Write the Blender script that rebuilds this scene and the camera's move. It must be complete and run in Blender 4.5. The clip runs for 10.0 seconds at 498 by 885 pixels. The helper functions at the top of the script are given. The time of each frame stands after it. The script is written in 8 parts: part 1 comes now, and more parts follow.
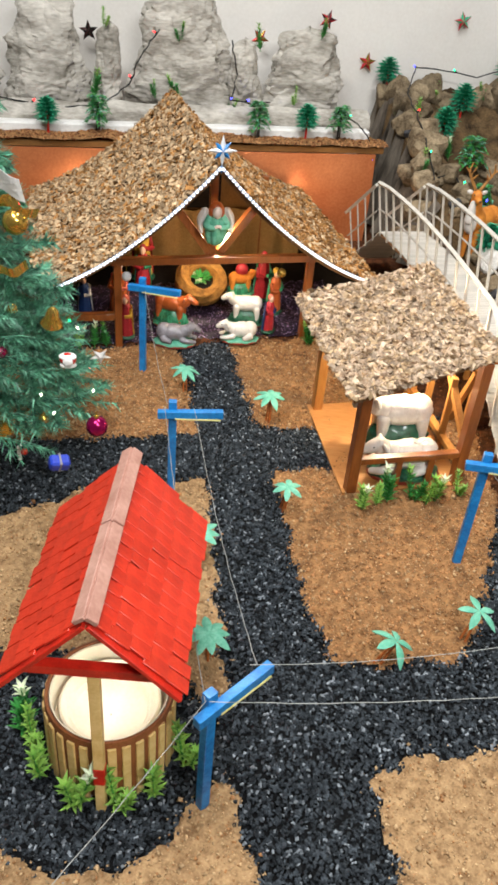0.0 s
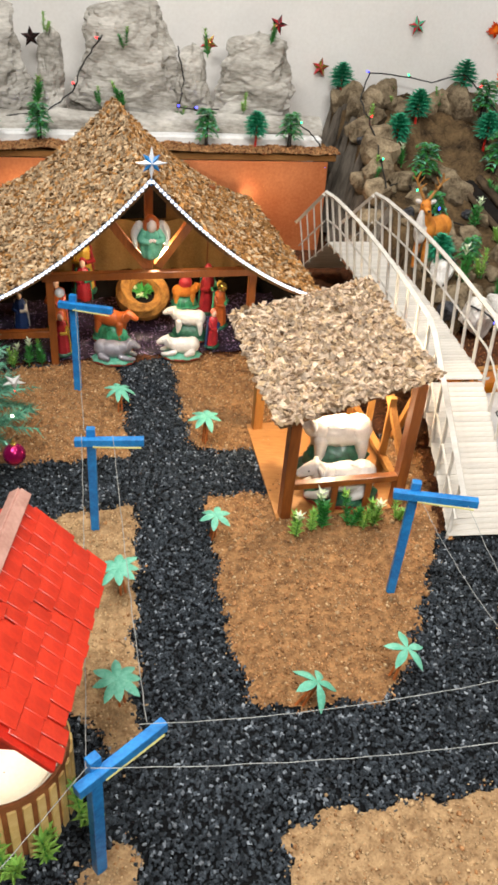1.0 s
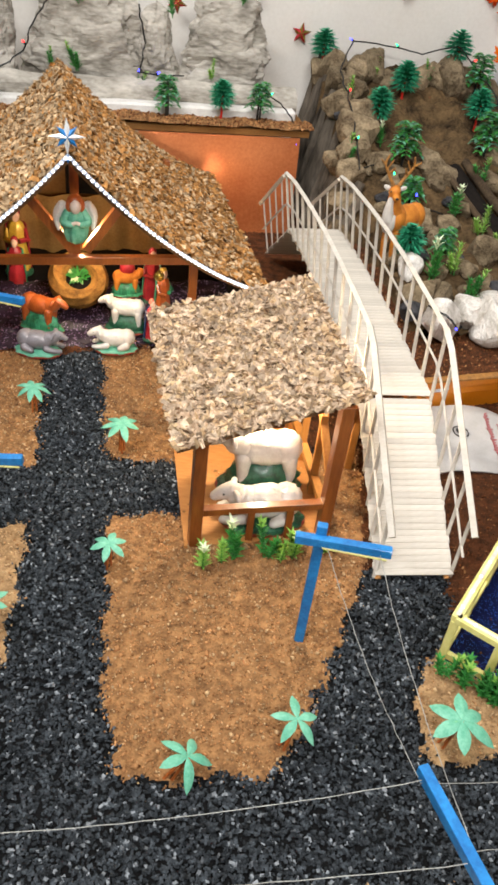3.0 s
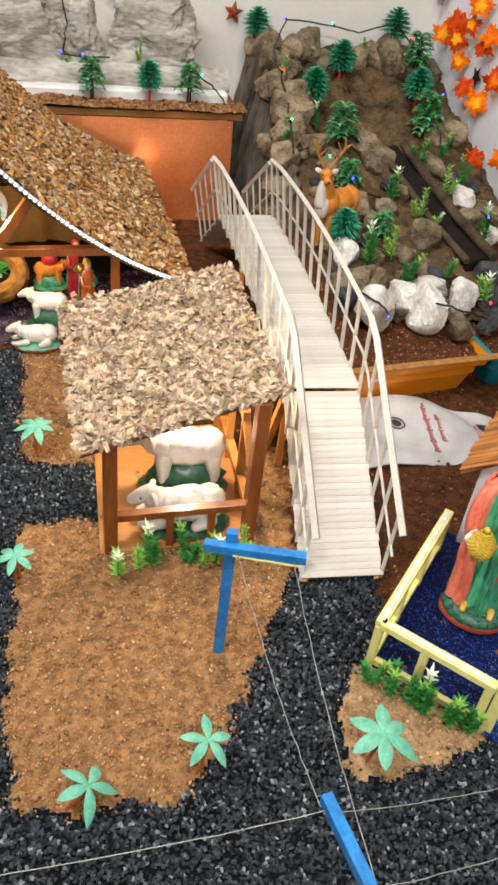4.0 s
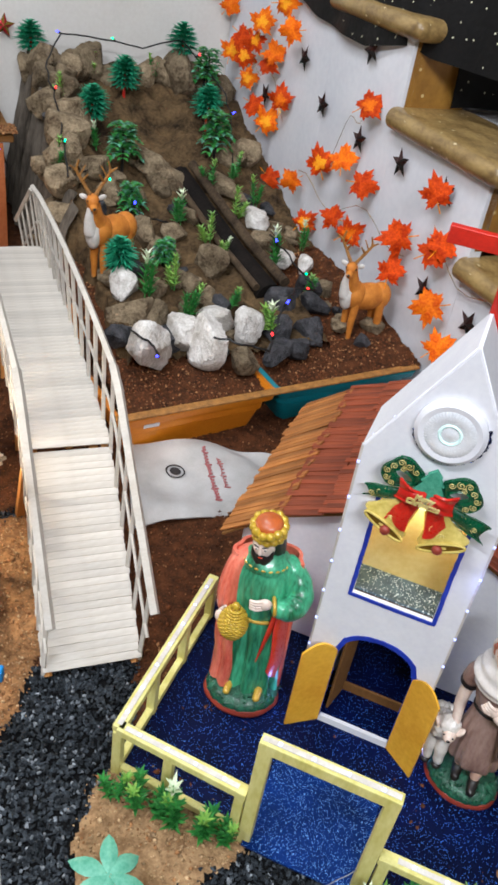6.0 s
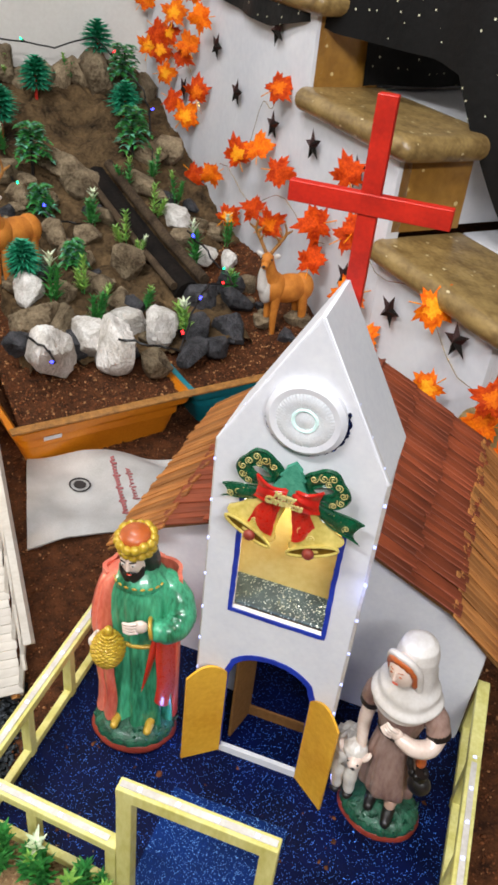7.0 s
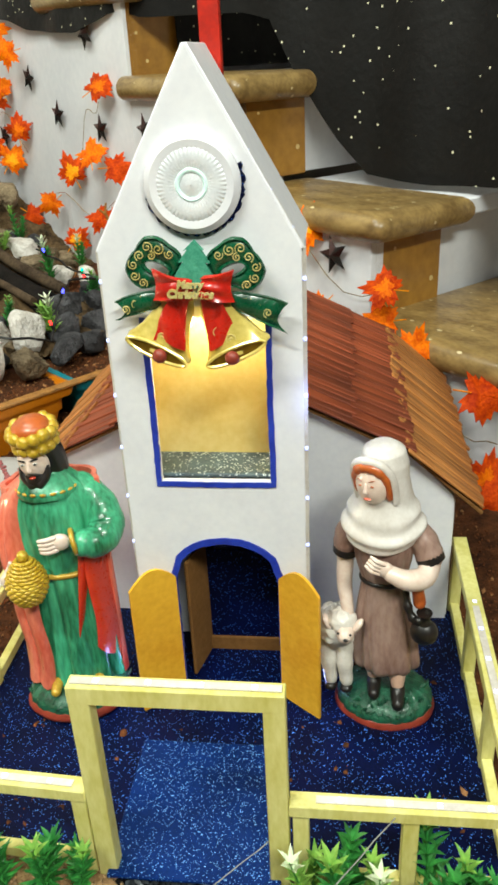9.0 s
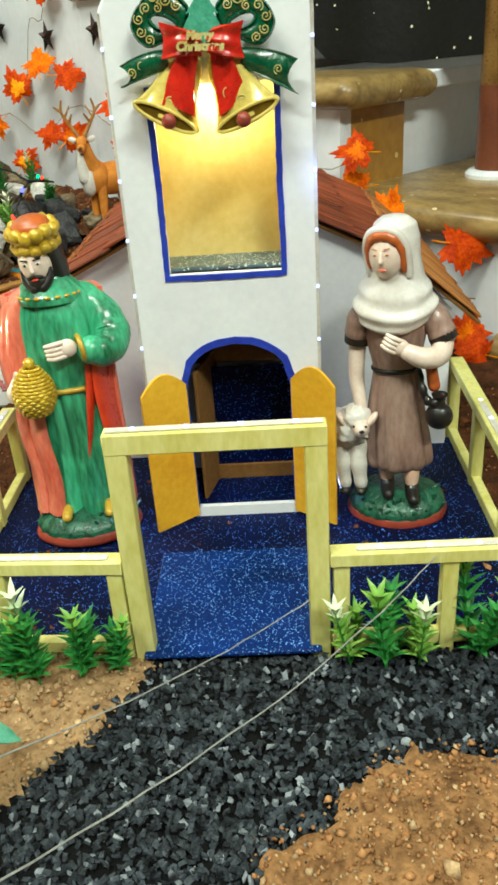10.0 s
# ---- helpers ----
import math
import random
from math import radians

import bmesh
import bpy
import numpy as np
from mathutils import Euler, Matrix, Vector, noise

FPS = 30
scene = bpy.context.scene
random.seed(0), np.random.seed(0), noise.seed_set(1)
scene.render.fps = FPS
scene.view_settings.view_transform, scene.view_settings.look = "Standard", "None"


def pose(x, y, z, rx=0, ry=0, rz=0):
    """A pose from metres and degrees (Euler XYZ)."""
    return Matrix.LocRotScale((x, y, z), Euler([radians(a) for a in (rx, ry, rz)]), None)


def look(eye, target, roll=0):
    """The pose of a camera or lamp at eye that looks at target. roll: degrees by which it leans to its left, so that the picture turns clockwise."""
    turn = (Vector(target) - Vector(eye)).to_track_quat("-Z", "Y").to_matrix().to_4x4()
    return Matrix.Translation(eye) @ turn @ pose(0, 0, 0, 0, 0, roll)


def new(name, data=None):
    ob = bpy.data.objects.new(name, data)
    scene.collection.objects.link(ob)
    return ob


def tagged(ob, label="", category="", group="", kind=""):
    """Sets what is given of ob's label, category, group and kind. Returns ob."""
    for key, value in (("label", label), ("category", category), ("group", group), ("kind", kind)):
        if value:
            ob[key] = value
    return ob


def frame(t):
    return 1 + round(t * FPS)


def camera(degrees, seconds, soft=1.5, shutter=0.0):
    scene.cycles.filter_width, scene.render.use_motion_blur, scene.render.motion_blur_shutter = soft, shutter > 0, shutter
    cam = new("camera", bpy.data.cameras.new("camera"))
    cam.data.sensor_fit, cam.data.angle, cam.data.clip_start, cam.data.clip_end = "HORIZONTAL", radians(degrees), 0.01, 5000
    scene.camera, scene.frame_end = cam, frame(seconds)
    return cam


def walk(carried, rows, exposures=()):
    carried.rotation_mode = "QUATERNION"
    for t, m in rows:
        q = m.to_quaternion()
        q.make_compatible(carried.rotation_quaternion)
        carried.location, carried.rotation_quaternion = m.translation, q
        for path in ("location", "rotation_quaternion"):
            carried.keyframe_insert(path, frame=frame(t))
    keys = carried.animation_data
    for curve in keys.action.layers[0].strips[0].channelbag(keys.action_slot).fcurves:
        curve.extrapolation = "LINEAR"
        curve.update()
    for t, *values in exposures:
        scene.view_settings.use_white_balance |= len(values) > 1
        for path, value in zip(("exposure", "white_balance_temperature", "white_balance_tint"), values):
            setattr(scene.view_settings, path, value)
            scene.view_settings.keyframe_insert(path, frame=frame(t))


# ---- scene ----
cam = camera(35.1, 10.0, 3.0)
PATH = [
    (0, (0.002, -0.031, 1.032), (0.062, 1.607, -0.115), 5.2),
    (0.5, (0.07, -0.015, 1.031), (0.129, 1.604, -0.142), 4.8),
    (1, (0.117, 0.051, 1.042), (0.21, 1.69, -0.1), 5.2),
    (1.5, (0.122, 0.106, 1.04), (0.233, 1.722, -0.133), 5.3),
    (2, (0.169, 0.169, 1.031), (0.195, 1.76, -0.181), 5.9),
    (2.5, (0.246, 0.223, 1.024), (0.261, 1.807, -0.197), 5.8),
    (3, (0.306, 0.251, 1.028), (0.372, 1.845, -0.178), 7.1),
    (3.2, (0.321, 0.263, 1.018), (0.396, 1.847, -0.202), 6.8),
    (4.3, (0.424, 0.336, 1.001), (0.609, 1.908, -0.222), 8.3),
    (4.5, (0.436, 0.343, 0.996), (0.657, 1.889, -0.254), 9.4),
    (5, (0.469, 0.401, 1.009), (0.786, 1.958, -0.206), 9.8),
    (5.5, (0.52, 0.44, 1.009), (0.924, 1.983, -0.198), 10.1),
    (6, (0.636, 0.477, 0.996), (1.077, 2.047, -0.163), 9.4),
    (6.2, (0.687, 0.49, 0.992), (1.131, 2.076, -0.143), 9.4),
    (7.3, (0.839, 0.537, 0.897), (1.297, 2.122, -0.234), 3.4),
    (7.5, (0.855, 0.542, 0.867), (1.31, 2.154, -0.226), 0.9),
    (8, (0.855, 0.525, 0.791), (1.403, 2.139, -0.254), -2.1),
    (8.5, (0.827, 0.509, 0.714), (1.515, 2.171, -0.16), -2.8),
    (9, (0.786, 0.493, 0.64), (1.539, 2.121, -0.243), -2.8),
    (9.5, (0.746, 0.476, 0.562), (1.509, 2.103, -0.315), -4.9),
    (10, (0.682, 0.462, 0.474), (1.556, 2.009, -0.444), -4.0),
]
walk(cam, [(t, look(eye, target, roll)) for t, eye, target, roll in PATH],
     [(0, -0.06, 6250, 8), (2.0, -0.12, 6500, 10), (3.0, -0.12, 6500, 10), (4.5, -0.22, 6450, 10), (5.5, -0.36, 5950, 10), (6.2, -0.40, 5850, 10),
      (7.5, -0.30, 6500, 10), (8.5, -0.20, 6650, 6), (9.0, -0.15, 6600, -4), (10.0, -0.10, 6600, -12)])

# ---- world, lamps ----
ROOM = pose(0, 0, 0, 0, 0, 12)          # the room's axes: u along the back wall, v towards it
UX, VX = Vector((math.cos(radians(12)), math.sin(radians(12)), 0)), Vector((-math.sin(radians(12)), math.cos(radians(12)), 0))


def uv(u, v, z=0.0):
    return Vector((u * UX.x + v * VX.x, u * UX.y + v * VX.y, z))


world = bpy.data.worlds.new("room_air")
scene.world = world
world.use_nodes = True
world.node_tree.nodes["Background"].inputs[0].default_value = (0.95, 0.97, 1.0, 1)
world.node_tree.nodes["Background"].inputs[1].default_value = 0.006


def area(name, m, energy, sx, sy, colour):
    d = bpy.data.lights.new(name, "AREA")
    d.shape, d.size, d.size_y, d.energy, d.color = "RECTANGLE", sx, sy, energy, colour
    ob = new(name, d)
    ob.matrix_world = m
    return ob


def point(name, at, energy, radius, colour):
    d = bpy.data.lights.new(name, "POINT")
    d.energy, d.shadow_soft_size, d.color = energy, radius, colour
    ob = new(name, d)
    ob.location = at
    return ob


# unseen area lights: one overhead, two added to brighten the fronts and the back
area("unseen_room_area", look((-0.5, 0.5, 2.6), (0.2, 1.4, 0)), 74, 1.3, 0.14, (1.0, 0.98, 0.95))
area("unseen_room_area", look((0.9, -0.9, 2.3), (0.9, 1.4, 0.2)), 70, 1.2, 0.16, (1.0, 0.98, 0.95))
area("unseen_room_area", look((0.35, 1.75, 2.62), (1.5, 2.35, 0.45)), 38, 1.5, 0.14, (1.0, 0.98, 0.95))
point("hut_lamp", (-0.06, 1.96, 0.30), 4.2, 0.02, (1.0, 0.78, 0.52))
point("shelf_glow_lamp", (0.235, 2.560, 0.190), 0.75, 0.03, (1.0, 0.66, 0.36))
point("shelf_glow_lamp", (-0.50, 2.40, 0.190), 0.75, 0.03, (1.0, 0.66, 0.36))
point("shed_lamp", (0.39, 1.50, 0.262), 5.2, 0.012, (1.0, 0.84, 0.58))
point("well_lamp", (-0.132, 0.665, 0.135), 0.18, 0.02, (1.0, 0.93, 0.80))
point("window_lamp", pose(0.697, 1.078, 0, 0, 0, -32) @ Vector((0.2695, 0.218, 0.428)), 0.45, 0.008, (1.0, 0.86, 0.60))
YARD_AT = pose(0.697, 1.078, 0, 0, 0, -32)
for a, b_, z in ((0.372, 0.190, 0.05), (0.166, 0.190, 0.05), (0.372, 0.190, 0.36)):
    point("led_strip_lamp", YARD_AT @ Vector((a, b_, z)), 0.04, 0.006, (0.30, 0.38, 1.0))

# ---- materials ----
def rgb(h):
    v = [int(h[i:i + 2], 16) / 255 for i in (0, 2, 4)]
    return tuple((c / 12.92 if c <= 0.04045 else ((c + 0.055) / 1.055) ** 2.4) for c in v) + (1,)


def surface(name, c1, c2=None, rough=0.6, metal=0.0, scale=60.0, fine=400.0, bump=0.15, depth=0.001, rand=0.0, island=0.0, gloss=None,
            stretch=(1, 1, 1), glitter=None, spots=None, trans=0.0, spec=None):
    """A node material: two colours mixed by coarse and fine noise, a bump of that depth in metres, and a spread of tone between pieces."""
    m = bpy.data.materials.new(name)
    m.use_nodes = True
    nt = m.node_tree
    N, L = nt.nodes, nt.links
    b = N["Principled BSDF"]
    c1 = rgb(c1) if isinstance(c1, str) else c1
    c2 = c1 if c2 is None else (rgb(c2) if isinstance(c2, str) else c2)
    tc = N.new("ShaderNodeTexCoord")
    mp = N.new("ShaderNodeMapping")
    mp.inputs["Scale"].default_value = stretch
    L.new(tc.outputs["Object"], mp.inputs["Vector"])

    def noisy(s, detail=4.0):
        n = N.new("ShaderNodeTexNoise")
        n.inputs["Scale"].default_value, n.inputs["Detail"].default_value = s, detail
        L.new(mp.outputs[0], n.inputs["Vector"])
        return n.outputs["Fac"]

    def math_node(op, x, y):
        n = N.new("ShaderNodeMath")
        n.operation = op
        for i, v in enumerate((x, y)):
            if isinstance(v, (int, float)):
                n.inputs[i].default_value = v
            else:
                L.new(v, n.inputs[i])
        return n.outputs[0]

    coarse, grain = noisy(scale), noisy(fine, 3.0)
    mixed = math_node("ADD", math_node("MULTIPLY", coarse, 0.65), math_node("MULTIPLY", grain, 0.35))
    rm = N.new("ShaderNodeMapRange")
    rm.inputs[1].default_value, rm.inputs[2].default_value = 0.34, 0.66
    L.new(mixed, rm.inputs[0])
    mix = N.new("ShaderNodeMix")
    mix.data_type = "RGBA"
    mix.inputs[6].default_value, mix.inputs[7].default_value = c1, c2
    L.new(rm.outputs[0], mix.inputs[0])
    col = mix.outputs[2]
    if rand or island:
        src = N.new("ShaderNodeObjectInfo").outputs["Random"] if rand else N.new("ShaderNodeNewGeometry").outputs["Random Per Island"]
        amt = rand or island
        hsv = N.new("ShaderNodeHueSaturation")
        mr = N.new("ShaderNodeMapRange")
        mr.inputs[3].default_value, mr.inputs[4].default_value = 1 - amt, 1 + amt
        L.new(src, mr.inputs[0])
        L.new(mr.outputs[0], hsv.inputs["Value"])
        L.new(col, hsv.inputs["Color"])
        col = hsv.outputs[0]
    if spots:                       # paler or darker flecks: (colour, scale, share)
        w = N.new("ShaderNodeTexVoronoi")
        w.inputs["Scale"].default_value = spots[1]
        L.new(mp.outputs[0], w.inputs["Vector"])
        lt = math_node("LESS_THAN", w.outputs["Distance"], spots[2])
        mx = N.new("ShaderNodeMix")
        mx.data_type = "RGBA"
        mx.inputs[7].default_value = rgb(spots[0])
        L.new(lt, mx.inputs[0])
        L.new(col, mx.inputs[6])
        col = mx.outputs[2]
    if glitter:                     # bright flakes of foil: (colour, scale, share)
        w = N.new("ShaderNodeTexVoronoi")
        w.inputs["Scale"].default_value = glitter[1]
        L.new(mp.outputs[0], w.inputs["Vector"])
        sep = N.new("ShaderNodeSeparateColor")
        L.new(w.outputs["Color"], sep.inputs[0])
        lt = math_node("LESS_THAN", sep.outputs[0], glitter[2])
        mx = N.new("ShaderNodeMix")
        mx.data_type = "RGBA"
        mx.inputs[7].default_value = rgb(glitter[0])
        L.new(lt, mx.inputs[0])
        L.new(col, mx.inputs[6])
        col = mx.outputs[2]
        L.new(math_node("MULTIPLY", lt, 0.75), b.inputs["Metallic"])
        tip = N.new("ShaderNodeVectorMath")          # each flake lies at its own tilt
        tip.operation = "MULTIPLY_ADD"
        L.new(w.outputs["Color"], tip.inputs[0])
        tip.inputs[1].default_value, tip.inputs[2].default_value = (1.3, 1.3, 1.3), (-0.65, -0.65, -0.65)
        only = N.new("ShaderNodeVectorMath")
        only.operation = "SCALE"
        L.new(tip.outputs[0], only.inputs[0])
        L.new(lt, only.inputs[3])
        add = N.new("ShaderNodeVectorMath")
        add.operation = "ADD"
        L.new(N.new("ShaderNodeNewGeometry").outputs["Normal"], add.inputs[0])
        L.new(only.outputs[0], add.inputs[1])
        unit = N.new("ShaderNodeVectorMath")
        unit.operation = "NORMALIZE"
        L.new(add.outputs[0], unit.inputs[0])
        flake = unit.outputs[0]
    else:
        flake = None
        b.inputs["Metallic"].default_value = metal
    L.new(col, b.inputs["Base Color"])
    rr = N.new("ShaderNodeMapRange")
    rr.inputs[3].default_value, rr.inputs[4].default_value = max(0.03, rough - 0.12), min(1, rough + 0.12)
    L.new(grain, rr.inputs[0])
    L.new(rr.outputs[0], b.inputs["Roughness"])
    b.inputs["Specular IOR Level"].default_value = spec if spec is not None else (0.2 if rough >= 0.8 else 0.5)
    if gloss:
        b.inputs["Coat Weight"].default_value, b.inputs["Coat Roughness"].default_value = gloss, 0.12
    if trans:
        b.inputs["Transmission Weight"].default_value = trans
    if bump:
        bn = N.new("ShaderNodeBump")
        bn.inputs["Strength"].default_value, bn.inputs["Distance"].default_value = min(1.0, bump * 3), depth
        L.new(mixed, bn.inputs["Height"])
        if flake:
            L.new(flake, bn.inputs["Normal"])
        L.new(bn.outputs[0], b.inputs["Normal"])
    return m


def glow(name, colour, strength):
    m = bpy.data.materials.new(name)
    m.use_nodes = True
    b = m.node_tree.nodes["Principled BSDF"]
    b.inputs["Base Color"].default_value = rgb(colour)
    b.inputs["Emission Color"].default_value = rgb(colour)
    b.inputs["Emission Strength"].default_value = strength
    return m


M = {
    "wall": surface("white_wall_paint", "dedad4", "d2cdc6", 0.75, scale=3, fine=90, bump=0.05, depth=0.0008),
    "paper": surface("white_paper", "e4e4e8", "d6d7dd", 0.65, scale=5, fine=60, bump=0.12, depth=0.002),
    "soil": surface("red_soil", "623a20", "2c180c", 0.95, scale=45, fine=260, bump=0.4, depth=0.006),
    "brownsand": surface("brown_sand", "a67b50", "5a3e26", 0.95, scale=60, fine=230, bump=0.6, depth=0.006),
    "brownclod": surface("brown_sand_clod", "bc8b5c", "7c5434", 0.95, scale=90, fine=500, bump=0.4, depth=0.001, island=0.34),
    "sand": surface("tan_sand", "b6956c", "76593c", 0.95, scale=60, fine=230, bump=0.6, depth=0.006),
    # near black, so the shade between the gravel chips is in the bed's colour
    "gravelbed": surface("gravel_gap_shade", "090a0b", "030304", 0.9, scale=160, fine=500, bump=0.5, depth=0.004),
    "gravel": surface("dark_gravel", "484e54", "060708", 0.68, scale=90, fine=700, bump=0.3, depth=0.001, island=0.55, spec=0.15),
    "gravelpale": surface("pale_gravel_chip", "8c9298", "5a5f64", 0.65, scale=90, fine=700, bump=0.3, depth=0.001, island=0.4),
    "clod": surface("sand_clod", "ccae84", "8e7050", 0.95, scale=90, fine=500, bump=0.4, depth=0.001, island=0.34),
    "soilclod": surface("soil_clod", "7c4a2a", "4a2b18", 0.95, scale=90, fine=500, bump=0.4, depth=0.001, island=0.35),
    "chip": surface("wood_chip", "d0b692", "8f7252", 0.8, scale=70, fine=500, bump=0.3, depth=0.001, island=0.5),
    "chip_dark": surface("wood_chip_brown_shade", "b8874e", "744c28", 0.85, scale=70, fine=500, bump=0.3, depth=0.001, island=0.5),
    "thatch_base": surface("chip_backing", "7a5a3a", "4e3722", 0.95, scale=80, fine=300, bump=0.4, depth=0.003),
    "timber": surface("varnished_timber", "9a5724", "6d3813", 0.4, scale=25, fine=220, bump=0.15, depth=0.0008, stretch=(1, 1, 0.15), gloss=0.3),
    "timber_pale": surface("pale_timber", "c88e4c", "a36c30", 0.55, scale=25, fine=220, bump=0.15, depth=0.0008, stretch=(1, 1, 0.15)),
    "board": surface("shed_floor_board", "c78c4e", "a56c34", 0.6, scale=12, fine=180, bump=0.15, depth=0.001, stretch=(0.2, 1, 1)),
    "card": surface("brown_cardboard", "8a6236", "6d4a26", 0.8, scale=12, fine=200, bump=0.1, depth=0.001),
    "dark": surface("black_and_shade_fill", "1d1713", "0e0b09", 0.9, scale=20, fine=120, bump=0.2, depth=0.002),
    "foil": surface("purple_foil_cloth", "2e1f36", "140d1a", 0.45, scale=60, fine=300, bump=0.6, depth=0.004, glitter=("b9a5c9", 300, 0.10)),
    "white": surface("white_painted_stick", "ccc6bc", "b6aea2", 0.55, scale=40, fine=300, bump=0.12, depth=0.0006, stretch=(0.2, 1, 1), rand=0.1),
    "chapel": surface("white_painted_board", "ebebee", "dedee4", 0.5, scale=15, fine=160, bump=0.06, depth=0.0006),
    "bluepaint": surface("blue_painted_wood", "2288cc", "0e5c9e", 0.5, scale=40, fine=200, bump=0.2, depth=0.0008, gloss=0.2),
    "blue_line": surface("blue_brush_paint", "2c46be", "182a92", 0.45, scale=40, fine=200, bump=0.2, depth=0.0008),
    "glitter": surface("blue_glitter_sheet", "020d3e", "01051e", 0.5, scale=20, fine=300, bump=0.2, depth=0.0006, glitter=("5a94ff", 1150, 0.035), spots=("1440a8", 1100, 0.03), spec=0.12),
    # brighter copy of the glitter sheet, with the reflected light put into its colour
    "glittermat": surface("lit_blue_glitter_sheet", "072c70", "041a4a", 0.5, scale=20, fine=300, bump=0.2, depth=0.0006, glitter=("84bcff", 1150, 0.06), spots=("2870d0", 1000, 0.10), spec=0.12),
    "bronze": surface("bronze_shaft", "a8824a", "74552a", 0.3, 0.6, scale=20, fine=200, bump=0.05, depth=0.0006),
    "silver": surface("silver_glitter_sheet", "55686f", "2e3e46", 0.4, scale=60, fine=600, bump=0.4, depth=0.001, glitter=("e0e8ea", 700, 0.10)),
    "gold": surface("gold_card", "f8c03c", "e2a224", 0.45, 0.0, scale=20, fine=160, bump=0.05, depth=0.0005),
    "goldlit": surface("gold_paper", "ecd692", "dcbe6c", 0.4, scale=12, fine=150, bump=0.05, depth=0.0005),
    "lime": surface("pale_yellow_paint", "e8e298", "cbc266", 0.5, scale=40, fine=240, bump=0.15, depth=0.0008, stretch=(1, 1, 0.3)),
    "red": surface("red_painted_tile", "d13a22", "b62a18", 0.42, scale=40, fine=300, bump=0.15, depth=0.0008, rand=0.12, gloss=0.15),
    "redwood": surface("red_painted_wood", "cf2a17", "a81d10", 0.45, scale=40, fine=260, bump=0.15, depth=0.0008),
    "ridge": surface("beige_ridge_board", "b98e7e", "9c6f60", 0.6, scale=30, fine=200, bump=0.15, depth=0.001),
    "yellow_slat": surface("pale_yellow_slat", "ecce8c", "d6b066", 0.55, scale=40, fine=220, bump=0.15, depth=0.0006),
    "brown_slat": surface("brown_bucket", "9c6136", "7a4724", 0.55, scale=40, fine=220, bump=0.15, depth=0.0006),
    "cream": surface("cream_enamel", "f2ead8", "e6dcc4", 0.4, scale=20, fine=200, bump=0.05, depth=0.0005),
    "rock": surface("grey_brown_rock", "a08e72", "483a2a", 0.9, scale=1.6, fine=11, bump=0.2, depth=0.035, rand=0.22),
    "rockpale": surface("pale_rock", "f2eee8", "aca396", 0.9, scale=1.8, fine=12, bump=0.2, depth=0.03, rand=0.08),
    "rockdark": surface("dark_grey_rock", "5c5b5e", "29292b", 0.85, scale=2.2, fine=14, bump=0.25, depth=0.03, rand=0.15),
    "papermtn": surface("grey_rock_paper", "ccc6bc", "7c766c", 0.85, scale=9, fine=60, bump=0.6, depth=0.010, stretch=(0.8, 0.8, 2.2)),
    "hill": surface("brown_crumpled_paper", "6e583c", "1e150b", 0.9, scale=14, fine=110, bump=0.7, depth=0.010),
    "orange_panel": surface("copper_foil_panel", "d08454", "b06238", 0.36, 0.35, scale=6, fine=120, bump=0.05, depth=0.0008, spots=("e3a05a", 60, 0.06)),
    "snow": surface("white_cotton", "eae8e4", "d8d6d2", 0.9, scale=40, fine=200, bump=0.4, depth=0.004),
    "orange_tub": surface("orange_plastic", "e08a1c", "cc7512", 0.35, scale=10, fine=200, bump=0.03, depth=0.0004),
    "teal_tub": surface("teal_plastic", "137f8c", "0e6672", 0.35, scale=10, fine=200, bump=0.03, depth=0.0004),
    "stairstone": surface("brown_stair_stone", "a58a56", "6a522e", 0.36, scale=30, fine=130, bump=0.1, depth=0.001, gloss=0.25, stretch=(1, 0.55, 1), spots=("d8c79c", 46, 0.13)),
    "riser": surface("ochre_riser_stone", "b08238", "855c24", 0.4, scale=7, fine=60, bump=0.08, depth=0.001, spots=("d6bd84", 24, 0.12), gloss=0.2),
    "blackcloth": surface("black_glitter_cloth", "100e0d", "050505", 0.6, scale=5, fine=60, bump=0.3, depth=0.004, spots=("d8d4b4", 46, 0.105), spec=0.25),
    "navebrown": surface("red_brown_sticks", "9a4a2a", "5e2814", 0.6, scale=30, fine=260, bump=0.3, depth=0.001, stretch=(1, 0.1, 1), rand=0.34),
    "navestraw": surface("orange_straw_sticks", "c08244", "84491c", 0.6, scale=30, fine=260, bump=0.3, depth=0.001, stretch=(1, 0.1, 1), rand=0.34),
    "turquoise": surface("turquoise_foam", "7cbea2", "4c9a7e", 0.6, scale=60, fine=300, bump=0.1, depth=0.0006),
    "palmstem": surface("orange_brown_stem", "b8662c", "8c4718", 0.6, scale=60, fine=300, bump=0.2, depth=0.0008),
    "leafgreen": surface("green_plastic_leaf", "4e9e46", "256c34", 0.4, scale=60, fine=300, bump=0.1, depth=0.0005, island=0.3),
    "leafpale": surface("pale_green_leaf", "a4c860", "6ba444", 0.4, scale=60, fine=300, bump=0.1, depth=0.0005, island=0.25),
    "leafwhite": surface("white_tipped_leaf", "e8ecd8", "bcd29a", 0.45, scale=60, fine=300, bump=0.1, depth=0.0005),
    "pine": surface("teal_green_plastic_pine", "3fae86", "1f8058", 0.5, scale=60, fine=300, bump=0.2, depth=0.0006, island=0.25),
    "needle": surface("fir_tinsel", "7cc6a2", "0c2c1e", 0.45, scale=60, fine=300, bump=0.1, depth=0.0005, island=0.35),
    "wire": surface("black_cable", "121212", "070707", 0.5, scale=60, fine=300, bump=0.1, depth=0.0004),
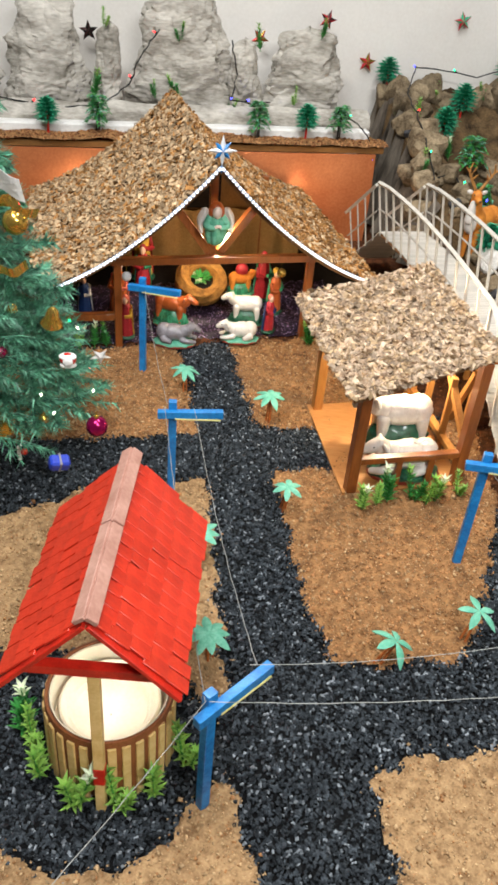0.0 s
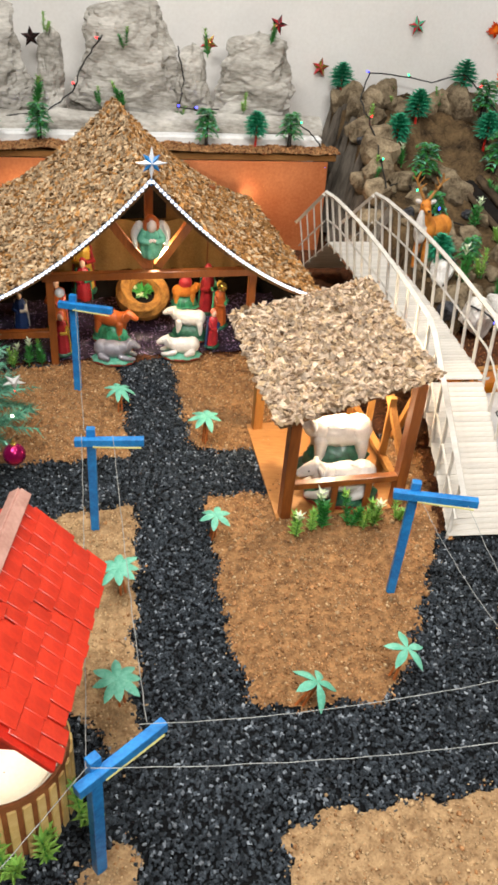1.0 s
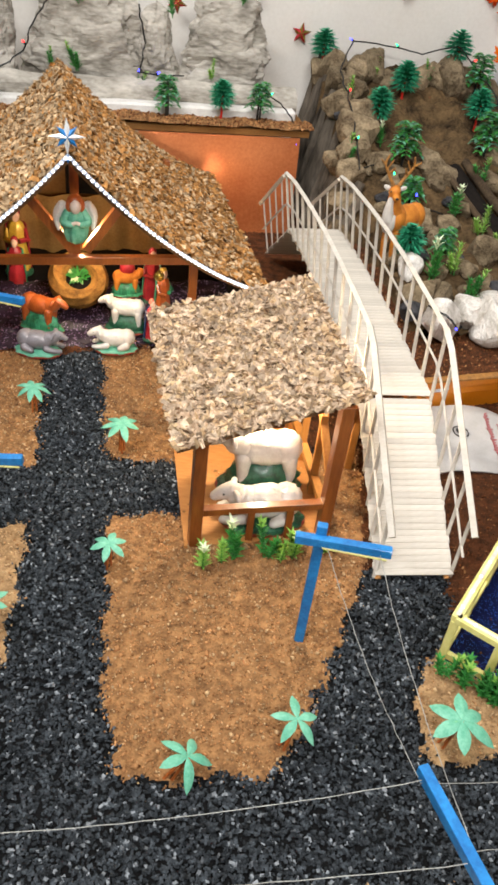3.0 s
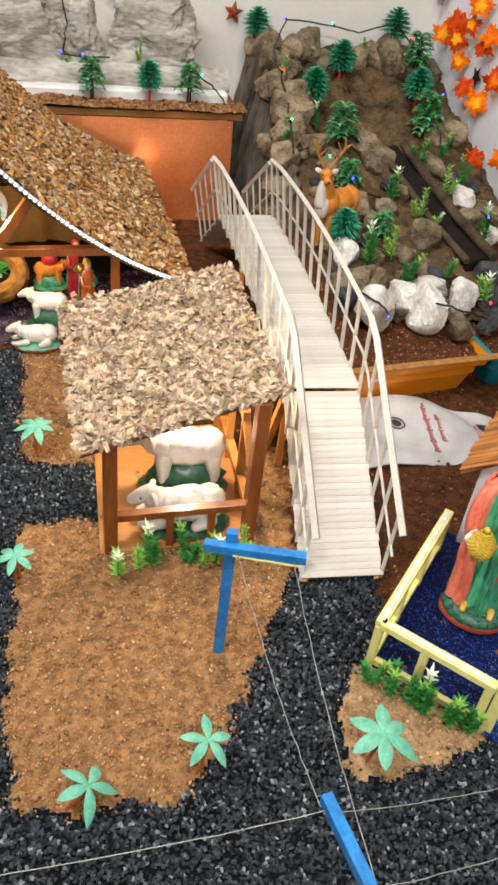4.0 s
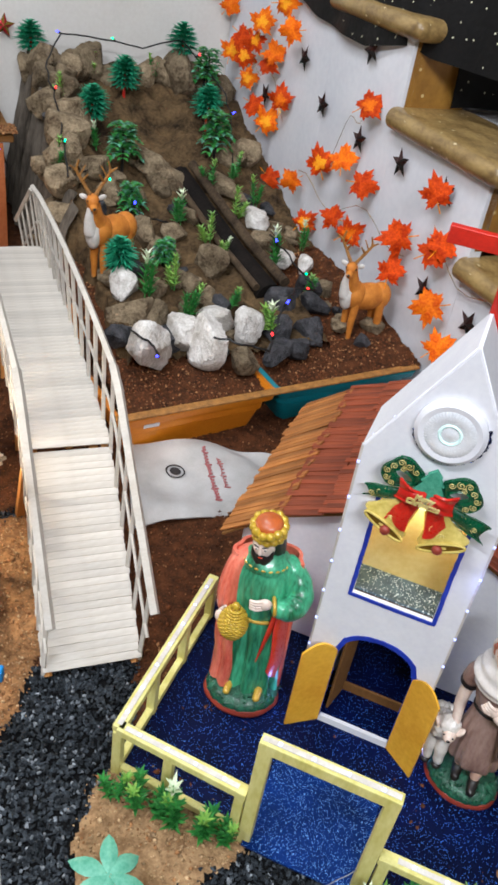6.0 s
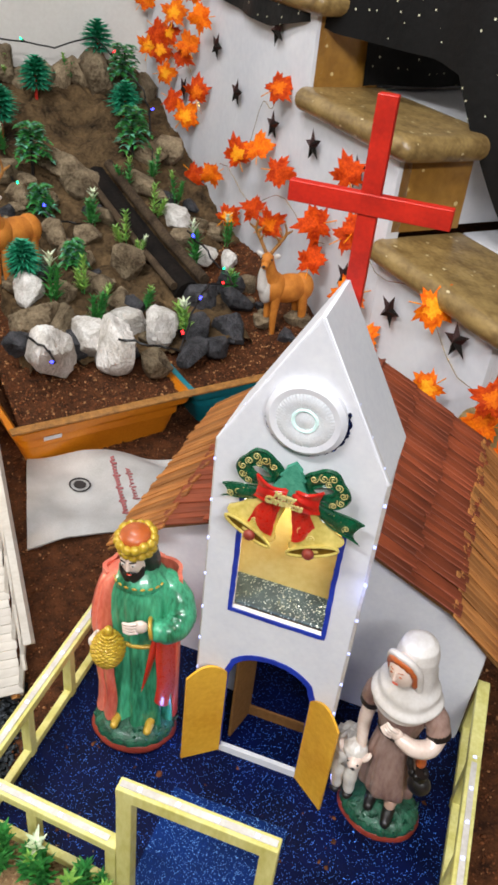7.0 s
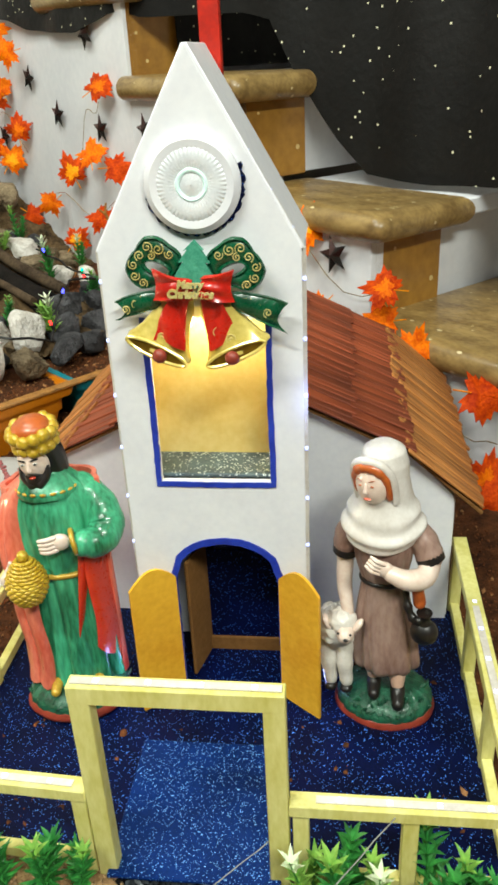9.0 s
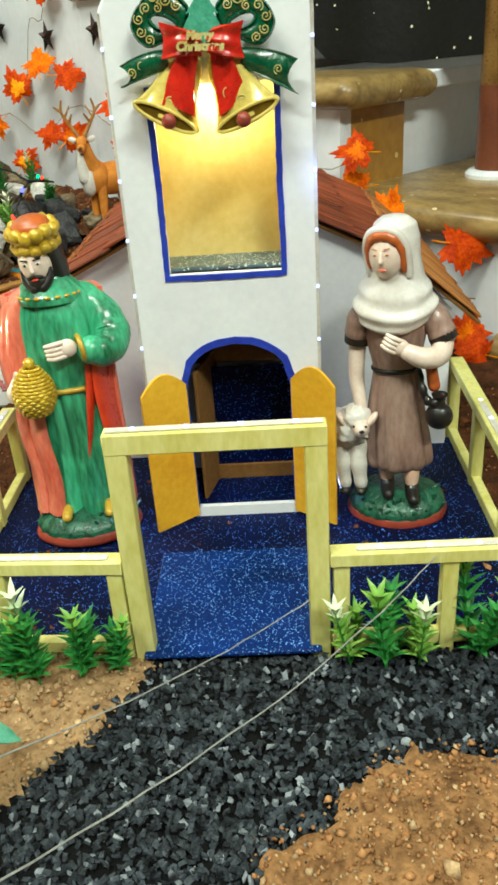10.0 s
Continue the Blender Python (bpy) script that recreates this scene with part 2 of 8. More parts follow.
    "silverwire": surface("twisted_steel_wire", "a8a8a2", "7c7c78", 0.6, 0.1, scale=60, fine=300, bump=0.2, depth=0.0004),
    "chrome": surface("silver_reflector", "f0f2f4", "dadde2", 0.25, 0.1, scale=60, fine=400, bump=0.15, depth=0.0006),
    "skin": surface("flesh_paint", "e6c2ac", "d4a88e", 0.4, scale=60, fine=300, bump=0.05, depth=0.0004, gloss=0.3),
    # pale upright streaks put the folds' highlights into the green
    "robegreen": surface("glossy_green_with_highlights", "5cc494", "044420", 0.34, scale=36, fine=260, bump=0.2, depth=0.0008, gloss=0.35, stretch=(1, 1, 0.2)),
    "cape": surface("coral_red_paint", "ee8c72", "c44632", 0.32, scale=30, fine=260, bump=0.1, depth=0.0006, gloss=0.45, stretch=(1, 1, 0.3)),
    "mauve": surface("brown_mauve_paint", "a68a7e", "77564a", 0.38, scale=22, fine=260, bump=0.12, depth=0.0006, gloss=0.3, stretch=(1, 1, 0.35)),
    "ceramic": surface("white_ceramic_paint", "e2ddd6", "c6beb4", 0.38, scale=40, fine=260, bump=0.08, depth=0.0006, gloss=0.3),
    "hair": surface("black_paint", "1c1512", "0d0a08", 0.45, scale=60, fine=300, bump=0.1, depth=0.0005, gloss=0.3),
    "goldpaint": surface("gold_paint", "dcb84c", "b48c2a", 0.35, 0.15, scale=60, fine=300, bump=0.2, depth=0.0008, gloss=0.2),
    "grassgreen": surface("dark_green_base_paint", "2c6a4e", "0e3222", 0.4, scale=120, fine=420, bump=0.6, depth=0.003, gloss=0.2),
    "redrim": surface("dull_red_rim", "9c4030", "7c2e20", 0.45, scale=50, fine=260, bump=0.1, depth=0.0008),
    "fawn": surface("fawn_deer_coat", "d88a30", "b86a1c", 0.7, scale=60, fine=500, bump=0.2, depth=0.0008),
    "antler": surface("antler_brown", "b8803c", "7c5528", 0.6, scale=60, fine=300, bump=0.2, depth=0.0008),
    "straw": surface("straw_coil", "a87a3c", "60401c", 0.8, scale=50, fine=300, bump=0.5, depth=0.003, stretch=(1, 1, 3)),
    "grey": surface("grey_paint", "8f8b90", "6f6b70", 0.4, scale=50, fine=260, bump=0.1, depth=0.0006, gloss=0.3),
    "oxorange": surface("orange_brown_paint", "c4642c", "a04c1e", 0.4, scale=50, fine=260, bump=0.1, depth=0.0006, gloss=0.3),
    "crimson": surface("crimson_paint", "b83038", "8c1c26", 0.4, scale=50, fine=260, bump=0.1, depth=0.0006, gloss=0.3),
    "navy": surface("navy_paint", "1f3a6c", "14264a", 0.4, scale=50, fine=260, bump=0.1, depth=0.0006, gloss=0.3),
    "mapleaf": surface("orange_maple_leaf", "f88408", "c84004", 0.65, scale=2.2, fine=9, spec=0.12, bump=0.12, depth=0.02, rand=0.15),
    "mapleaf_red": surface("red_maple_leaf", "e05206", "941c02", 0.65, scale=2.2, fine=9, spec=0.12, bump=0.12, depth=0.02, rand=0.15),
    "mapleaf_gold": surface("golden_maple_leaf", "ffb820", "ee780a", 0.65, scale=2.2, fine=9, spec=0.12, bump=0.12, depth=0.02, rand=0.1),
    "log": surface("weathered_log", "5c4c3a", "2a2119", 0.9, scale=20, fine=160, bump=0.5, depth=0.003),
    "bellmouth": surface("shaded_gold_foil", "8a6a1c", "54400c", 0.35, 0.5, scale=40, fine=200, bump=0.05, depth=0.0006),
    "starfoil": surface("dark_red_foil", "4a2a26", "1c1214", 0.3, 0.5, scale=30, fine=200, bump=0.2, depth=0.001),
    "redfoil": surface("red_glitter_foil", "c42434", "94182a", 0.3, 0.4, scale=30, fine=200, bump=0.2, depth=0.001, spots=("f0b03c", 120, 0.12)),
    "magenta": surface("magenta_bauble", "b01860", "8c1048", 0.15, 0.7, scale=20, fine=200, bump=0.02, depth=0.0004),
    "goldball": surface("gold_bauble", "d9b864", "bf983c", 0.18, 0.8, scale=20, fine=200, bump=0.02, depth=0.0004),
    "sack": surface("white_woven_sack", "c4c2c0", "a9a6a2", 0.7, scale=20, fine=500, bump=0.25, depth=0.002),
    "ink": surface("faded_red_ink", "b06a6a", "985050", 0.7),
    "inkdark": surface("dark_ink", "3c3838", "2a2626", 0.7),
    "bow": surface("embossed_green_ribbon", "125c3a", "06331e", 0.28, scale=60, fine=300, bump=0.3, depth=0.001, gloss=0.5),
    "redbow": surface("glossy_red_ribbon", "dc2a1c", "a8150f", 0.3, scale=60, fine=300, bump=0.2, depth=0.001, gloss=0.4),
    "rope_led": glow("white_led_rope", "eef2ff", 2.0),
    "ropesleeve": surface("clear_rope_sleeve", "c6cedc", "a2aaba", 0.3, scale=60, fine=300, bump=0.1, depth=0.0005, gloss=0.4),
    "scarf": surface("white_scarf_paint", "e6e1dc", "cfc7bf", 0.42, scale=40, fine=260, bump=0.1, depth=0.0008, gloss=0.2),
    "flankpaper": surface("dark_folded_rock_paper", "7a7064", "2a241d", 0.85, scale=10, fine=90, bump=0.6, depth=0.006, stretch=(1, 1, 0.25)),
    "bulb_white": glow("lit_warm_bulb", "fff2d8", 9.0),
    "bulb_blue": glow("lit_blue_bulb", "3a3cff", 9.0),
    "bulb_red": glow("lit_red_bulb", "ff2a2a", 5.0),
    "bulb_green": glow("lit_green_bulb", "2affa0", 4.0),
    "strip": glow("cool_led_chip", "b4beff", 2.2),
    "capelining": surface("orange_red_paint", "dd4426", "b82a18", 0.3, scale=30, fine=260, bump=0.1, depth=0.0006, gloss=0.5),
    "paleskin": surface("pale_flesh_paint", "eeddd0", "e0c6b6", 0.35, scale=60, fine=300, bump=0.05, depth=0.0004, gloss=0.35),
    "crowngold": surface("yellow_gold_paint", "d8b83a", "a8841c", 0.32, 0.15, scale=160, fine=500, bump=0.3, depth=0.0008, gloss=0.3, spots=("efe39a", 300, 0.12)),
    "bellgold": surface("gold_foil_relief", "f2dc80", "c2ac4c", 0.2, 0.2, scale=40, fine=200, bump=0.05, depth=0.0006, gloss=0.5),
    "scrollgold": surface("pale_gold_relief", "efe3a0", "cdb865", 0.3, 0.3, scale=60, fine=300, bump=0.1, depth=0.0004),
    "firfrost": surface("frosted_green_flock", "5aa88c", "3c8a70", 0.85, scale=160, fine=700, bump=0.4, depth=0.001),
    "lampring": glow("pale_lit_ring", "d8f4ee", 0.22),
    "chip_pale": surface("pale_wood_chip", "dec8ae", "8a6e54", 0.8, scale=70, fine=500, bump=0.3, depth=0.001, island=0.5),
    "tancard": surface("tan_card", "b08a56", "8c6a3e", 0.8, scale=8, fine=160, bump=0.1, depth=0.001),
    "dimwall": surface("bounce_cutting_wall", "5c564e", "504a43", 0.8, scale=3, fine=90, bump=0.05, depth=0.0008),
    "dimfloor": surface("bounce_cutting_floor", "4a443c", "3e3932", 0.6, scale=4, fine=90, bump=0.05, depth=0.0008),
    "postbrown": surface("brown_post_paint", "74402a", "5a2e1e", 0.4, scale=20, fine=200, bump=0.1, depth=0.0008, gloss=0.3),
}

# ---- mesh tools ----
class Build:
    """Collects faces of one mesh: each piece takes a material name."""

    def __init__(self):
        self.v, self.f, self.m, self.mats = [], [], [], []

    def slot(self, mat):
        if mat not in self.mats:
            self.mats.append(mat)
        return self.mats.index(mat)

    def add(self, verts, faces, mat, m=None):
        k, s = len(self.v), self.slot(mat)
        self.v += [tuple(m @ Vector(p)) for p in verts] if m else [tuple(p) for p in verts]
        self.f += [tuple(k + i for i in f) for f in faces]
        self.m += [s] * len(faces)
        return self

    def box(self, size, mat, m=None, bevel=0.0008, taper=1.0):
        """A chamfered box centred on m."""
        hx, hy, hz = (s / 2 for s in size)
        b = min(bevel, hx * 0.45, hy * 0.45, hz * 0.45)
        vs, idx = [], {}
        for sx in (-1, 1):
            for sy in (-1, 1):
                for sz in (-1, 1):
                    t = taper if sz > 0 else 1.0
                    for a in range(3):
                        p = [sx * (hx if a == 0 else hx - b) * t, sy * (hy if a == 1 else hy - b) * t, sz * (hz if a == 2 else hz - b)]
                        idx[sx, sy, sz, a] = len(vs)
                        vs.append(p)
        fs = []
        for a, (o, q) in enumerate(((1, 2), (0, 2), (0, 1))):
            for s in (-1, 1):
                ring = []
                for p1, p2 in ((-1, -1), (1, -1), (1, 1), (-1, 1)):
                    key = [0, 0, 0]
                    key[a], key[o], key[q] = s, p1, p2
                    ring.append(idx[(*key, a)])
                fs.append(ring if (s > 0) == (a != 1) else ring[::-1])
        for a in range(3):                       # edges along axis a
            o, q = [i for i in range(3) if i != a]
            for s1 in (-1, 1):
                for s2 in (-1, 1):
                    k1, k2 = [0, 0, 0], [0, 0, 0]
                    k1[a], k2[a] = -1, 1
                    k1[o] = k2[o] = s1
                    k1[q] = k2[q] = s2
                    fs.append([idx[(*k1, o)], idx[(*k2, o)], idx[(*k2, q)], idx[(*k1, q)]])
        for sx in (-1, 1):
            for sy in (-1, 1):
                for sz in (-1, 1):
                    fs.append([idx[sx, sy, sz, a] for a in range(3)])
        return self.add(vs, fs, mat, m)

    def beam(self, p, q, w, h, mat, bevel=0.0008, up=(0, 0, 1)):
        """A chamfered bar of section w x h from p to q."""
        p, q = Vector(p), Vector(q)
        z = (q - p).normalized()
        x = Vector(up).cross(z)
        if x.length < 1e-4:
            x = Vector((1, 0, 0))
        x.normalize()
        y = z.cross(x)
        m = Matrix((x, y, z)).transposed().to_4x4()
        m.translation = (p + q) / 2
        return self.box((w, h, (q - p).length), mat, m, bevel)

    def lathe(self, profile, mat, m=None, seg=24, fold=0.0, folds=9, squash=1.0, cap=True, mats=None):
        """A turned form from (radius, height) pairs, with folds like cloth where asked."""
        vs, fs = [], []
        for i, (r, z) in enumerate(profile):
            for k in range(seg):
                a = 2 * math.pi * k / seg
                rr = r * (1 + fold * math.cos(folds * a + 0.9 * math.sin(2 * a + i * 0.3)))
                vs.append((rr * math.cos(a), rr * math.sin(a) * squash, z))
        for i in range(len(profile) - 1):
            for k in range(seg):
                k2 = (k + 1) % seg
                fs.append((i * seg + k, i * seg + k2, (i + 1) * seg + k2, (i + 1) * seg + k))
        if cap:
            n = (len(profile) - 1) * seg
            fs += [tuple(range(seg - 1, -1, -1)), tuple(range(n, n + seg))]
        return self.add(vs, fs, mat, m)

    def tube(self, pts, r, mat, seg=6, r2=None, closed=False):
        """A round bar along points; r may narrow to r2."""
        pts = [Vector(p) for p in pts]
        n, vs, fs = len(pts), [], []
        ref = Vector((0.13, 0.27, 1)).normalized()
        for i, p in enumerate(pts):
            d = (pts[(i + 1) % n if closed else min(i + 1, n - 1)] - pts[i - 1 if closed else max(i - 1, 0)]).normalized()
            x = d.cross(ref)
            if x.length < 0.05:
                x = d.cross(Vector((1, 0, 0)))
            x.normalize()
            y = d.cross(x)
            rr = r if r2 is None else r + (r2 - r) * i / max(1, n - 1)
            for k in range(seg):
                a = 2 * math.pi * k / seg
                vs.append(p + x * rr * math.cos(a) + y * rr * math.sin(a))
        for i in range(n if closed else n - 1):
            j = (i + 1) % n
            for k in range(seg):
                k2 = (k + 1) % seg
                fs.append((i * seg + k, i * seg + k2, j * seg + k2, j * seg + k))
        if not closed:
            fs += [tuple(range(seg - 1, -1, -1)), tuple((n - 1) * seg + k for k in range(seg))]
        return self.add(vs, fs, mat)

    def blob(self, radii, mat, m=None, seg=14, rings=9, rough=0.0, freq=2.0, seed=0.0, cut=0.0):
        """A rounded form; rough pushes its skin by noise, cut flattens facets as on broken stone."""
        vs, fs = [], []
        for i in range(1, rings):
            a = math.pi * i / rings
            for k in range(seg):
                b = 2 * math.pi * k / seg
                vs.append(Vector((math.sin(a) * math.cos(b), math.sin(a) * math.sin(b), math.cos(a))))
        vs += [Vector((0, 0, 1)), Vector((0, 0, -1))]
        out = []
        planes = []
        if cut:
            rnd = random.Random(int(seed * 1000) + 5)
            for _ in range(16):
                d = Vector((rnd.uniform(-1, 1), rnd.uniform(-1, 1), rnd.uniform(-0.6, 1))).normalized()
                planes.append((d, rnd.uniform(1 - cut, 0.96)))
        for p in vs:
            s = 1.0
            for d, lim in planes:
                t = p.dot(d)
                if t > 0.05:
                    s = min(s, lim / t)
            if rough:
                s *= 1 + rough * noise.noise(p * freq + Vector((seed * 7.3, seed * 3.1, seed)))
                s *= 1 + rough * 0.4 * noise.noise(p * freq * 3.1 + Vector((seed, seed * 5.3, 3.0)))
            out.append((p.x * s * radii[0], p.y * s * radii[1], p.z * s * radii[2]))
        t, bt = (rings - 1) * seg, (rings - 1) * seg + 1
        for i in range(rings - 2):
            for k in range(seg):
                k2 = (k + 1) % seg
                fs.append((i * seg + k, (i + 1) * seg + k, (i + 1) * seg + k2, i * seg + k2))
        for k in range(seg):
            k2 = (k + 1) % seg
            fs += [(t, k, k2), (bt, (rings - 2) * seg + k2, (rings - 2) * seg + k)]
        return self.add(out, fs, mat, m)

    def prism(self, outline, z0, z1, mat, m=None):
        """An outline in x, y raised from z0 to z1."""
        n = len(outline)
        vs = [(x, y, z0) for x, y in outline] + [(x, y, z1) for x, y in outline]
        fs = [tuple(range(n - 1, -1, -1)), tuple(range(n, 2 * n))] + [(i, (i + 1) % n, n + (i + 1) % n, n + i) for i in range(n)]
        return self.add(vs, fs, mat, m)

    def sheet(self, fn, nu, nv, mat, thick=0.0):
        """A surface fn(s, t), s and t from 0 to 1, with thickness along its normal if asked."""
        P = [[Vector(fn(i / nu, j / nv)) for i in range(nu + 1)] for j in range(nv + 1)]
        w = nu + 1
        vs = [p for row in P for p in row]
        fs = [(j * w + i, j * w + i + 1, (j + 1) * w + i + 1, (j + 1) * w + i) for j in range(nv) for i in range(nu)]
        if thick:
            low = []
            for j in range(nv + 1):
                for i in range(nu + 1):
                    du = P[j][min(i + 1, nu)] - P[j][max(i - 1, 0)]
                    dv = P[min(j + 1, nv)][i] - P[max(j - 1, 0)][i]
                    low.append(P[j][i] - du.cross(dv).normalized() * thick)
            k = len(vs)
            vs += low
            fs += [tuple(k + i for i in f[::-1]) for f in fs]
            rim = [i for i in range(nu)] + [j * w + nu for j in range(nv)] + [nv * w + i for i in range(nu, 0, -1)] + [j * w for j in range(nv, 0, -1)]
            fs += [(a, k + a, k + b, b) for a, b in zip(rim, rim[1:] + rim[:1])]
        return self.add(vs, fs, mat)

    def mesh(self, name, smooth=0.7):
        me = bpy.data.meshes.new(name)
        me.from_pydata(self.v, [], self.f)
        for s in self.mats:
            me.materials.append(M[s])
        me.polygons.foreach_set("material_index", self.m)
        if smooth:
            me.shade_smooth()
            me.set_sharp_from_angle(angle=smooth)
        return me


def thing(name, m, label, category, group="", kind=""):
    """An empty at the base of a thing with parts."""
    ob = new(name)
    ob.matrix_world = m
    ob.empty_display_size = 0.02
    return tagged(ob, label, category, group, kind)


def part(name, b, parent, label="", m=None, smooth=0.7):
    """One mesh under a thing or a part, in its axes."""
    ob = new(name, b.mesh(name, smooth) if isinstance(b, Build) else b)
    ob.parent = parent
    if m is not None:
        ob.matrix_local = m
    return tagged(ob, label)


def single(name, b, m, label, category, group="", kind="", smooth=0.7):
    """A thing of one mesh."""
    ob = new(name, b.mesh(name, smooth) if isinstance(b, Build) else b)
    ob.matrix_world = m
    return tagged(ob, label, category, group, kind)


RNG = np.random.default_rng(7)
STONE_V = np.array([(1, 0, 0), (-1, 0, 0), (0, 1, 0), (0, -1, 0), (0, 0, 1), (0, 0, -1)], float)
STONE_F = np.array([(0, 2, 4), (2, 1, 4), (1, 3, 4), (3, 0, 4), (2, 0, 5), (1, 2, 5), (3, 1, 5), (0, 3, 5)])
FLAKE_V = np.array([(-1, -1, -1), (1, -1, -1), (1, 1, -1), (-1, 1, -1), (-1, -1, 1), (1, -1, 1), (1, 1, 1), (-1, 1, 1)], float)
FLAKE_F = np.array([(0, 2, 1), (0, 3, 2), (4, 5, 6), (4, 6, 7), (0, 1, 5), (0, 5, 4), (1, 2, 6), (1, 6, 5), (2, 3, 7), (2, 7, 6), (3, 0, 4), (3, 4, 7)])


def heap(name, places, sizes, mats, base_v, base_f, jitter=0.3, frames=None, tilt=1.0, pick=None, smooth=False):
    """Many small loose pieces in one mesh. frames: a 3 x 3 turn for each piece, on top of a random spin and tilt."""
    n, k = len(places), len(base_v)
    v = base_v[None] * (1 + RNG.uniform(-jitter, jitter, (n, k, 3)))
    v = v + RNG.uniform(-jitter, jitter, (n, k, 3)) * 0.5
    v = v * sizes[:, None, :]
    a, t, p = RNG.uniform(0, 2 * np.pi, n), RNG.normal(0, 0.35, n) * tilt, RNG.normal(0, 0.35, n) * tilt

    def rot(axis, ang):
        c, s, o, z = np.cos(ang), np.sin(ang), np.ones(n), np.zeros(n)
        rows = {0: ((o, z, z), (z, c, -s), (z, s, c)), 1: ((c, z, s), (z, o, z), (-s, z, c)), 2: ((c, -s, z), (s, c, z), (z, z, o))}[axis]
        return np.stack([np.stack(r, -1) for r in rows], 1)

    R = rot(0, t) @ rot(1, p) @ rot(2, a)
    if frames is not None:
        R = frames @ R
    v = np.einsum("nij,nkj->nki", R, v) + places[:, None, :]
    f = base_f[None] + (np.arange(n) * k)[:, None, None]
    me = bpy.data.meshes.new(name)
    me.from_pydata(v.reshape(-1, 3).tolist(), [], f.reshape(-1, 3).tolist())
    for s in mats:
        me.materials.append(M[s])
    if len(mats) > 1:
        which = RNG.choice(len(mats), n, p=pick)
        me.polygons.foreach_set("material_index", np.repeat(which, len(base_f)).astype(np.int32))
    if smooth:
        me.shade_smooth()
    return me

# ---- room ----
def slab(name, u0, u1, v0, v1, z0, z1, mat, label, category):
    b = Build().box((u1 - u0, v1 - v0, z1 - z0), mat, Matrix.Translation(((u0 + u1) / 2, (v0 + v1) / 2, (z0 + z1) / 2)), 0.002)
    return single(name, b, ROOM, label, category, kind="structure")


# floor, south and west walls and ceiling are out of view, darkened against bounced light
slab("floor", -2.6, 3.2, -2.6, 3.3, -0.12, -0.02, "dimfloor", "plain floor under the display, dulled to cut bounced light", "floor")
slab("wall_north", -2.6, 3.2, 3.08, 3.2, -0.02, 2.7, "wall", "plain white painted back wall", "wall")
slab("wall_south", -2.6, 3.2, -2.7, -2.6, -0.02, 2.7, "dimwall", "unseen grey-beige wall, dulled to cut bounced light", "wall")
slab("wall_west", -2.7, -2.6, -2.6, 3.2, -0.02, 2.7, "dimwall", "unseen grey-beige wall, dulled to cut bounced light", "wall")
slab("wall_east", 3.2, 3.3, -2.6, 3.2, -0.02, 2.7, "wall", "plain white painted wall", "wall")
slab("ceiling", -2.6, 3.2, -2.6, 3.2, 2.7, 2.8, "dimwall", "unseen grey-beige ceiling, dulled to cut bounced light", "ceiling")

# ---- ground: one sheet of sand beds, soil and gravel ----
BEDS = [
    [(-1.4, 1.62), (-0.9, 1.66), (-0.41, 1.80), (-0.15, 1.89), (-0.12, 1.75), (-0.10, 1.64), (-0.06, 1.462), (-0.2, 1.43), (-0.36, 1.40), (-1.4, 1.22)],
    [(-0.005, 1.92), (0.27, 1.98), (0.36, 1.62), (0.213, 1.515), (0.077, 1.50), (0.03, 1.70)],
    [(0.109, 1.335), (0.137, 1.169), (0.15, 1.02), (0.176, 0.911), (0.203, 0.834), (0.23, 0.818), (0.425, 0.848), (0.453, 0.897), (0.503, 1.02),
     (0.555, 1.17), (0.59, 1.27), (0.60, 1.62), (0.30, 1.50), (0.24, 1.36)],
    [(-0.034, 1.29), (-0.011, 1.127), (0.003, 0.987), (0.024, 0.835), (0.035, 0.74), (0.01, 0.70), (-0.02, 0.76), (-0.14, 0.83), (-0.30, 0.80), (-1.4, 0.70),
     (-1.4, 0.95), (-0.43, 1.12), (-0.28, 1.225), (-0.19, 1.245)],
    [(0.055, 0.60), (0.050, 0.555), (0.064, 0.524), (0.087, 0.46), (0.13, 0.05), (-1.4, 0.05), (-0.8, 0.4), (-0.30, 0.50), (-0.181, 0.465), (-0.110, 0.470),
     (-0.041, 0.508), (-0.005, 0.568), (0.02, 0.61)],
    [(0.444, 0.676), (0.282, 0.652), (0.243, 0.608), (0.258, 0.534), (0.264, 0.469), (0.32, 0.05), (1.9, 0.05), (1.9, 0.5), (1.10, 0.65), (1.026, 0.715),
     (0.973, 0.77), (0.936, 0.764), (0.889, 0.755), (0.82, 0.74), (0.70, 0.715)],
    [(0.653, 1.035), (0.639, 0.959), (0.639, 0.907), (0.657, 0.878), (0.731, 0.897), (0.80, 0.925), (0.86, 0.955), (0.86, 0.98), (0.71, 1.08), (0.69, 1.09)],
]
SOIL = [[(0.59, 1.25), (0.66, 1.262), (0.745, 1.285), (0.715, 1.09), (0.86, 0.985), (1.0, 0.885), (1.16, 0.80), (1.30, 0.74), (3.0, 0.7), (3.0, 3.3), (-1.4, 3.3),
         (-1.4, 1.62), (-0.9, 1.66), (-0.41, 1.82), (0.27, 1.98), (0.36, 1.62), (0.59, 1.6)]]


def inside(x, y, poly):
    hit = np.zeros(x.shape, bool)
    for (x0, y0), (x1, y1) in zip(poly, poly[1:] + poly[:1]):
        if y0 == y1:
            continue
        cross = ((y0 > y) != (y1 > y)) & (x < (x1 - x0) * (y - y0) / (y1 - y0) + x0)
        hit ^= cross
    return hit


def kind_of(x, y):
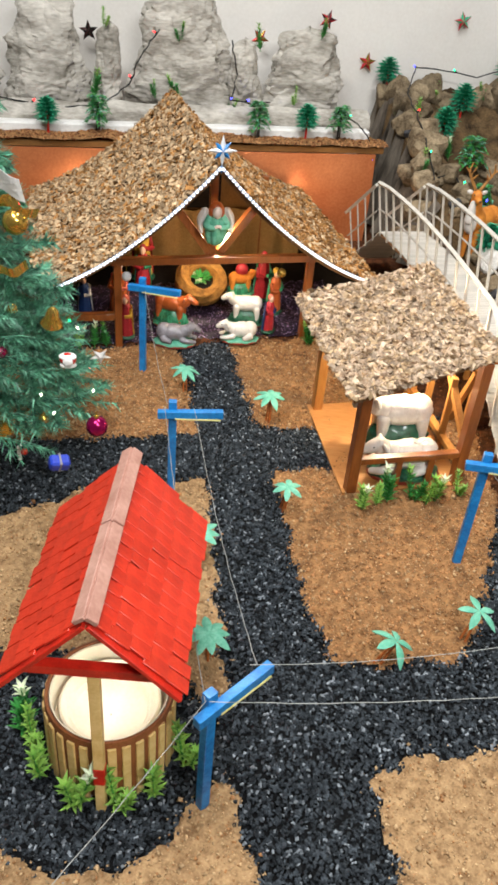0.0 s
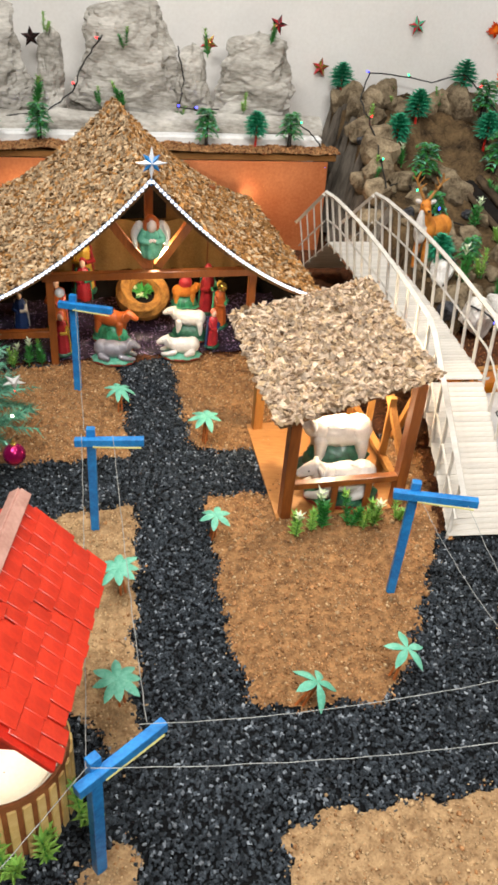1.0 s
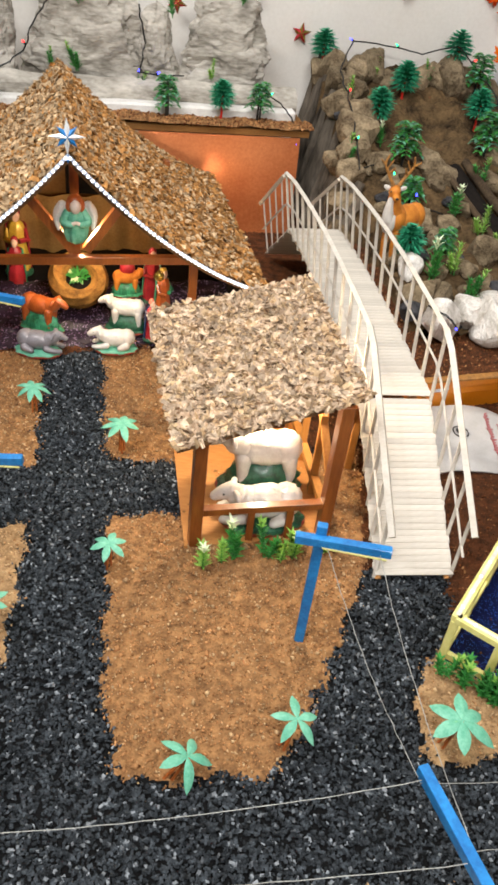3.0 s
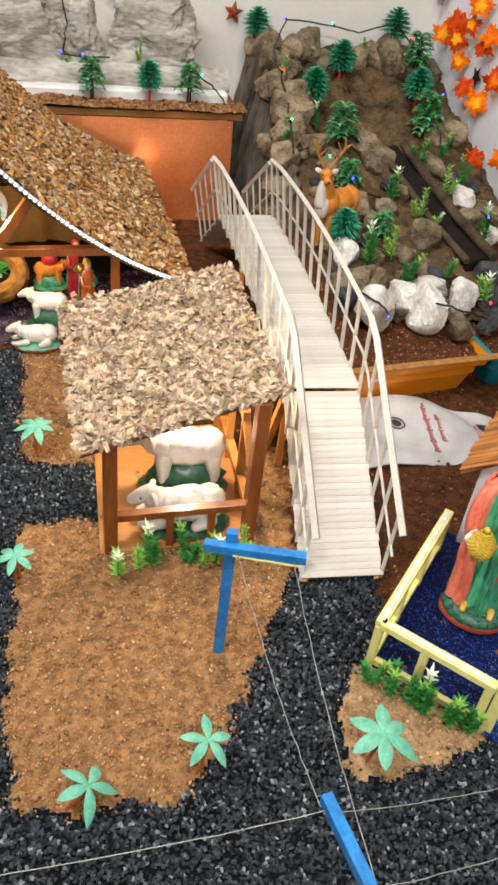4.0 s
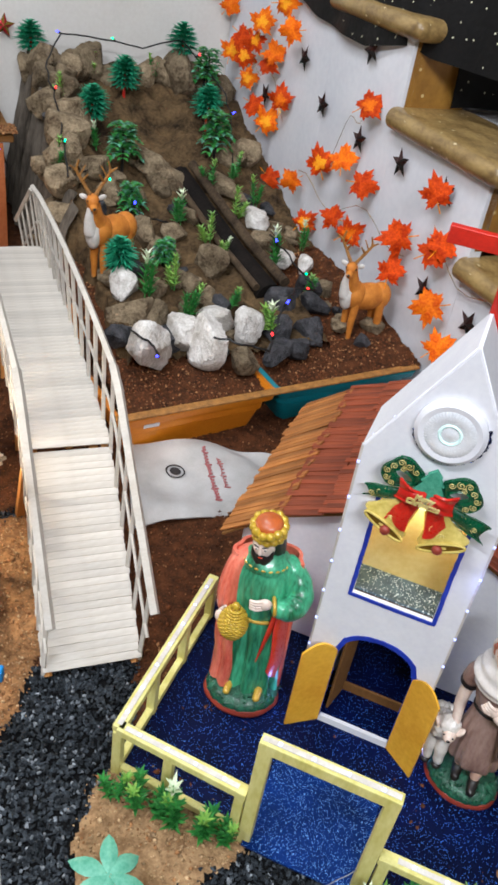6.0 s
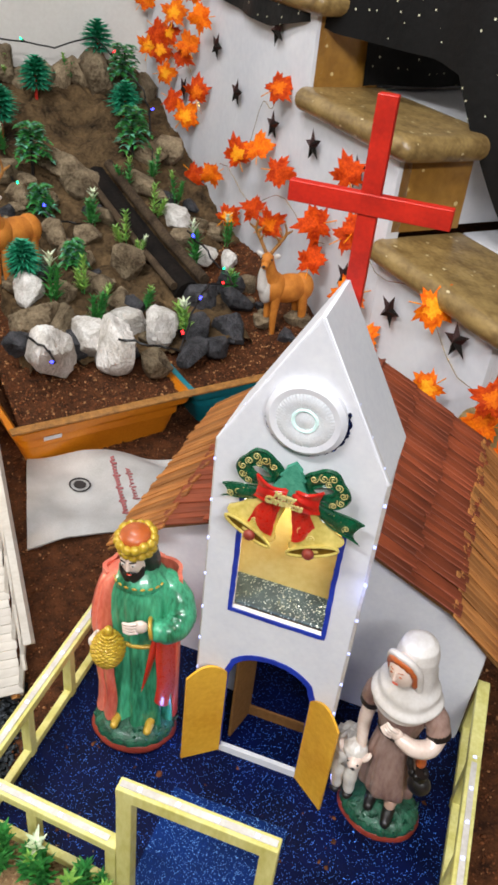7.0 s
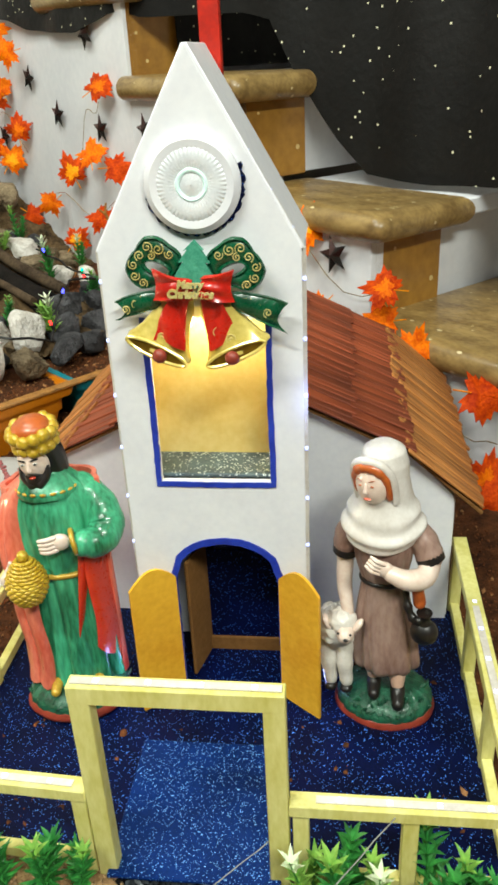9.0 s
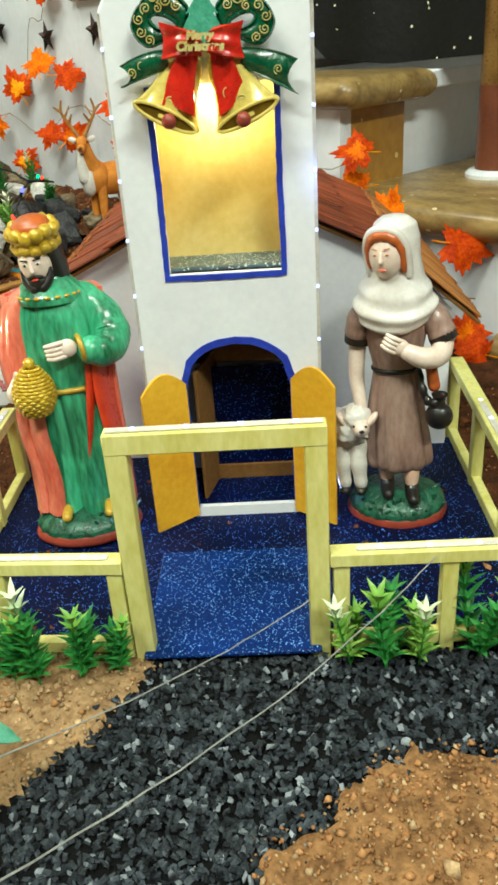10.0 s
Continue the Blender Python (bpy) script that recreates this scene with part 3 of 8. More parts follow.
    """0 gravel, 1 tan sand, 2 soil, 3 brown sand and the shaded end of bed 5, with a ragged edge between them."""
    jx = x + 0.006 * np.sin(y * 61 + 2 * np.sin(x * 37)) + 0.003 * np.sin(y * 173 + x * 91)
    jy = y + 0.006 * np.sin(x * 67 + 2 * np.sin(y * 41)) + 0.003 * np.sin(x * 181 - y * 77)
    k = np.zeros(x.shape, int)
    for p in SOIL:
        k[inside(jx, jy, p)] = 2
    for i, p in enumerate(BEDS):
        k[inside(jx, jy, p) & (i != 5)] = 3 if i < 3 else 1
    k[inside(jx, jy, BEDS[5])] = 1
    # east end of this tan bed: a shadow put into the sand's colour
    k[inside(jx, jy, BEDS[5]) & (jx > 0.62 + 0.03 * np.sin(jy * 19))] = 3
    return k


def lift(x, y, k):
    """Height of the ground."""
    n = 0.0025 * np.sin(x * 23 + 1.3 * np.sin(y * 17)) * np.sin(y * 29 + x * 7) + 0.0012 * np.sin(x * 97 + y * 53) * np.sin(y * 113 - x * 31)
    return np.where(k == 0, 0.000, 0.005) + n


gx = np.concatenate([np.arange(-1.4, -0.7, 0.02), np.arange(-0.7, 1.4, 0.0055), np.arange(1.4, 2.6, 0.02)])
gy = np.concatenate([np.arange(0.02, 0.3, 0.02), np.arange(0.3, 2.0, 0.0055), np.arange(2.0, 3.25, 0.02)])
X, Y = np.meshgrid(gx, gy)
K = kind_of(X, Y)
Zg = lift(X, Y, K) + np.where(K > 0, RNG.normal(0, 0.0015, X.shape), RNG.normal(0, 0.0006, X.shape))
nx, ny = len(gx), len(gy)
ii, jj = np.meshgrid(np.arange(nx - 1), np.arange(ny - 1))
ga = (jj * nx + ii).ravel()
gm = bpy.data.meshes.new("ground")
gm.from_pydata(np.stack([X.ravel(), Y.ravel(), Zg.ravel()], 1).tolist(), [], np.stack([ga, ga + 1, ga + nx + 1, ga + nx], 1).tolist())
for s in ("gravelbed", "sand", "soil", "brownsand"):
    gm.materials.append(M[s])
gm.polygons.foreach_set("material_index", kind_of((X[:-1, :-1] + X[1:, 1:]) / 2, (Y[:-1, :-1] + Y[1:, 1:]) / 2).ravel().astype(np.int32))
gm.shade_smooth()
single("ground", gm, Matrix(), "sand beds, red soil and dark gravel paths", "ground", kind="structure")


def strewn(count, x0, x1, y0, y1, want):
    x, y = RNG.uniform(x0, x1, count), RNG.uniform(y0, y1, count)
    k = kind_of(x + RNG.normal(0, 0.0075, count), y + RNG.normal(0, 0.0075, count))
    keep = k == want
    return x[keep], y[keep], k[keep]


gxs, gys, gk = strewn(200000, -0.75, 1.35, 0.30, 2.0, 0)
n = len(gxs)
sz = np.stack([RNG.uniform(0.0015, 0.0034, n), RNG.uniform(0.0012, 0.0024, n), RNG.uniform(0.0007, 0.0016, n)], 1)
single("gravel_path", heap("gravel_path", np.stack([gxs, gys, 0.001 + RNG.uniform(0, 0.004, n)], 1), sz, ["gravel", "gravelpale"], FLAKE_V, FLAKE_F, 0.42, tilt=1.8, pick=[0.925, 0.075]),
       Matrix(), "loose dark grey gravel chips laid as paths", "gravel", kind="stuff")
for name, mats, share, want, count, lab in (("sand_crumbs", ["clod", "brownclod"], [0.8, 0.2], 1, 130000, "loose tan sand crumbs and clods on the beds"), ("brown_sand_crumbs", ["brownclod", "clod"], [0.72, 0.28], 3, 190000, "loose brown crumbs and clods on the brown and shaded sand"),
                                            ("soil_crumbs", ["soilclod", "brownclod"], [0.88, 0.12], 2, 75000, "loose red-brown soil crumbs")):
    sx, sy, sk = strewn(count, -0.75, 1.5, 0.30, 2.1, want)
    n = len(sx)
    base = np.where(RNG.uniform(size=n) < 0.10, RNG.uniform(0.0022, 0.0042, n) * np.where(RNG.uniform(size=n) < 0.06, 1.6, 1.0), RNG.uniform(0.0010, 0.0023, n))
    sz = base[:, None] * RNG.uniform(0.6, 1.2, (n, 3))
    single(name, heap(name, np.stack([sx, sy, lift(sx, sy, sk) + base * 0.4], 1), sz, mats, STONE_V, STONE_F, 0.3, pick=share, smooth=True), Matrix(), lab, "soil", kind="stuff")

# ---- shelf behind the hut, its copper panel, paper mountains ----
shelf = thing("back_shelf", ROOM, "shelf board with loose soil and a cotton snow edge", "shelf")
part("board", Build().box((3.1, 0.46, 0.02), "card", Matrix.Translation((-0.5, 2.86, 0.325)), 0.002), shelf)


def soil_strip(s, t):
    x = -2.0 + 3.06 * s
    h = 0.014 + 0.020 * max(0.0, noise.noise(Vector((x * 5, 1, 0)))) + 0.010 * noise.noise(Vector((x * 17, t * 3, 4))) + 0.005 * noise.noise(Vector((x * 60, t * 9, 7)))
    return (x, 2.615 + 0.1 * t + 0.004 * math.sin(x * 31), 0.337 + h * math.sin(math.pi * min(1, t * 0.85 + 0.15)))


part("soil_edge", Build().sheet(soil_strip, 260, 8, "brownsand"), shelf, "loose soil heaped along the shelf's front edge")
cs, ct = RNG.uniform(0.45, 1, 5000), RNG.uniform(0, 1, 5000)
grains = part("crumb_layer", heap("crumb_layer", np.array([soil_strip(a, b_) for a, b_ in zip(cs, ct)]), RNG.uniform(0.0016, 0.0052, 5000)[:, None] * RNG.uniform(0.6, 1.2, (5000, 3)), ["brownclod", "soilclod"], STONE_V, STONE_F, 0.3, pick=[0.6, 0.4], smooth=True), shelf, "loose brown crumbs")
grains["kind"] = "stuff"
part("cotton_edge", Build().box((3.04, 0.05, 0.036), "snow", Matrix.Translation((-0.5, 2.735, 0.352)), 0.006), shelf, "white cotton strip")
panel = single("copper_panel", Build().sheet(lambda s, t: (-2.0 + 3.02 * s, 2.625 - 0.01 * math.sin(math.pi * t), 0.005 + 0.31 * t), 40, 6, "orange_panel", 0.004), ROOM,
               "copper-coloured foil panel closing the shelf's front", "panel")


def paper_mountain(u, v, z, w, h, d, seed, lean=0.0):
    """A tall crag of crumpled rock paper, with ledges and a flat broken top."""
    prof = random.Random(seed)
    wob = [prof.uniform(0.95, 1.06) for _ in range(12)]

    def crease(p):
        d = noise.voronoi(Vector((p.x * 2.1 + seed, p.y * 2.1, p.z * 2.3)))[0]
        e = noise.voronoi(Vector((p.x * 5 + seed, p.y * 5, p.z * 6)))[0]
        return 0.22 * min(0.5, d[1] - d[0]) - 0.07 + 0.07 * min(0.5, e[1] - e[0])

    def fn(s, t):
        a = 2 * math.pi * s
        wide = (1 - 0.46 * t ** 1.5) * (wob[int(t * 11)] * (1 - (t * 11) % 1) + wob[min(11, int(t * 11) + 1)] * ((t * 11) % 1))
        if t > 0.93:
            wide *= max(0.02, 1 - ((t - 0.93) / 0.07) ** 2)
        p = Vector((math.cos(a), math.sin(a), t * 3))
        r = wide * (1 + 0.30 * noise.noise(p * 1.3 + Vector((seed, 0, 0))) + 0.10 * (1 - 2 * abs(noise.noise(Vector((p.x * 2.6, p.y * 2.6, p.z * 3.1)) + Vector((0, seed, 0))))) + 0.05 * noise.noise(Vector((p.x * 5, p.y * 5, p.z * 13))) + crease(p))
        return (u + lean * t + r * math.cos(a) * w / 2, v + r * math.sin(a) * d / 2, z + h * (t * (1 + 0.16 * noise.noise(Vector((p.x * 0.9 + seed, p.y * 0.5, 4.0)))) + 0.03 * noise.noise(p * 2.3)))

    return single("paper_mountain", Build().sheet(fn, 84, 76, "papermtn"), ROOM, "tall grey crag of crumpled rock-print paper", "mountain", "paper mountains", smooth=0.3)


for args in ((-0.085, 2.90, 0.33, 0.27, 0.395, 0.13, 3, 0.02), (0.118, 2.88, 0.33, 0.105, 0.31, 0.10, 8, 0.01), (0.375, 2.90, 0.33, 0.36, 0.40, 0.14, 14, 0.0),
             (0.595, 2.88, 0.33, 0.13, 0.275, 0.10, 21, -0.01), (0.805, 2.90, 0.33, 0.30, 0.325, 0.13, 27, 0.01), (-0.42, 2.91, 0.33, 0.34, 0.36, 0.13, 33, 0.0)):
    paper_mountain(*args)
for u, w, seed in ((0.28, 1.5, 5), (-0.75, 0.6, 6)):
    b = Build()
    b.sheet(lambda s, t: (u - w / 2 + w * s, 2.80 - 0.05 * math.sin(math.pi * t) + 0.02 * noise.noise(Vector((s * 14, t * 3, seed))),
                          0.335 + 0.085 * t + 0.012 * noise.noise(Vector((s * 11, t * 2, seed + 3)))), 70, 10, "papermtn")
    single("paper_ledge", b, ROOM, "low crumpled rock-paper ledge at the mountains' foot", "rock")

# ---- stairs with a white side wall, on the east ----
STEPS = ((2.30, 0.98), (1.93, 0.80), (1.55, 0.61), (1.19, 0.405), (0.86, 0.225), (0.52, 0.04))      # front edge, top
b = Build()
for i, (v, z) in enumerate(STEPS):
    v_back = STEPS[i - 1][0] + 0.045 if i else 3.07
    b.box((0.03, v_back - v - 0.045, z - 0.03 + 0.02), "paper", Matrix.Translation((1.845, (v_back + v + 0.045) / 2, (z - 0.03 - 0.02) / 2)), 0.001)
side = single("stair_side_wall", b, ROOM, "stepped white wall closing the side of the stairs", "wall", kind="structure")


def bullnose(w, ln, h):
    """A stone slab with fully rounded edges: corner at the origin, top at 0."""
    b, r, n = Build(), h / 2, 9
    loops = []
    for k in range(n + 1):
        a = math.pi * k / n - math.pi / 2
        o, z = r * (1 - math.cos(a)), -r + r * math.sin(a)
        ring = []
        for cx, cy, a0 in ((w - o, ln, 90), (o, ln, 90), (o + 0.02, o + 0.02, 180), (w - o, o, 270)):
            if a0 == 180:
                ring += [(cx - 0.02 * math.cos(math.pi / 2 * q / 5), cy - 0.02 * math.sin(math.pi / 2 * q / 5), z) for q in range(6)]
            else:
                ring.append((cx, cy, z))
        loops.append(ring)
    m = len(loops[0])
    b.add([p for lp in loops for p in lp], [(i * m + q, i * m + (q + 1) % m, (i + 1) * m + (q + 1) % m, (i + 1) * m + q) for i in range(n) for q in range(m)] + [tuple(range(m - 1, -1, -1)), tuple(range(n * m, n * m + m))], "stairstone")
    return b


for i, (v, z) in enumerate(STEPS):
    v_back = STEPS[i - 1][0] + 0.05 if i else 2.7
    st = thing("stair_step", ROOM @ Matrix.Translation((1.80, v, z)), "beige speckled stone step with rounded nosing and ochre riser", "stairs", "stair steps")
    ln = v_back - v
    tw = 0.24 if i < 4 else 0.5
    part("tread", bullnose(tw, ln, 0.050), st, "speckled beige stone tread")
    part("tile_tread", Build().box((0.94 - tw, ln, 0.03), "paper", Matrix.Translation(((0.94 + tw) / 2 - 0.002, ln / 2 + 0.012, -0.020)), 0.003), st, "white tiled tread")
    part("riser", Build().box((0.17, 0.02, 0.16), "riser", Matrix.Translation((0.123, 0.055, -0.114)), 0.002), st, "ochre stone riser")
    part("white_riser", Build().box((0.66, 0.02, 0.16), "paper", Matrix.Translation((0.545, 0.075, -0.114)), 0.002), st, "white tiled riser")


def drape(s, t):
    """The hanging cloth: it falls onto the fourth step, sweeps up over the third and hangs over the wall's side above."""
    v = 0.35 + 2.7 * s
    low = float(np.interp(v, [0.35, 1.30, 1.43, 1.50, 1.54, 1.595, 1.65, 1.72, 1.95, 2.00, 2.16, 2.30, 2.43, 2.52, 3.05], [0.46, 0.411, 0.424, 0.486, 0.531, 0.603, 0.70, 0.715, 0.72, 0.735, 0.702, 0.708, 0.72, 0.745, 0.80]))
    u0 = float(np.interp(v, [0.35, 1.30, 1.45, 1.70, 1.97, 2.02, 3.05], [2.06, 2.05, 2.01, 1.965, 1.85, 1.815, 1.815]))
    fold = 0.018 * math.sin(v * 17 + 1.5 * math.sin(v * 5)) + 0.007 * math.sin(v * 41)
    return (u0 + fold * min(1.0, 0.3 + 2 * t) + 0.12 * t, v, low + (1.9 - low) * t)


def tucked(s, t):
    return (1.955 + 0.75 * s, 1.952 + 0.010 * math.sin(s * 21) + 0.02 * t, 0.618 + 0.22 * t)


single("black_cloth", Build().sheet(drape, 160, 24, "blackcloth", 0.002).sheet(tucked, 40, 6, "blackcloth", 0.002), ROOM, "black cloth with pale glitter flecks hung over the stairs", "cloth")

post = thing("stair_post", ROOM @ Matrix.Translation((2.075, 1.085, 0.225)), "bronze stair post with a steel foot on the step", "post")
part("foot", Build().lathe([(0.052, 0), (0.052, 0.006), (0.046, 0.012), (0.036, 0.013)], "chrome", seg=32), post, "polished steel foot")
part("lower_shaft", Build().lathe([(0.036, 0.010), (0.036, 0.150)], "postbrown", seg=32), post, "brown lower shaft")
part("upper_shaft", Build().lathe([(0.0355, 0.150), (0.0355, 1.1)], "bronze", seg=32), post, "shiny bronze upper shaft")

# ---- thatched nativity hut ----
HUT = pose(-0.053, 1.915, 0, 0, 0, 14.0)
hut = thing("nativity_hut", HUT, "timber nativity hut roofed with brown wood chips", "hut")
RW, RY0, RY1, RTOP, RLOW = 0.437, -0.10, 0.66, 0.512, 0.212      # half span, front, back, ridge, eave


def roof_z(s):
    """Height of the hollow roof at s, 0 at the ridge and 1 at the eave."""
    return RLOW + (RTOP - RLOW) * (0.62 * (1 - s) ** 1.9 + 0.38 * (1 - s))


for side_x in (-1, 1):
    shell = Build().sheet(lambda s, t: (-0.025 + side_x * RW * s, (RY0 + (RY1 - RY0) * t), roof_z(s) - 0.004), 18, 8, "thatch_base", -0.012 if side_x < 0 else 0.012)
    slope = part("roof_slope", shell, hut, "wood-chip roof slope with a hollow sweep")
    n = 7000
    s, t = RNG.uniform(0, 1.015, n), RNG.uniform(-0.01, 1.0, n)
    z = np.array([roof_z(min(1, q)) for q in s])
    z2 = np.array([roof_z(min(1, q) - 0.02) for q in s])
    slope_a = np.arctan2((z2 - z), 0.02 * RW) * side_x
    ca, sa, o, zz = np.cos(slope_a), np.sin(slope_a), np.ones(n), np.zeros(n)
    fr = np.stack([np.stack([ca, zz, sa], -1), np.stack([zz, o, zz], -1), np.stack([-sa, zz, ca], -1)], 1)
    pl = np.stack([-0.025 + side_x * RW * s, RY0 + (RY1 - RY0) * t, z + RNG.uniform(0.001, 0.009, n)], 1)
    sz = np.stack([RNG.uniform(0.004, 0.0105, n), RNG.uniform(0.0026, 0.0056, n), RNG.uniform(0.0006, 0.0014, n)], 1)
    # more brown chips on the right slope: its shade is put into the mix
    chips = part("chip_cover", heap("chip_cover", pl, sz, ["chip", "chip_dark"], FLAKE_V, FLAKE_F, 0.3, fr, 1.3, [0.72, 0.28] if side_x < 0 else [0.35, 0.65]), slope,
                 "loose wood chips glued as thatch, browner on the shaded slope")
    chips["kind"] = "stuff"
for x, y, h in ((-0.257, 0, 0.243), (0.257, 0, 0.243), (-0.42, 0.02, 0.20), (-0.257, 0.52, 0.3), (0.257, 0.52, 0.3), (0.0, 0.02, 0.49)):
    z0 = 0.243 if x == 0.0 else 0.0
    part("post", Build().box((0.019, 0.019, h - z0), "timber", Matrix.Translation((x if x else -0.012, y, (h + z0) / 2))), hut)
for p, q in (((-0.275, -0.004, 0.243), (0.275, -0.004, 0.243)), ((-0.44, 0.01, 0.088), (-0.262, 0.004, 0.088))):
    part("beam", Build().beam(p, q, 0.02, 0.018, "timber"), hut)
for sx in (-1, 1):
    part("brace", Build().beam((-0.004 + sx * 0.014, 0.02, 0.255), (-0.004 + sx * 0.112, 0.02, 0.385), 0.020, 0.020, "timber", up=(0, 1, 0)), hut)
part("back_wall", Build().prism([(-0.42, 0.0), (0.40, 0.0), (0.40, 0.2), (0.12, 0.36), (-0.02, 0.47), (-0.16, 0.36), (-0.42, 0.2)], 0, 0.008, "card",
                                Matrix.Translation((0, 0.55, 0)) @ pose(0, 0, 0, 90)), hut, "brown cardboard back wall")
# dark panel added for the shaded openings high in the back
part("dark_board", Build().box((0.14, 0.006, 0.11), "dark", Matrix.Translation((0.048, 0.533, 0.250))), hut, "dark panel standing in for shaded openings in the back wall")
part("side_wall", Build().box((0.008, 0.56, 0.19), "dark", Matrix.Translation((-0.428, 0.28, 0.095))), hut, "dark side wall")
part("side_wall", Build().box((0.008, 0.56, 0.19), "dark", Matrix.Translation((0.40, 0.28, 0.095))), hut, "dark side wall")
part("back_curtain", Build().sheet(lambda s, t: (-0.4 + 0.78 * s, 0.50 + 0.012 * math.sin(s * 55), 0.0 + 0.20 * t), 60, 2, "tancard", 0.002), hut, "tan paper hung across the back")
# dark sheet added: the shade at the back of the floor is its colour
part("dark_floor", Build().sheet(lambda s, t: (-0.41 + 0.80 * s, 0.24 + 0.26 * t, 0.012 + 0.004 * math.sin(s * 40) + 0.03 * t * t), 40, 8, "dark", 0.002), hut, "dark sheet added for the shade on the floor behind")


def cloth(s, t):
    return (-0.40 + 0.80 * s, 0.0 + 0.26 * t, 0.010 + 0.010 * noise.noise(Vector((s * 14, t * 9, 1))) + 0.007 * noise.noise(Vector((s * 40, t * 26, 2))) + 0.05 * t * t)


part("floor_cloth", Build().sheet(cloth, 60, 34, "foil"), hut, "crumpled purple foil cloth on the floor")
rope = Build()
for sx in (-1, 1):
    pts = [(-0.025 + sx * RW * (k / 26), RY0 - 0.012, roof_z(k / 26) - 0.002) for k in range(27)]
    rope.tube(pts, 0.0038, "ropesleeve", 8)
    for k in range(26):
        for h in (0.25, 0.75):
            p = Vector(pts[k]).lerp(Vector(pts[k + 1]), h)
            rope.blob((0.0036, 0.003, 0.0036), "rope_led", Matrix.Translation(p - Vector((0, 0.0035, 0))), 6, 4)
single("led_rope", rope, HUT, "lit white LED rope along the gable edge", "light")

# ---- open sheep shed with its chip roof ----
shed = thing("sheep_shed", Matrix(), "open timber sheep shed under a pale wood-chip roof", "shed")
CORN = [Vector(p) for p in ((0.236, 1.215, 0.270), (0.540, 1.345, 0.318), (0.446, 1.695, 0.355), (0.140, 1.615, 0.285))]     # front left, front right, back right, back left


def shed_at(s, t, dz=0.0):
    p = (CORN[0] * (1 - s) + CORN[1] * s) * (1 - t) + (CORN[3] * (1 - s) + CORN[2] * s) * t
    return (p.x, p.y, p.z + dz - 0.012 * math.sin(math.pi * t) * 0.5)


deck = part("roof", Build().sheet(shed_at, 12, 12, "thatch_base", 0.007), shed, "roof board under the chips")
n = 5000
s, t = RNG.uniform(-0.01, 1.01, n), RNG.uniform(-0.01, 1.01, n)
pl = np.array([shed_at(a, b_, RNG.uniform(0.001, 0.007)) for a, b_ in zip(s, t)])
sz = np.stack([RNG.uniform(0.0038, 0.0105, n), RNG.uniform(0.0028, 0.0062, n), RNG.uniform(0.0005, 0.0011, n)], 1)
tl = np.arctan2(0.055, 0.32)
fr = np.repeat(np.array([[[np.cos(tl), 0, -np.sin(tl)], [0, 1, 0], [np.sin(tl), 0, np.cos(tl)]]]), n, 0)
chips = part("chip_cover", heap("chip_cover", pl, sz, ["chip_pale", "chip"], FLAKE_V, FLAKE_F, 0.36, fr, 1.7, [0.66, 0.34]), deck, "pale loose wood chips")
chips["kind"] = "stuff"
for x, y, h, mt in ((0.271, 1.283, 0.262, "timber"), (0.507, 1.337, 0.305, "timber"), (0.219, 1.600, 0.27, "timber_pale"), (0.452, 1.655, 0.335, "timber_pale")):
    part("post", Build().box((0.022, 0.022, h), mt, pose(x, y, h / 2, 0, 0, 14)), shed)
part("floor_board", Build().prism([(0.255, 1.27), (0.525, 1.33), (0.465, 1.67), (0.195, 1.61)], 0.001, 0.009, "board"), shed, "plank floor board")
part("front_rail", Build().beam((0.275, 1.283, 0.085), (0.503, 1.336, 0.085), 0.016, 0.014, "timber"), shed)
for s in (0.42, 0.72):
    part("baluster", Build().beam((0.271 + 0.236 * s, 1.283 + 0.054 * s, 0.005), (0.271 + 0.236 * s, 1.283 + 0.054 * s, 0.082), 0.013, 0.013, "timber"), shed)
part("brace", Build().beam((0.512, 1.36, 0.10), (0.462, 1.60, 0.29), 0.018, 0.014, "timber_pale", up=(1, 0, 0)), shed)
part("side_rail", Build().beam((0.51, 1.35, 0.05), (0.455, 1.65, 0.05), 0.016, 0.014, "timber_pale"), shed)
for s in (0.35, 0.7):
    part("baluster", Build().beam((0.51 - 0.055 * s, 1.35 + 0.3 * s, 0.005), (0.51 - 0.055 * s, 1.35 + 0.3 * s, 0.20), 0.014, 0.013, "timber_pale"), shed)

# ---- wishing well ----
WELL = pose(-0.132, 0.655, 0, 0, 0, -1.5)
well = thing("wishing_well", WELL, "round slatted wishing well with a red shingled roof", "well")
R0, WH = 0.088, 0.128
part("tub", Build().lathe([(R0 - 0.004, 0), (R0, 0.02), (R0, WH - 0.004), (R0 - 0.001, WH), (R0 - 0.005, WH), (R0 - 0.006, WH - 0.004), (R0 - 0.007, 0.01), (0.001, 0.008)],
                          "brown_slat", seg=48, cap=False), well, "brown round tub")
part("liner", Build().lathe([(R0 - 0.007, WH - 0.002), (R0 - 0.009, WH - 0.003), (R0 - 0.012, 0.085), (0.071, 0.082), (0.070, 0.102), (0.067, 0.104), (0.063, 0.100), (0.060, 0.090), (0.055, 0.088), (0.051, 0.078), (0.046, 0.076), (0.030, 0.070), (0.001, 0.068)],
                            "cream", seg=64, cap=False), well, "bright cream enamel bowl with stepped rings inside")
slat_mesh = Build().box((0.0115, 0.004, WH - 0.012), "yellow_slat", None, 0.0012).mesh("slat")
for k in range(30):
    a = 2 * math.pi * (k + 0.5) / 30
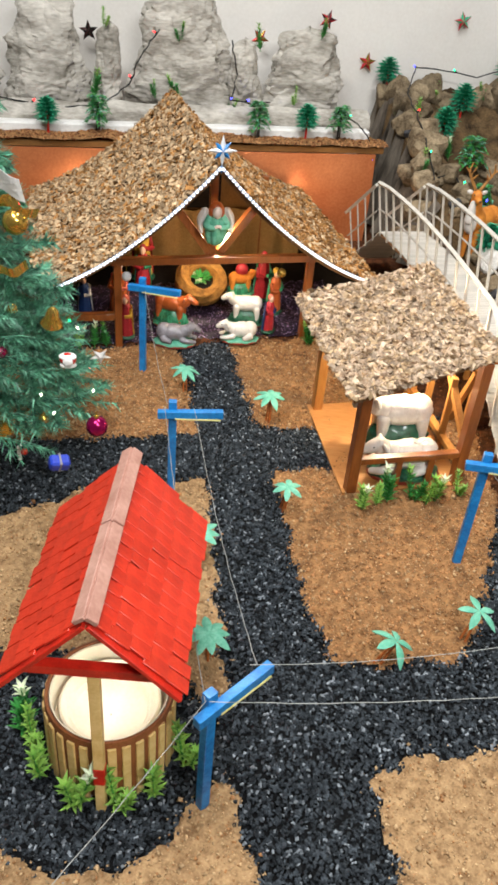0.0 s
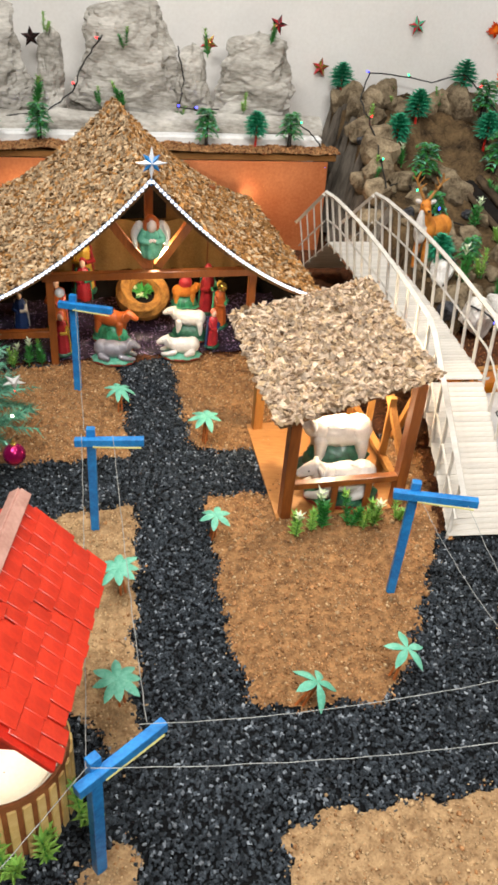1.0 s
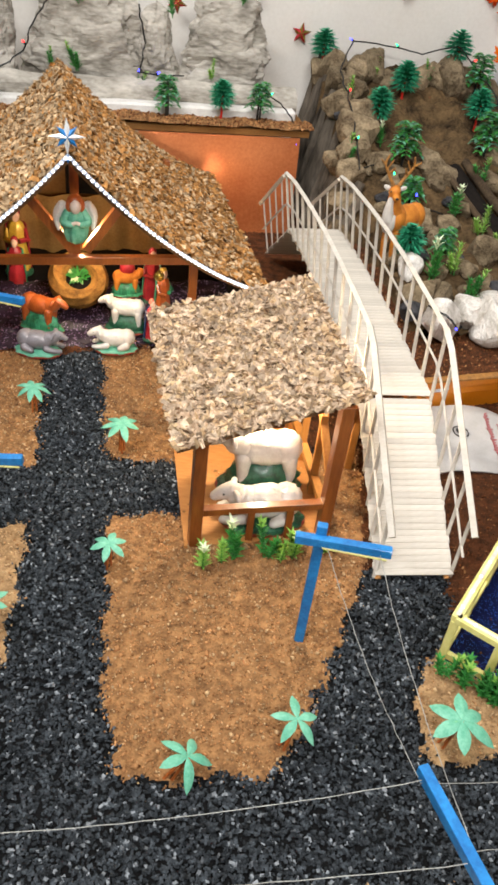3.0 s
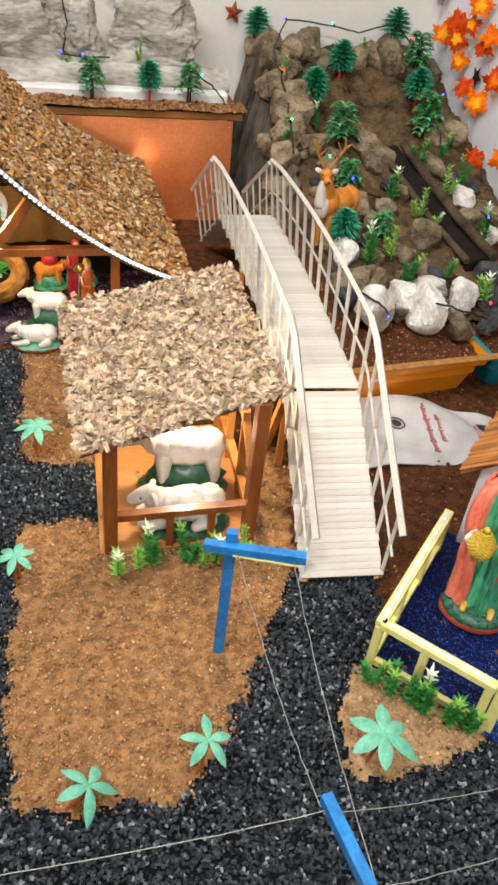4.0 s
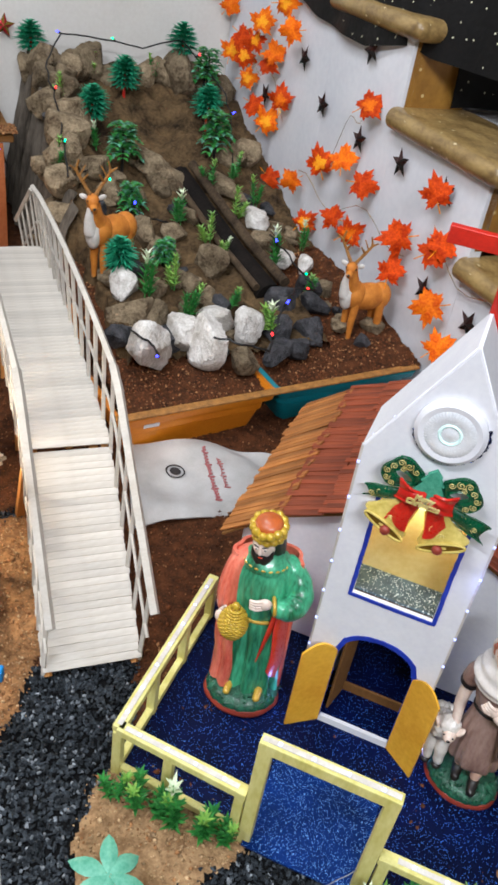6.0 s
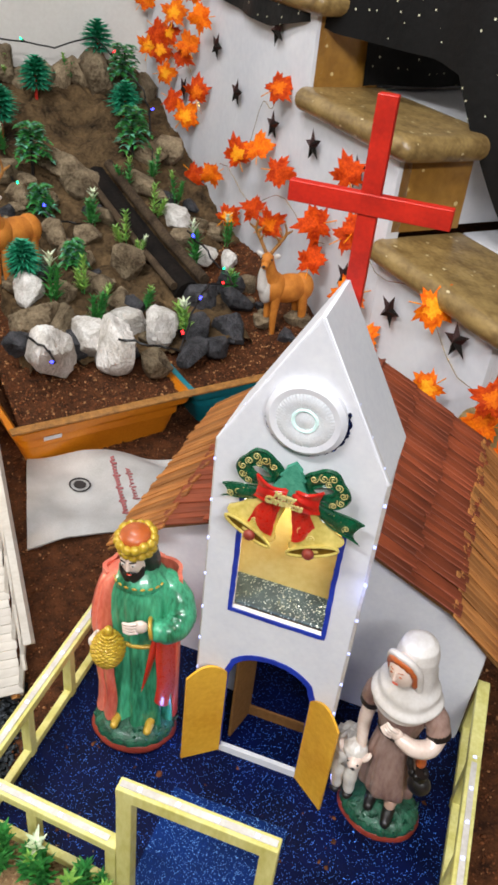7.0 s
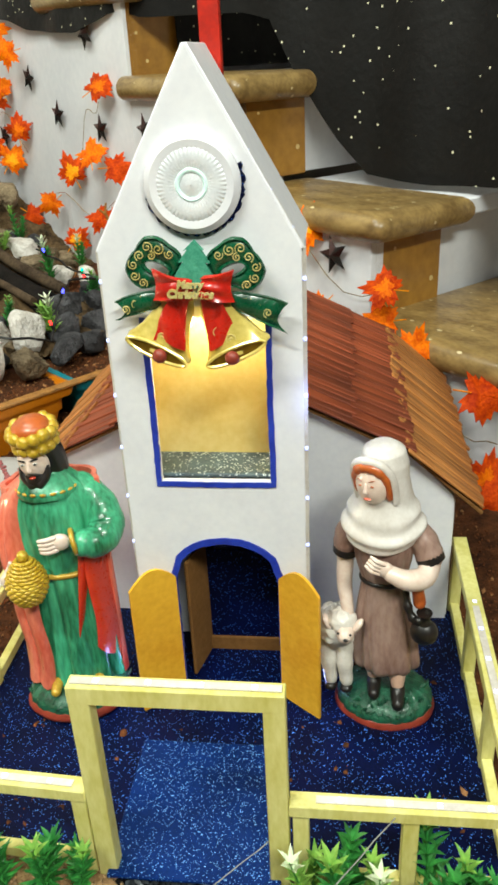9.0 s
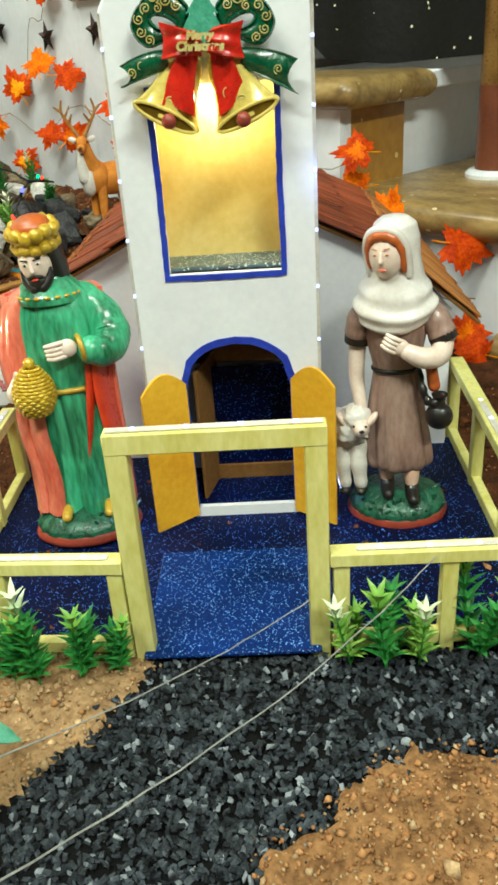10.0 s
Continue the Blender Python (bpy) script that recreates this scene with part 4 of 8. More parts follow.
    part("slat", slat_mesh, well, m=Matrix.Translation((math.cos(a) * (R0 + 0.001), math.sin(a) * (R0 + 0.001), WH / 2 - 0.004)) @ pose(0, 0, 0, 0, 0, math.degrees(a) + 90))
part("front_post", Build().box((0.014, 0.012, 0.285), "yellow_slat", Matrix.Translation((0.004, -0.098, 0.1425))), well, "pale yellow post with a red lower band")
part("post_band", Build().box((0.0155, 0.0135, 0.034), "redwood", Matrix.Translation((0.004, -0.098, 0.080))), well, "red painted band")
part("back_post", Build().box((0.014, 0.012, 0.285), "yellow_slat", Matrix.Translation((0.004, 0.098, 0.1425))), well)
ROOF_Y0, ROOF_Y1, EX, RZ, EZ = -0.118, 0.180, 0.103, 0.394, 0.284
for y in (-0.098, 0.098):
    part("tie_beam", Build().beam((-0.09, y, EZ + 0.004), (0.09, y, EZ + 0.004), 0.014, 0.014, "redwood"), well, "red tie beam")
for sx in (-1, 1):
    part("roof_board", Build().sheet(lambda s, t: (sx * EX * s, ROOF_Y0 + (ROOF_Y1 - ROOF_Y0) * t, RZ + (EZ - RZ) * s - 0.003), 2, 2, "redwood", 0.004 * sx), well)
    rows, cols = 5, 15
    ln = math.hypot(EX, RZ - EZ)
    tiles = [Build().box(((ROOF_Y1 - ROOF_Y0) / cols * w, ln / rows * h, 0.0028), "red", None, 0.0009).mesh("shingle") for w, h in ((0.99, 1.22), (0.93, 1.34), (1.06, 1.28), (0.88, 1.18))]
    ang = math.degrees(math.atan2(RZ - EZ, EX))
    rnd = random.Random(4 + sx)
    for r in range(rows):
        for c in range(cols):
            f = (r + 0.56) / rows
            y = ROOF_Y0 + (ROOF_Y1 - ROOF_Y0) * (c + 0.5 + (0.37 * r) % 1.0 * 0.8 - 0.35 + rnd.uniform(-0.06, 0.06)) / cols
            lap = Matrix.Translation((sx * EX * f, min(max(y, ROOF_Y0 + 0.009), ROOF_Y1 - 0.009), RZ + (EZ - RZ) * f + 0.002 + rnd.uniform(0, 0.0012)))
            turn = Matrix.Rotation(radians(sx * ang), 4, "Y") @ Matrix.Rotation(radians(90), 4, "Z") @ pose(0, 0, 0, 3.2 * (-sx), 0, rnd.uniform(-1.5, 1.5))
            part("shingle", tiles[rnd.randrange(4)], well, m=lap @ turn @ Matrix.Translation((0, rnd.uniform(-0.0025, 0.0025), 0)))
    part("barge_board", Build().beam((sx * 0.002, ROOF_Y0 - 0.002, RZ - 0.006), (sx * EX, ROOF_Y0 - 0.002, EZ - 0.006), 0.006, 0.012, "redwood", up=(0, 1, 0)), well)
for y0, y1 in ((ROOF_Y0 - 0.006, 0.03), (0.033, ROOF_Y1 + 0.004)):
    b = Build()
    for sx in (-1, 1):
        b.beam((sx * 0.0065, y0, RZ + 0.002), (sx * 0.0065, y1, RZ + 0.002), 0.016, 0.006, "ridge", up=(sx * 0.75, 0, 1))
    part("ridge_cap", b, well, "dusty brown ridge board")

for ob in well.children:                 # the roof sits a little off the tub's middle
    if ob.name.split(".")[0] in ("roof_board", "shingle", "barge_board", "ridge_cap"):
        ob.matrix_basis = Matrix.Translation((0.004, 0, 0)) @ ob.matrix_basis

# ---- white stick bridge ----
bridge = thing("toy_bridge", Matrix(), "white bridge of flat sticks with lattice rails", "bridge")
B0, B1, B2, B3 = Vector((0.668, 1.238, 0.022)), Vector((0.628, 1.534, 0.207)), Vector((0.497, 2.315, 0.212)), Vector((0.447, 2.555, 0.030))
HW = 0.070
L1, L2, L3 = (B1 - B0).length, (B2 - B1).length, (B3 - B2).length
LEN = L1 + L2


def deck_at(d):
    """A place on the bridge's middle line by its distance d, and the heading: near ramp, bowed middle, far ramp."""
    if d <= L1:
        return B0.lerp(B1, d / L1), (B1 - B0).normalized()
    if d > LEN:
        return B2.lerp(B3, (d - LEN) / L3), (B3 - B2).normalized()
    p = B1.lerp(B2, (d - L1) / L2)
    p.z += 0.020 * math.sin(math.pi * min(1, (d - L1) / L2))
    return p, (B2 - B1).normalized()


stick = Build().box((0.146, 0.01176, 0.0028), "white", None, 0.0005).mesh("slat")
rnd = random.Random(2)
count = int((LEN + L3) / 0.0118)
for k in range(count):
    p, d = deck_at((k + 0.5) * (LEN + L3) / count)
    side = Vector((d.y, -d.x, 0)).normalized()
    m = Matrix((side, d, side.cross(d))).transposed().to_4x4()
    m.translation = p + side * rnd.uniform(-0.0016, 0.0016) + Vector((0, 0, rnd.uniform(0, 0.0003) + (0.007 if L1 - 0.012 < (k + 0.5) * (LEN + L3) / count < L1 + 0.16 else 0.0) * (1 - max(0.0, (k + 0.5) * (LEN + L3) / count - L1) / 0.16)))
    part("slat", stick, bridge, m=m @ pose(0, 0, 0, 0, 0, rnd.uniform(-0.2, 0.2)))
for sx in (-1, 1):
    side = Vector((0.99, 0.13, 0)) * sx
    pts = [deck_at(LEN * k / 16)[0] + side * (HW - 0.006) - Vector((0, 0, 0.009)) for k in range(17)]
    part("stringer", Build().tube(pts, 0.006, "timber_pale", 4), bridge, "bare wood stringer under the deck")

    def rail_at(d):
        d = min(d, LEN + L3)
        h = 0.095 + 0.035 * min(1, d / 0.35) + 0.02 * min(1, d / LEN)
        return deck_at(d)[0] + side * (HW + 0.004) + Vector((0.014 - 0.034 * d / LEN, 0, h))

    for i, j in ((0.0, L1 + 0.02), (L1 + 0.02, LEN + 0.012), (LEN + 0.03, LEN + L3 - 0.01)):
        part("top_rail", Build().tube([rail_at(i + (j - i) * k / 8) for k in range(9)], 0.0078 if i == 0.0 else 0.0062, "white", 4), bridge, "flat white hand rail")
        part("middle_rail", Build().tube([rail_at(i + (j - i) * k / 8) * 0.48 + (deck_at(i + (j - i) * k / 8)[0] + side * (HW + 0.002)) * 0.52 for k in range(9)], 0.0030, "white", 4), bridge)
    for k in range(22):
        d = (LEN + L3 - 0.02) * (k + 0.08) / 21.5
        p = deck_at(d)[0] + side * (HW + 0.001) + Vector((0, 0, -0.012))
        q = rail_at(min(d + 0.030, LEN + 0.010)) if d < LEN else rail_at(max(d, LEN + 0.03))
        part("baluster", Build().beam(p, q, 0.0068, 0.0044, "white", 0.0006), bridge)
for d in (0.38, 0.62, 0.9):
    for sx in (-1, 1):
        p = deck_at(d)[0] + Vector((0.99, 0.13, 0)) * sx * 0.05
        part("leg", Build().beam((p.x, p.y, 0), (p.x, p.y, p.z - 0.012), 0.014, 0.014, "timber_pale"), bridge, "bare wood leg")
part("leg", Build().beam((0.545, 1.60, 0.0), (0.565, 1.54, 0.17), 0.016, 0.012, "timber_pale"), bridge, "slanting bare wood prop")

# ---- chapel yard: axes a along the front, b to the back ----
YARD = pose(0.697, 1.078, 0, 0, 0, -32.0)
yard = single("glitter_floor", Build().box((0.54, 0.36, 0.008), "glitter", Matrix.Translation((0.266, 0.175, 0.006)), 0.001), YARD, "dark blue glitter sheet flooring the chapel yard", "floor mat")

# sheet added over the floor to paint the light it reflects before the door
single("glitter_mat", Build().box((0.150, 0.150, 0.004), "glittermat", Matrix.Translation((0.2655, 0.050, 0.0125)), 0.001), YARD, "brighter blue glitter patch, light painted on the floor", "mat")
chapel = thing("toy_chapel", YARD, "white board chapel with tower, brown stick roof and red cross", "chapel")
TA0, TA1, TB0, TB1, SH, AP = 0.184, 0.355, 0.197, 0.285, 0.497, 0.648
TM = (TA0 + TA1) / 2


def wall_with_holes(outline_fn, holes, b0, b1, mat):
    """A board in a, z with its openings cut as columns: outline_fn(a) gives the top; holes are (a0, a1, z0 fn, z1 fn)."""
    b = Build()
    cuts = sorted({TA0, TA1, TM} | {TA0 + (TA1 - TA0) * k / 34 for k in range(35)} | {h[i] for h in holes for i in (0, 1)})
    for a0, a1 in zip(cuts, cuts[1:]):
        if a1 - a0 < 1e-6:
            continue
        mid = (a0 + a1) / 2
        spans, z = [], (0.008, 0.008)
        for h0, h1, lo, hi in sorted([h for h in holes if h[0] - 1e-9 <= mid <= h[1] + 1e-9], key=lambda h: h[2](mid)):
            spans.append((z, (lo(a0), lo(a1))))
            z = (hi(a0), hi(a1))
        spans.append((z, (outline_fn(a0), outline_fn(a1))))
        for (p0, p1), (q0, q1) in spans:
            if q0 - p0 < 1e-5 and q1 - p1 < 1e-5:
                continue
            vs = [(a0, b0, p0), (a1, b0, p1), (a1, b0, q1), (a0, b0, q0), (a0, b1, p0), (a1, b1, p1), (a1, b1, q1), (a0, b1, q0)]
            b.add(vs, [(0, 1, 2, 3), (7, 6, 5, 4), (3, 2, 6, 7), (4, 5, 1, 0), (0, 3, 7, 4), (1, 5, 6, 2)], mat)
    seen, at = {}, []
    for p in b.v:                                  # weld the columns
        at.append(seen.setdefault(tuple(round(c, 6) for c in p), len(seen)))
    b.v = list(seen)
    faces, mats = {}, {}
    for f, mt in zip(b.f, b.m):
        f = tuple(at[i] for i in f)
        key = tuple(sorted(set(f)))
        faces.setdefault(key, []).append((f, mt))
    keep = [v[0] for k, v in faces.items() if len(v) == 1 and len(k) > 2]
    b.f, b.m = [tuple(dict.fromkeys(f)) for f, mt in keep], [mt for f, mt in keep]
    return b


def tower_top(a):
    return SH + (AP - SH) * (1 - abs(a - TM) / ((TA1 - TA0) / 2))


DA0, DA1, WA0, WA1, WZ0, WZ1 = 0.222, 0.328, 0.219, 0.323, 0.278, 0.440


def arch(a):
    c, h = (DA0 + DA1) / 2, (DA1 - DA0) / 2
    return 0.165 + 0.043 * math.sqrt(max(0.0, 1 - min(1, abs(a - c) / h) ** 2))


front = part("tower_front", wall_with_holes(tower_top, [(DA0, DA1, lambda a: 0.022, arch), (WA0, WA1, lambda a: WZ0, lambda a: WZ1)], TB0, TB0 + 0.006, "chapel"), chapel,
             "white front board with an arched doorway and a window", smooth=0.3)
part("tower_side", Build().box((0.006, TB1 - TB0 - 0.006, SH - 0.008), "chapel", Matrix.Translation((TA0 + 0.003, (TB0 + TB1) / 2 + 0.003, (SH + 0.008) / 2))), chapel)
part("tower_side", Build().box((0.006, TB1 - TB0 - 0.006, SH - 0.008), "chapel", Matrix.Translation((TA1 - 0.003, (TB0 + TB1) / 2 + 0.003, (SH + 0.008) / 2))), chapel)
part("tower_back", wall_with_holes(tower_top, [(DA0, DA1, lambda a: 0.022, lambda a: 0.15)], TB1, TB1 + 0.005, "chapel"), chapel, smooth=0.3)
for sx in (-1, 1):
    part("tower_roof", Build().beam((TM, (TB0 + TB1) / 2 + 0.003, AP + 0.002), (TM + sx * 0.0862, (TB0 + TB1) / 2 + 0.003, SH - 0.001), TB1 - TB0 + 0.004, 0.004, "chapel", up=(sx * 0.8, 0, 1)),
         chapel, "white sloping tower roof")
part("window_back", Build().box((0.155, 0.004, 0.20), "goldlit", Matrix.Translation((TM, TB0 + 0.054, 0.37))), chapel, "gold paper behind the window")
part("window_ledge", Build().box((0.155, 0.046, 0.004), "silver", Matrix.Translation((TM, TB0 + 0.0295, 0.281))), chapel, "silver glitter ledge")
part("inner_side", Build().box((0.003, 0.07, 0.17), "goldlit", Matrix.Translation((TA0 + 0.010, (TB0 + TB1) / 2, 0.36))), chapel)
part("inner_side", Build().box((0.003, 0.07, 0.17), "goldlit", Matrix.Translation((TA1 - 0.010, (TB0 + TB1) / 2, 0.36))), chapel)


def painted_frame(points, w, closed):
    """A hand-brushed stripe along points, uneven in width."""
    rn = random.Random(9)
    fine = []
    for p, q in zip(points, points[1:]):
        n = max(1, int(math.hypot(q[0] - p[0], q[1] - p[1]) / 0.006))
        fine += [Vector((p[0] + (q[0] - p[0]) * k / n, 0, p[1] + (q[1] - p[1]) * k / n)) for k in range(n)]
    fine.append(Vector((points[-1][0], 0, points[-1][1])))
    rows = []
    for i, p in enumerate(fine):
        d = (fine[min(i + 1, len(fine) - 1)] - fine[max(i - 1, 0)]).normalized()
        side = Vector((-d.z, 0, d.x))
        k = 1.2 if 0 < i < len(fine) - 1 and (fine[i] - fine[i - 1]).normalized().dot((fine[i + 1] - fine[i]).normalized()) < 0.6 else 1.0
        rows.append((p + side * w * k * rn.uniform(0.42, 0.54), p - side * w * k * rn.uniform(0.42, 0.54)))
    vs = [(q.x, TB0 - y, q.z) for y in (0.0012, -0.002) for r in rows for q in r]
    n = len(rows)
    fs = []
    for i in range(n - 1):
        a, o = 2 * i, 2 * n
        fs += [(a, a + 1, a + 3, a + 2), (a + o, a + 2 + o, a + 3 + o, a + 1 + o), (a, a + 2, a + 2 + o, a + o), (a + 1, a + 1 + o, a + 3 + o, a + 3)]
    return Build().add(vs, fs, "blue_line")


part("window_line", painted_frame([(WA0 - 0.003, WZ1), (WA0 - 0.002, 0.36), (WA0 - 0.003, WZ0 - 0.003), (TM, WZ0 - 0.0035), (WA1 + 0.003, WZ0 - 0.003), (WA1 + 0.002, 0.36), (WA1 + 0.003, WZ1)], 0.0056, False),
     front, "brushed blue line round the window")
arch_pts = [(DA0 - 0.002, 0.022), (DA0 - 0.002, 0.165)] + [(DA0 - 0.002 + (DA1 - DA0 + 0.004) * k / 14, 0.003 + arch(DA0 + (DA1 - DA0) * k / 14)) for k in range(1, 14)] + [(DA1 + 0.002, 0.165), (DA1 + 0.002, 0.022)]
part("door_line", painted_frame(arch_pts, 0.0075, False), front, "brushed blue line round the doorway")
part("inner_floor", Build().box((0.15, 0.13, 0.004), "glitter", Matrix.Translation((TM, TB0 + 0.07, 0.020))), chapel, "blue glitter floor inside")
part("inner_card", Build().box((0.004, 0.07, 0.15), "card", pose(DA0 + 0.016, TB0 + 0.05, 0.097, 0, 0, -14)), chapel, "brown cardboard side inside the doorway")
part("inner_panel", Build().box((0.115, 0.003, 0.135), "glitter", Matrix.Translation((TM + 0.014, TB1 - 0.024, 0.0905))), chapel, "blue glitter panel")
part("inner_back", Build().box((0.118, 0.003, 0.055), "card", Matrix.Translation((TM + 0.004, TB1 - 0.010, 0.186))), chapel, "brown card across the back")
part("inner_sill", Build().box((0.116, 0.004, 0.018), "card", Matrix.Translation((TM + 0.013, TB1 - 0.027, 0.031))), chapel, "brown card strip under the panel")
for sx in (-1, 1):
    hinge = Vector(((DA0 if sx < 0 else DA1), TB0 - 0.001, 0))
    tip = hinge + Vector((sx * 0.041, -0.030, 0))
    out, L = [], (tip - hinge).length
    for k in range(9):
        f = k / 8
        out.append((L * f, 0.165 + 0.020 * math.sin(math.pi * min(1, f * 0.9 + 0.05))))
    d = (tip - hinge).normalized()
    m = Matrix((d, Vector((0, 0, 1)), d.cross(Vector((0, 0, 1))))).transposed().to_4x4()
    m.translation = hinge
    part("door_leaf", Build().prism([(0, 0.014), (L, 0.012)] + out[::-1], -0.0015, 0.0015, "gold", m), chapel, "open gold card door leaf")
ring = part("round_lamp", Build().lathe([(0.039, 0), (0.039, 0.006), (0.034, 0.010), (0.028, 0.009), (0.026, 0.006), (0.012, 0.003), (0.010, 0.006), (0.004, 0.0065)], "chapel",
                                        pose(TM, TB0, 0.550, 90), 40), chapel, "white round spotlight in the gable")
lamp_at = pose(TM, TB0, 0.550, 90)
part("reflector", Build().lathe([(0.0285, 0.0086), (0.026, 0.0100), (0.021, 0.0106), (0.016, 0.0102), (0.0125, 0.0088)], "chrome", lamp_at, 288, 0.022, 48, cap=False), ring, "ribbed clear reflector")
part("inner_ring", Build().lathe([(0.0130, 0.0090), (0.0118, 0.0108), (0.0104, 0.0104), (0.0096, 0.0088)], "lampring", lamp_at, 48, cap=False), ring, "pale lit ring")
part("lens", Build().lathe([(0.0098, 0.0086), (0.006, 0.0100), (0.0005, 0.0108)], "chrome", lamp_at, 48, 0.02, 16, cap=False), ring, "ribbed glass lens")
part("glitter_smear", Build().tube([(TM + (0.0395 + 0.0012 * math.sin(a * 23)) * math.cos(a), TB0 - 0.0005, 0.550 + (0.0395 + 0.0012 * math.sin(a * 31)) * math.sin(a)) for a in np.linspace(radians(-165), radians(22), 60)], 0.0022, "glitter", 6), ring, "rough blue glitter edge")
# nave behind the tower: each slope is broken, steeper towards the eave
NM, NB0, NB1 = 0.270, 0.322, 0.742
NR, NK, NE, NKX, NEX = 0.338, 0.243, 0.170, 0.195, 0.277       # ridge, break and eave heights; break and eave distances from the ridge
gable = [(NM - NEX + 0.03, 0.008), (NM + NEX - 0.03, 0.008), (NM + NEX - 0.03, NE + 0.012), (NM + NKX, NK - 0.006), (NM, NR - 0.008), (NM - NKX, NK - 0.006), (NM - NEX + 0.03, NE + 0.012)]
part("nave_front", Build().prism(gable, -0.345, -0.340, "chapel", pose(0, 0, 0, 90)), chapel, "white nave front board")
part("nave_back", Build().prism(gable, -0.725, -0.720, "chapel", pose(0, 0, 0, 90)), chapel)
for a in (NM - NEX + 0.03, NM + NEX - 0.03):
    part("nave_side", Build().box((0.005, 0.37, NE - 0.004), "chapel", Matrix.Translation((a, 0.532, NE / 2 + 0.006))), chapel)
part("tower_link", Build().box((0.10, 0.05, 0.29), "chapel", Matrix.Translation((TM, 0.314, 0.155))), chapel)
rnd = random.Random(31)
for sx in (-1, 1):
    nr = part("nave_roof", Build().beam((NM, (NB0 + NB1) / 2, NR - 0.003), (NM + sx * NKX, (NB0 + NB1) / 2, NK - 0.003), NB1 - NB0 - 0.012, 0.004, "card", up=(sx * 0.4, 0, 1))
              .beam((NM + sx * NKX, (NB0 + NB1) / 2, NK - 0.003), (NM + sx * NEX, (NB0 + NB1) / 2, NE - 0.003), NB1 - NB0 - 0.012, 0.004, "card", up=(sx, 0, 1)), chapel, "stick-covered roof slope")
    per = 36
    for band, (x0, z0, x1, z1, over, mt) in enumerate(((0.0, NR, NKX, NK, 0.012, "navebrown"), (NKX, NK, NEX, NE, 0.008, "navestraw"))):
        ln, ang = math.hypot(x1 - x0, z0 - z1), math.degrees(math.atan2(z0 - z1, x1 - x0))
        rows = 3 if band == 0 else 1
        sticks = [Build().box((0.0112 if band == 0 else 0.0098, ln / rows * f, 0.003), mt, None, 0.0008).mesh("stick") for f in (1.06, 1.12, 1.2)]
        for r in range(rows):
            for k in range(per):
                f = (r + 0.5) / rows + rnd.uniform(-0.02, 0.02)
                m = Matrix.Translation((NM + sx * (x0 + (x1 - x0) * f), NB0 + (NB1 - NB0) * (k + 0.5) / per, z0 + (z1 - z0) * f + 0.0035 - 0.0006 * r + rnd.uniform(0, 0.0030) + (0.001 if band == 0 else 0)))
                turn = Matrix.Rotation(radians(sx * (ang - (1.2 if band == 0 else 0))), 4, "Y") @ Matrix.Rotation(radians(90 + rnd.uniform(-2.4, 2.4) + (sx * 7 if band else 0)), 4, "Z")
                part("stick", sticks[rnd.randrange(3)], nr, m=m @ turn)
cross = thing("red_cross", YARD @ Matrix.Translation((TM + 0.006, TB1 + 0.013, 0.0)), "plain red painted wooden cross behind the chapel tower", "cross")
part("upright", Build().box((0.018, 0.011, 0.580), "redwood", Matrix.Translation((0, 0, 0.524))), cross)
part("arm", Build().box((0.150, 0.011, 0.019), "redwood", Matrix.Translation((0, -0.002, 0.722))), cross)

# ---- pale yellow fence round the yard ----
fence = thing("yard_fence", YARD, "pale yellow painted wooden fence with an open gate frame", "fence")


def rail(p, q, w=0.012, h=0.014, nm="rail"):
    part(nm, Build().beam(p, q, w, h, "lime"), fence)


FH = 0.100
for a0, a1, b0, b1 in ((0.0, 0.182, 0.0, -0.010), (0.349, 0.530, -0.012, -0.012)):
    rail((a0, b0, FH), (a1, b1, FH), 0.016, 0.012)
    rail((a0, b0, 0.016), (a1, b1, 0.016), 0.010, 0.012, "lower_rail")
rail((0.0, -0.004, FH), (0.0, 0.30, FH), 0.016, 0.012)
rail((0.0, 0.0, 0.016), (0.0, 0.30, 0.016), 0.010, 0.012, "lower_rail")
rail((0.530, -0.012, FH), (0.530, 0.36, FH + 0.01), 0.016, 0.012)
rail((0.530, 0.0, 0.016), (0.530, 0.36, 0.016), 0.010, 0.012, "lower_rail")
for a, bb in ((0.0, 0.0), (0.075, -0.005), (0.174, -0.010), (0.358, -0.012), (0.445, -0.012), (0.530, -0.012), (0.0, 0.10), (0.0, 0.20), (0.0, 0.30), (0.530, 0.12), (0.530, 0.24), (0.530, 0.36)):
    part("post", Build().beam((a, bb, 0.0), (a, bb, FH - 0.006 + (0.01 * bb / 0.36 if a > 0.5 else 0)), 0.013, 0.012, "lime"), fence)
gate = part("gate_frame", Build().beam((0.191, -0.012, 0.0), (0.191, -0.012, 0.208), 0.017, 0.014, "lime").beam((0.340, -0.012, 0.0), (0.340, -0.012, 0.208), 0.017, 0.014, "lime")
            .beam((0.1825, -0.012, 0.212), (0.3485, -0.012, 0.212), 0.015, 0.017, "lime"), fence, "open gate frame")
for a0, b0, a1, b1, z, n in ((0.0, 0.0, 0.0, 0.29, FH, 22), (0.01, -0.001, 0.17, -0.010, FH, 14), (0.185, -0.012, 0.346, -0.012, 0.2130, 14), (0.37, -0.012, 0.525, -0.012, FH, 12), (0.53, 0.0, 0.53, 0.35, FH + 0.005, 26)):
    bb = Build().beam((a0, b0, z + 0.0070 + (0.0015 if z > 0.15 else 0)), (a1, b1, z + 0.0070 + (0.0015 if z > 0.15 else 0)), 0.007, 0.0012, "ceramic", 0.0003)
    n //= 3
    for k in range(n):
        f = (k + 0.5) / n
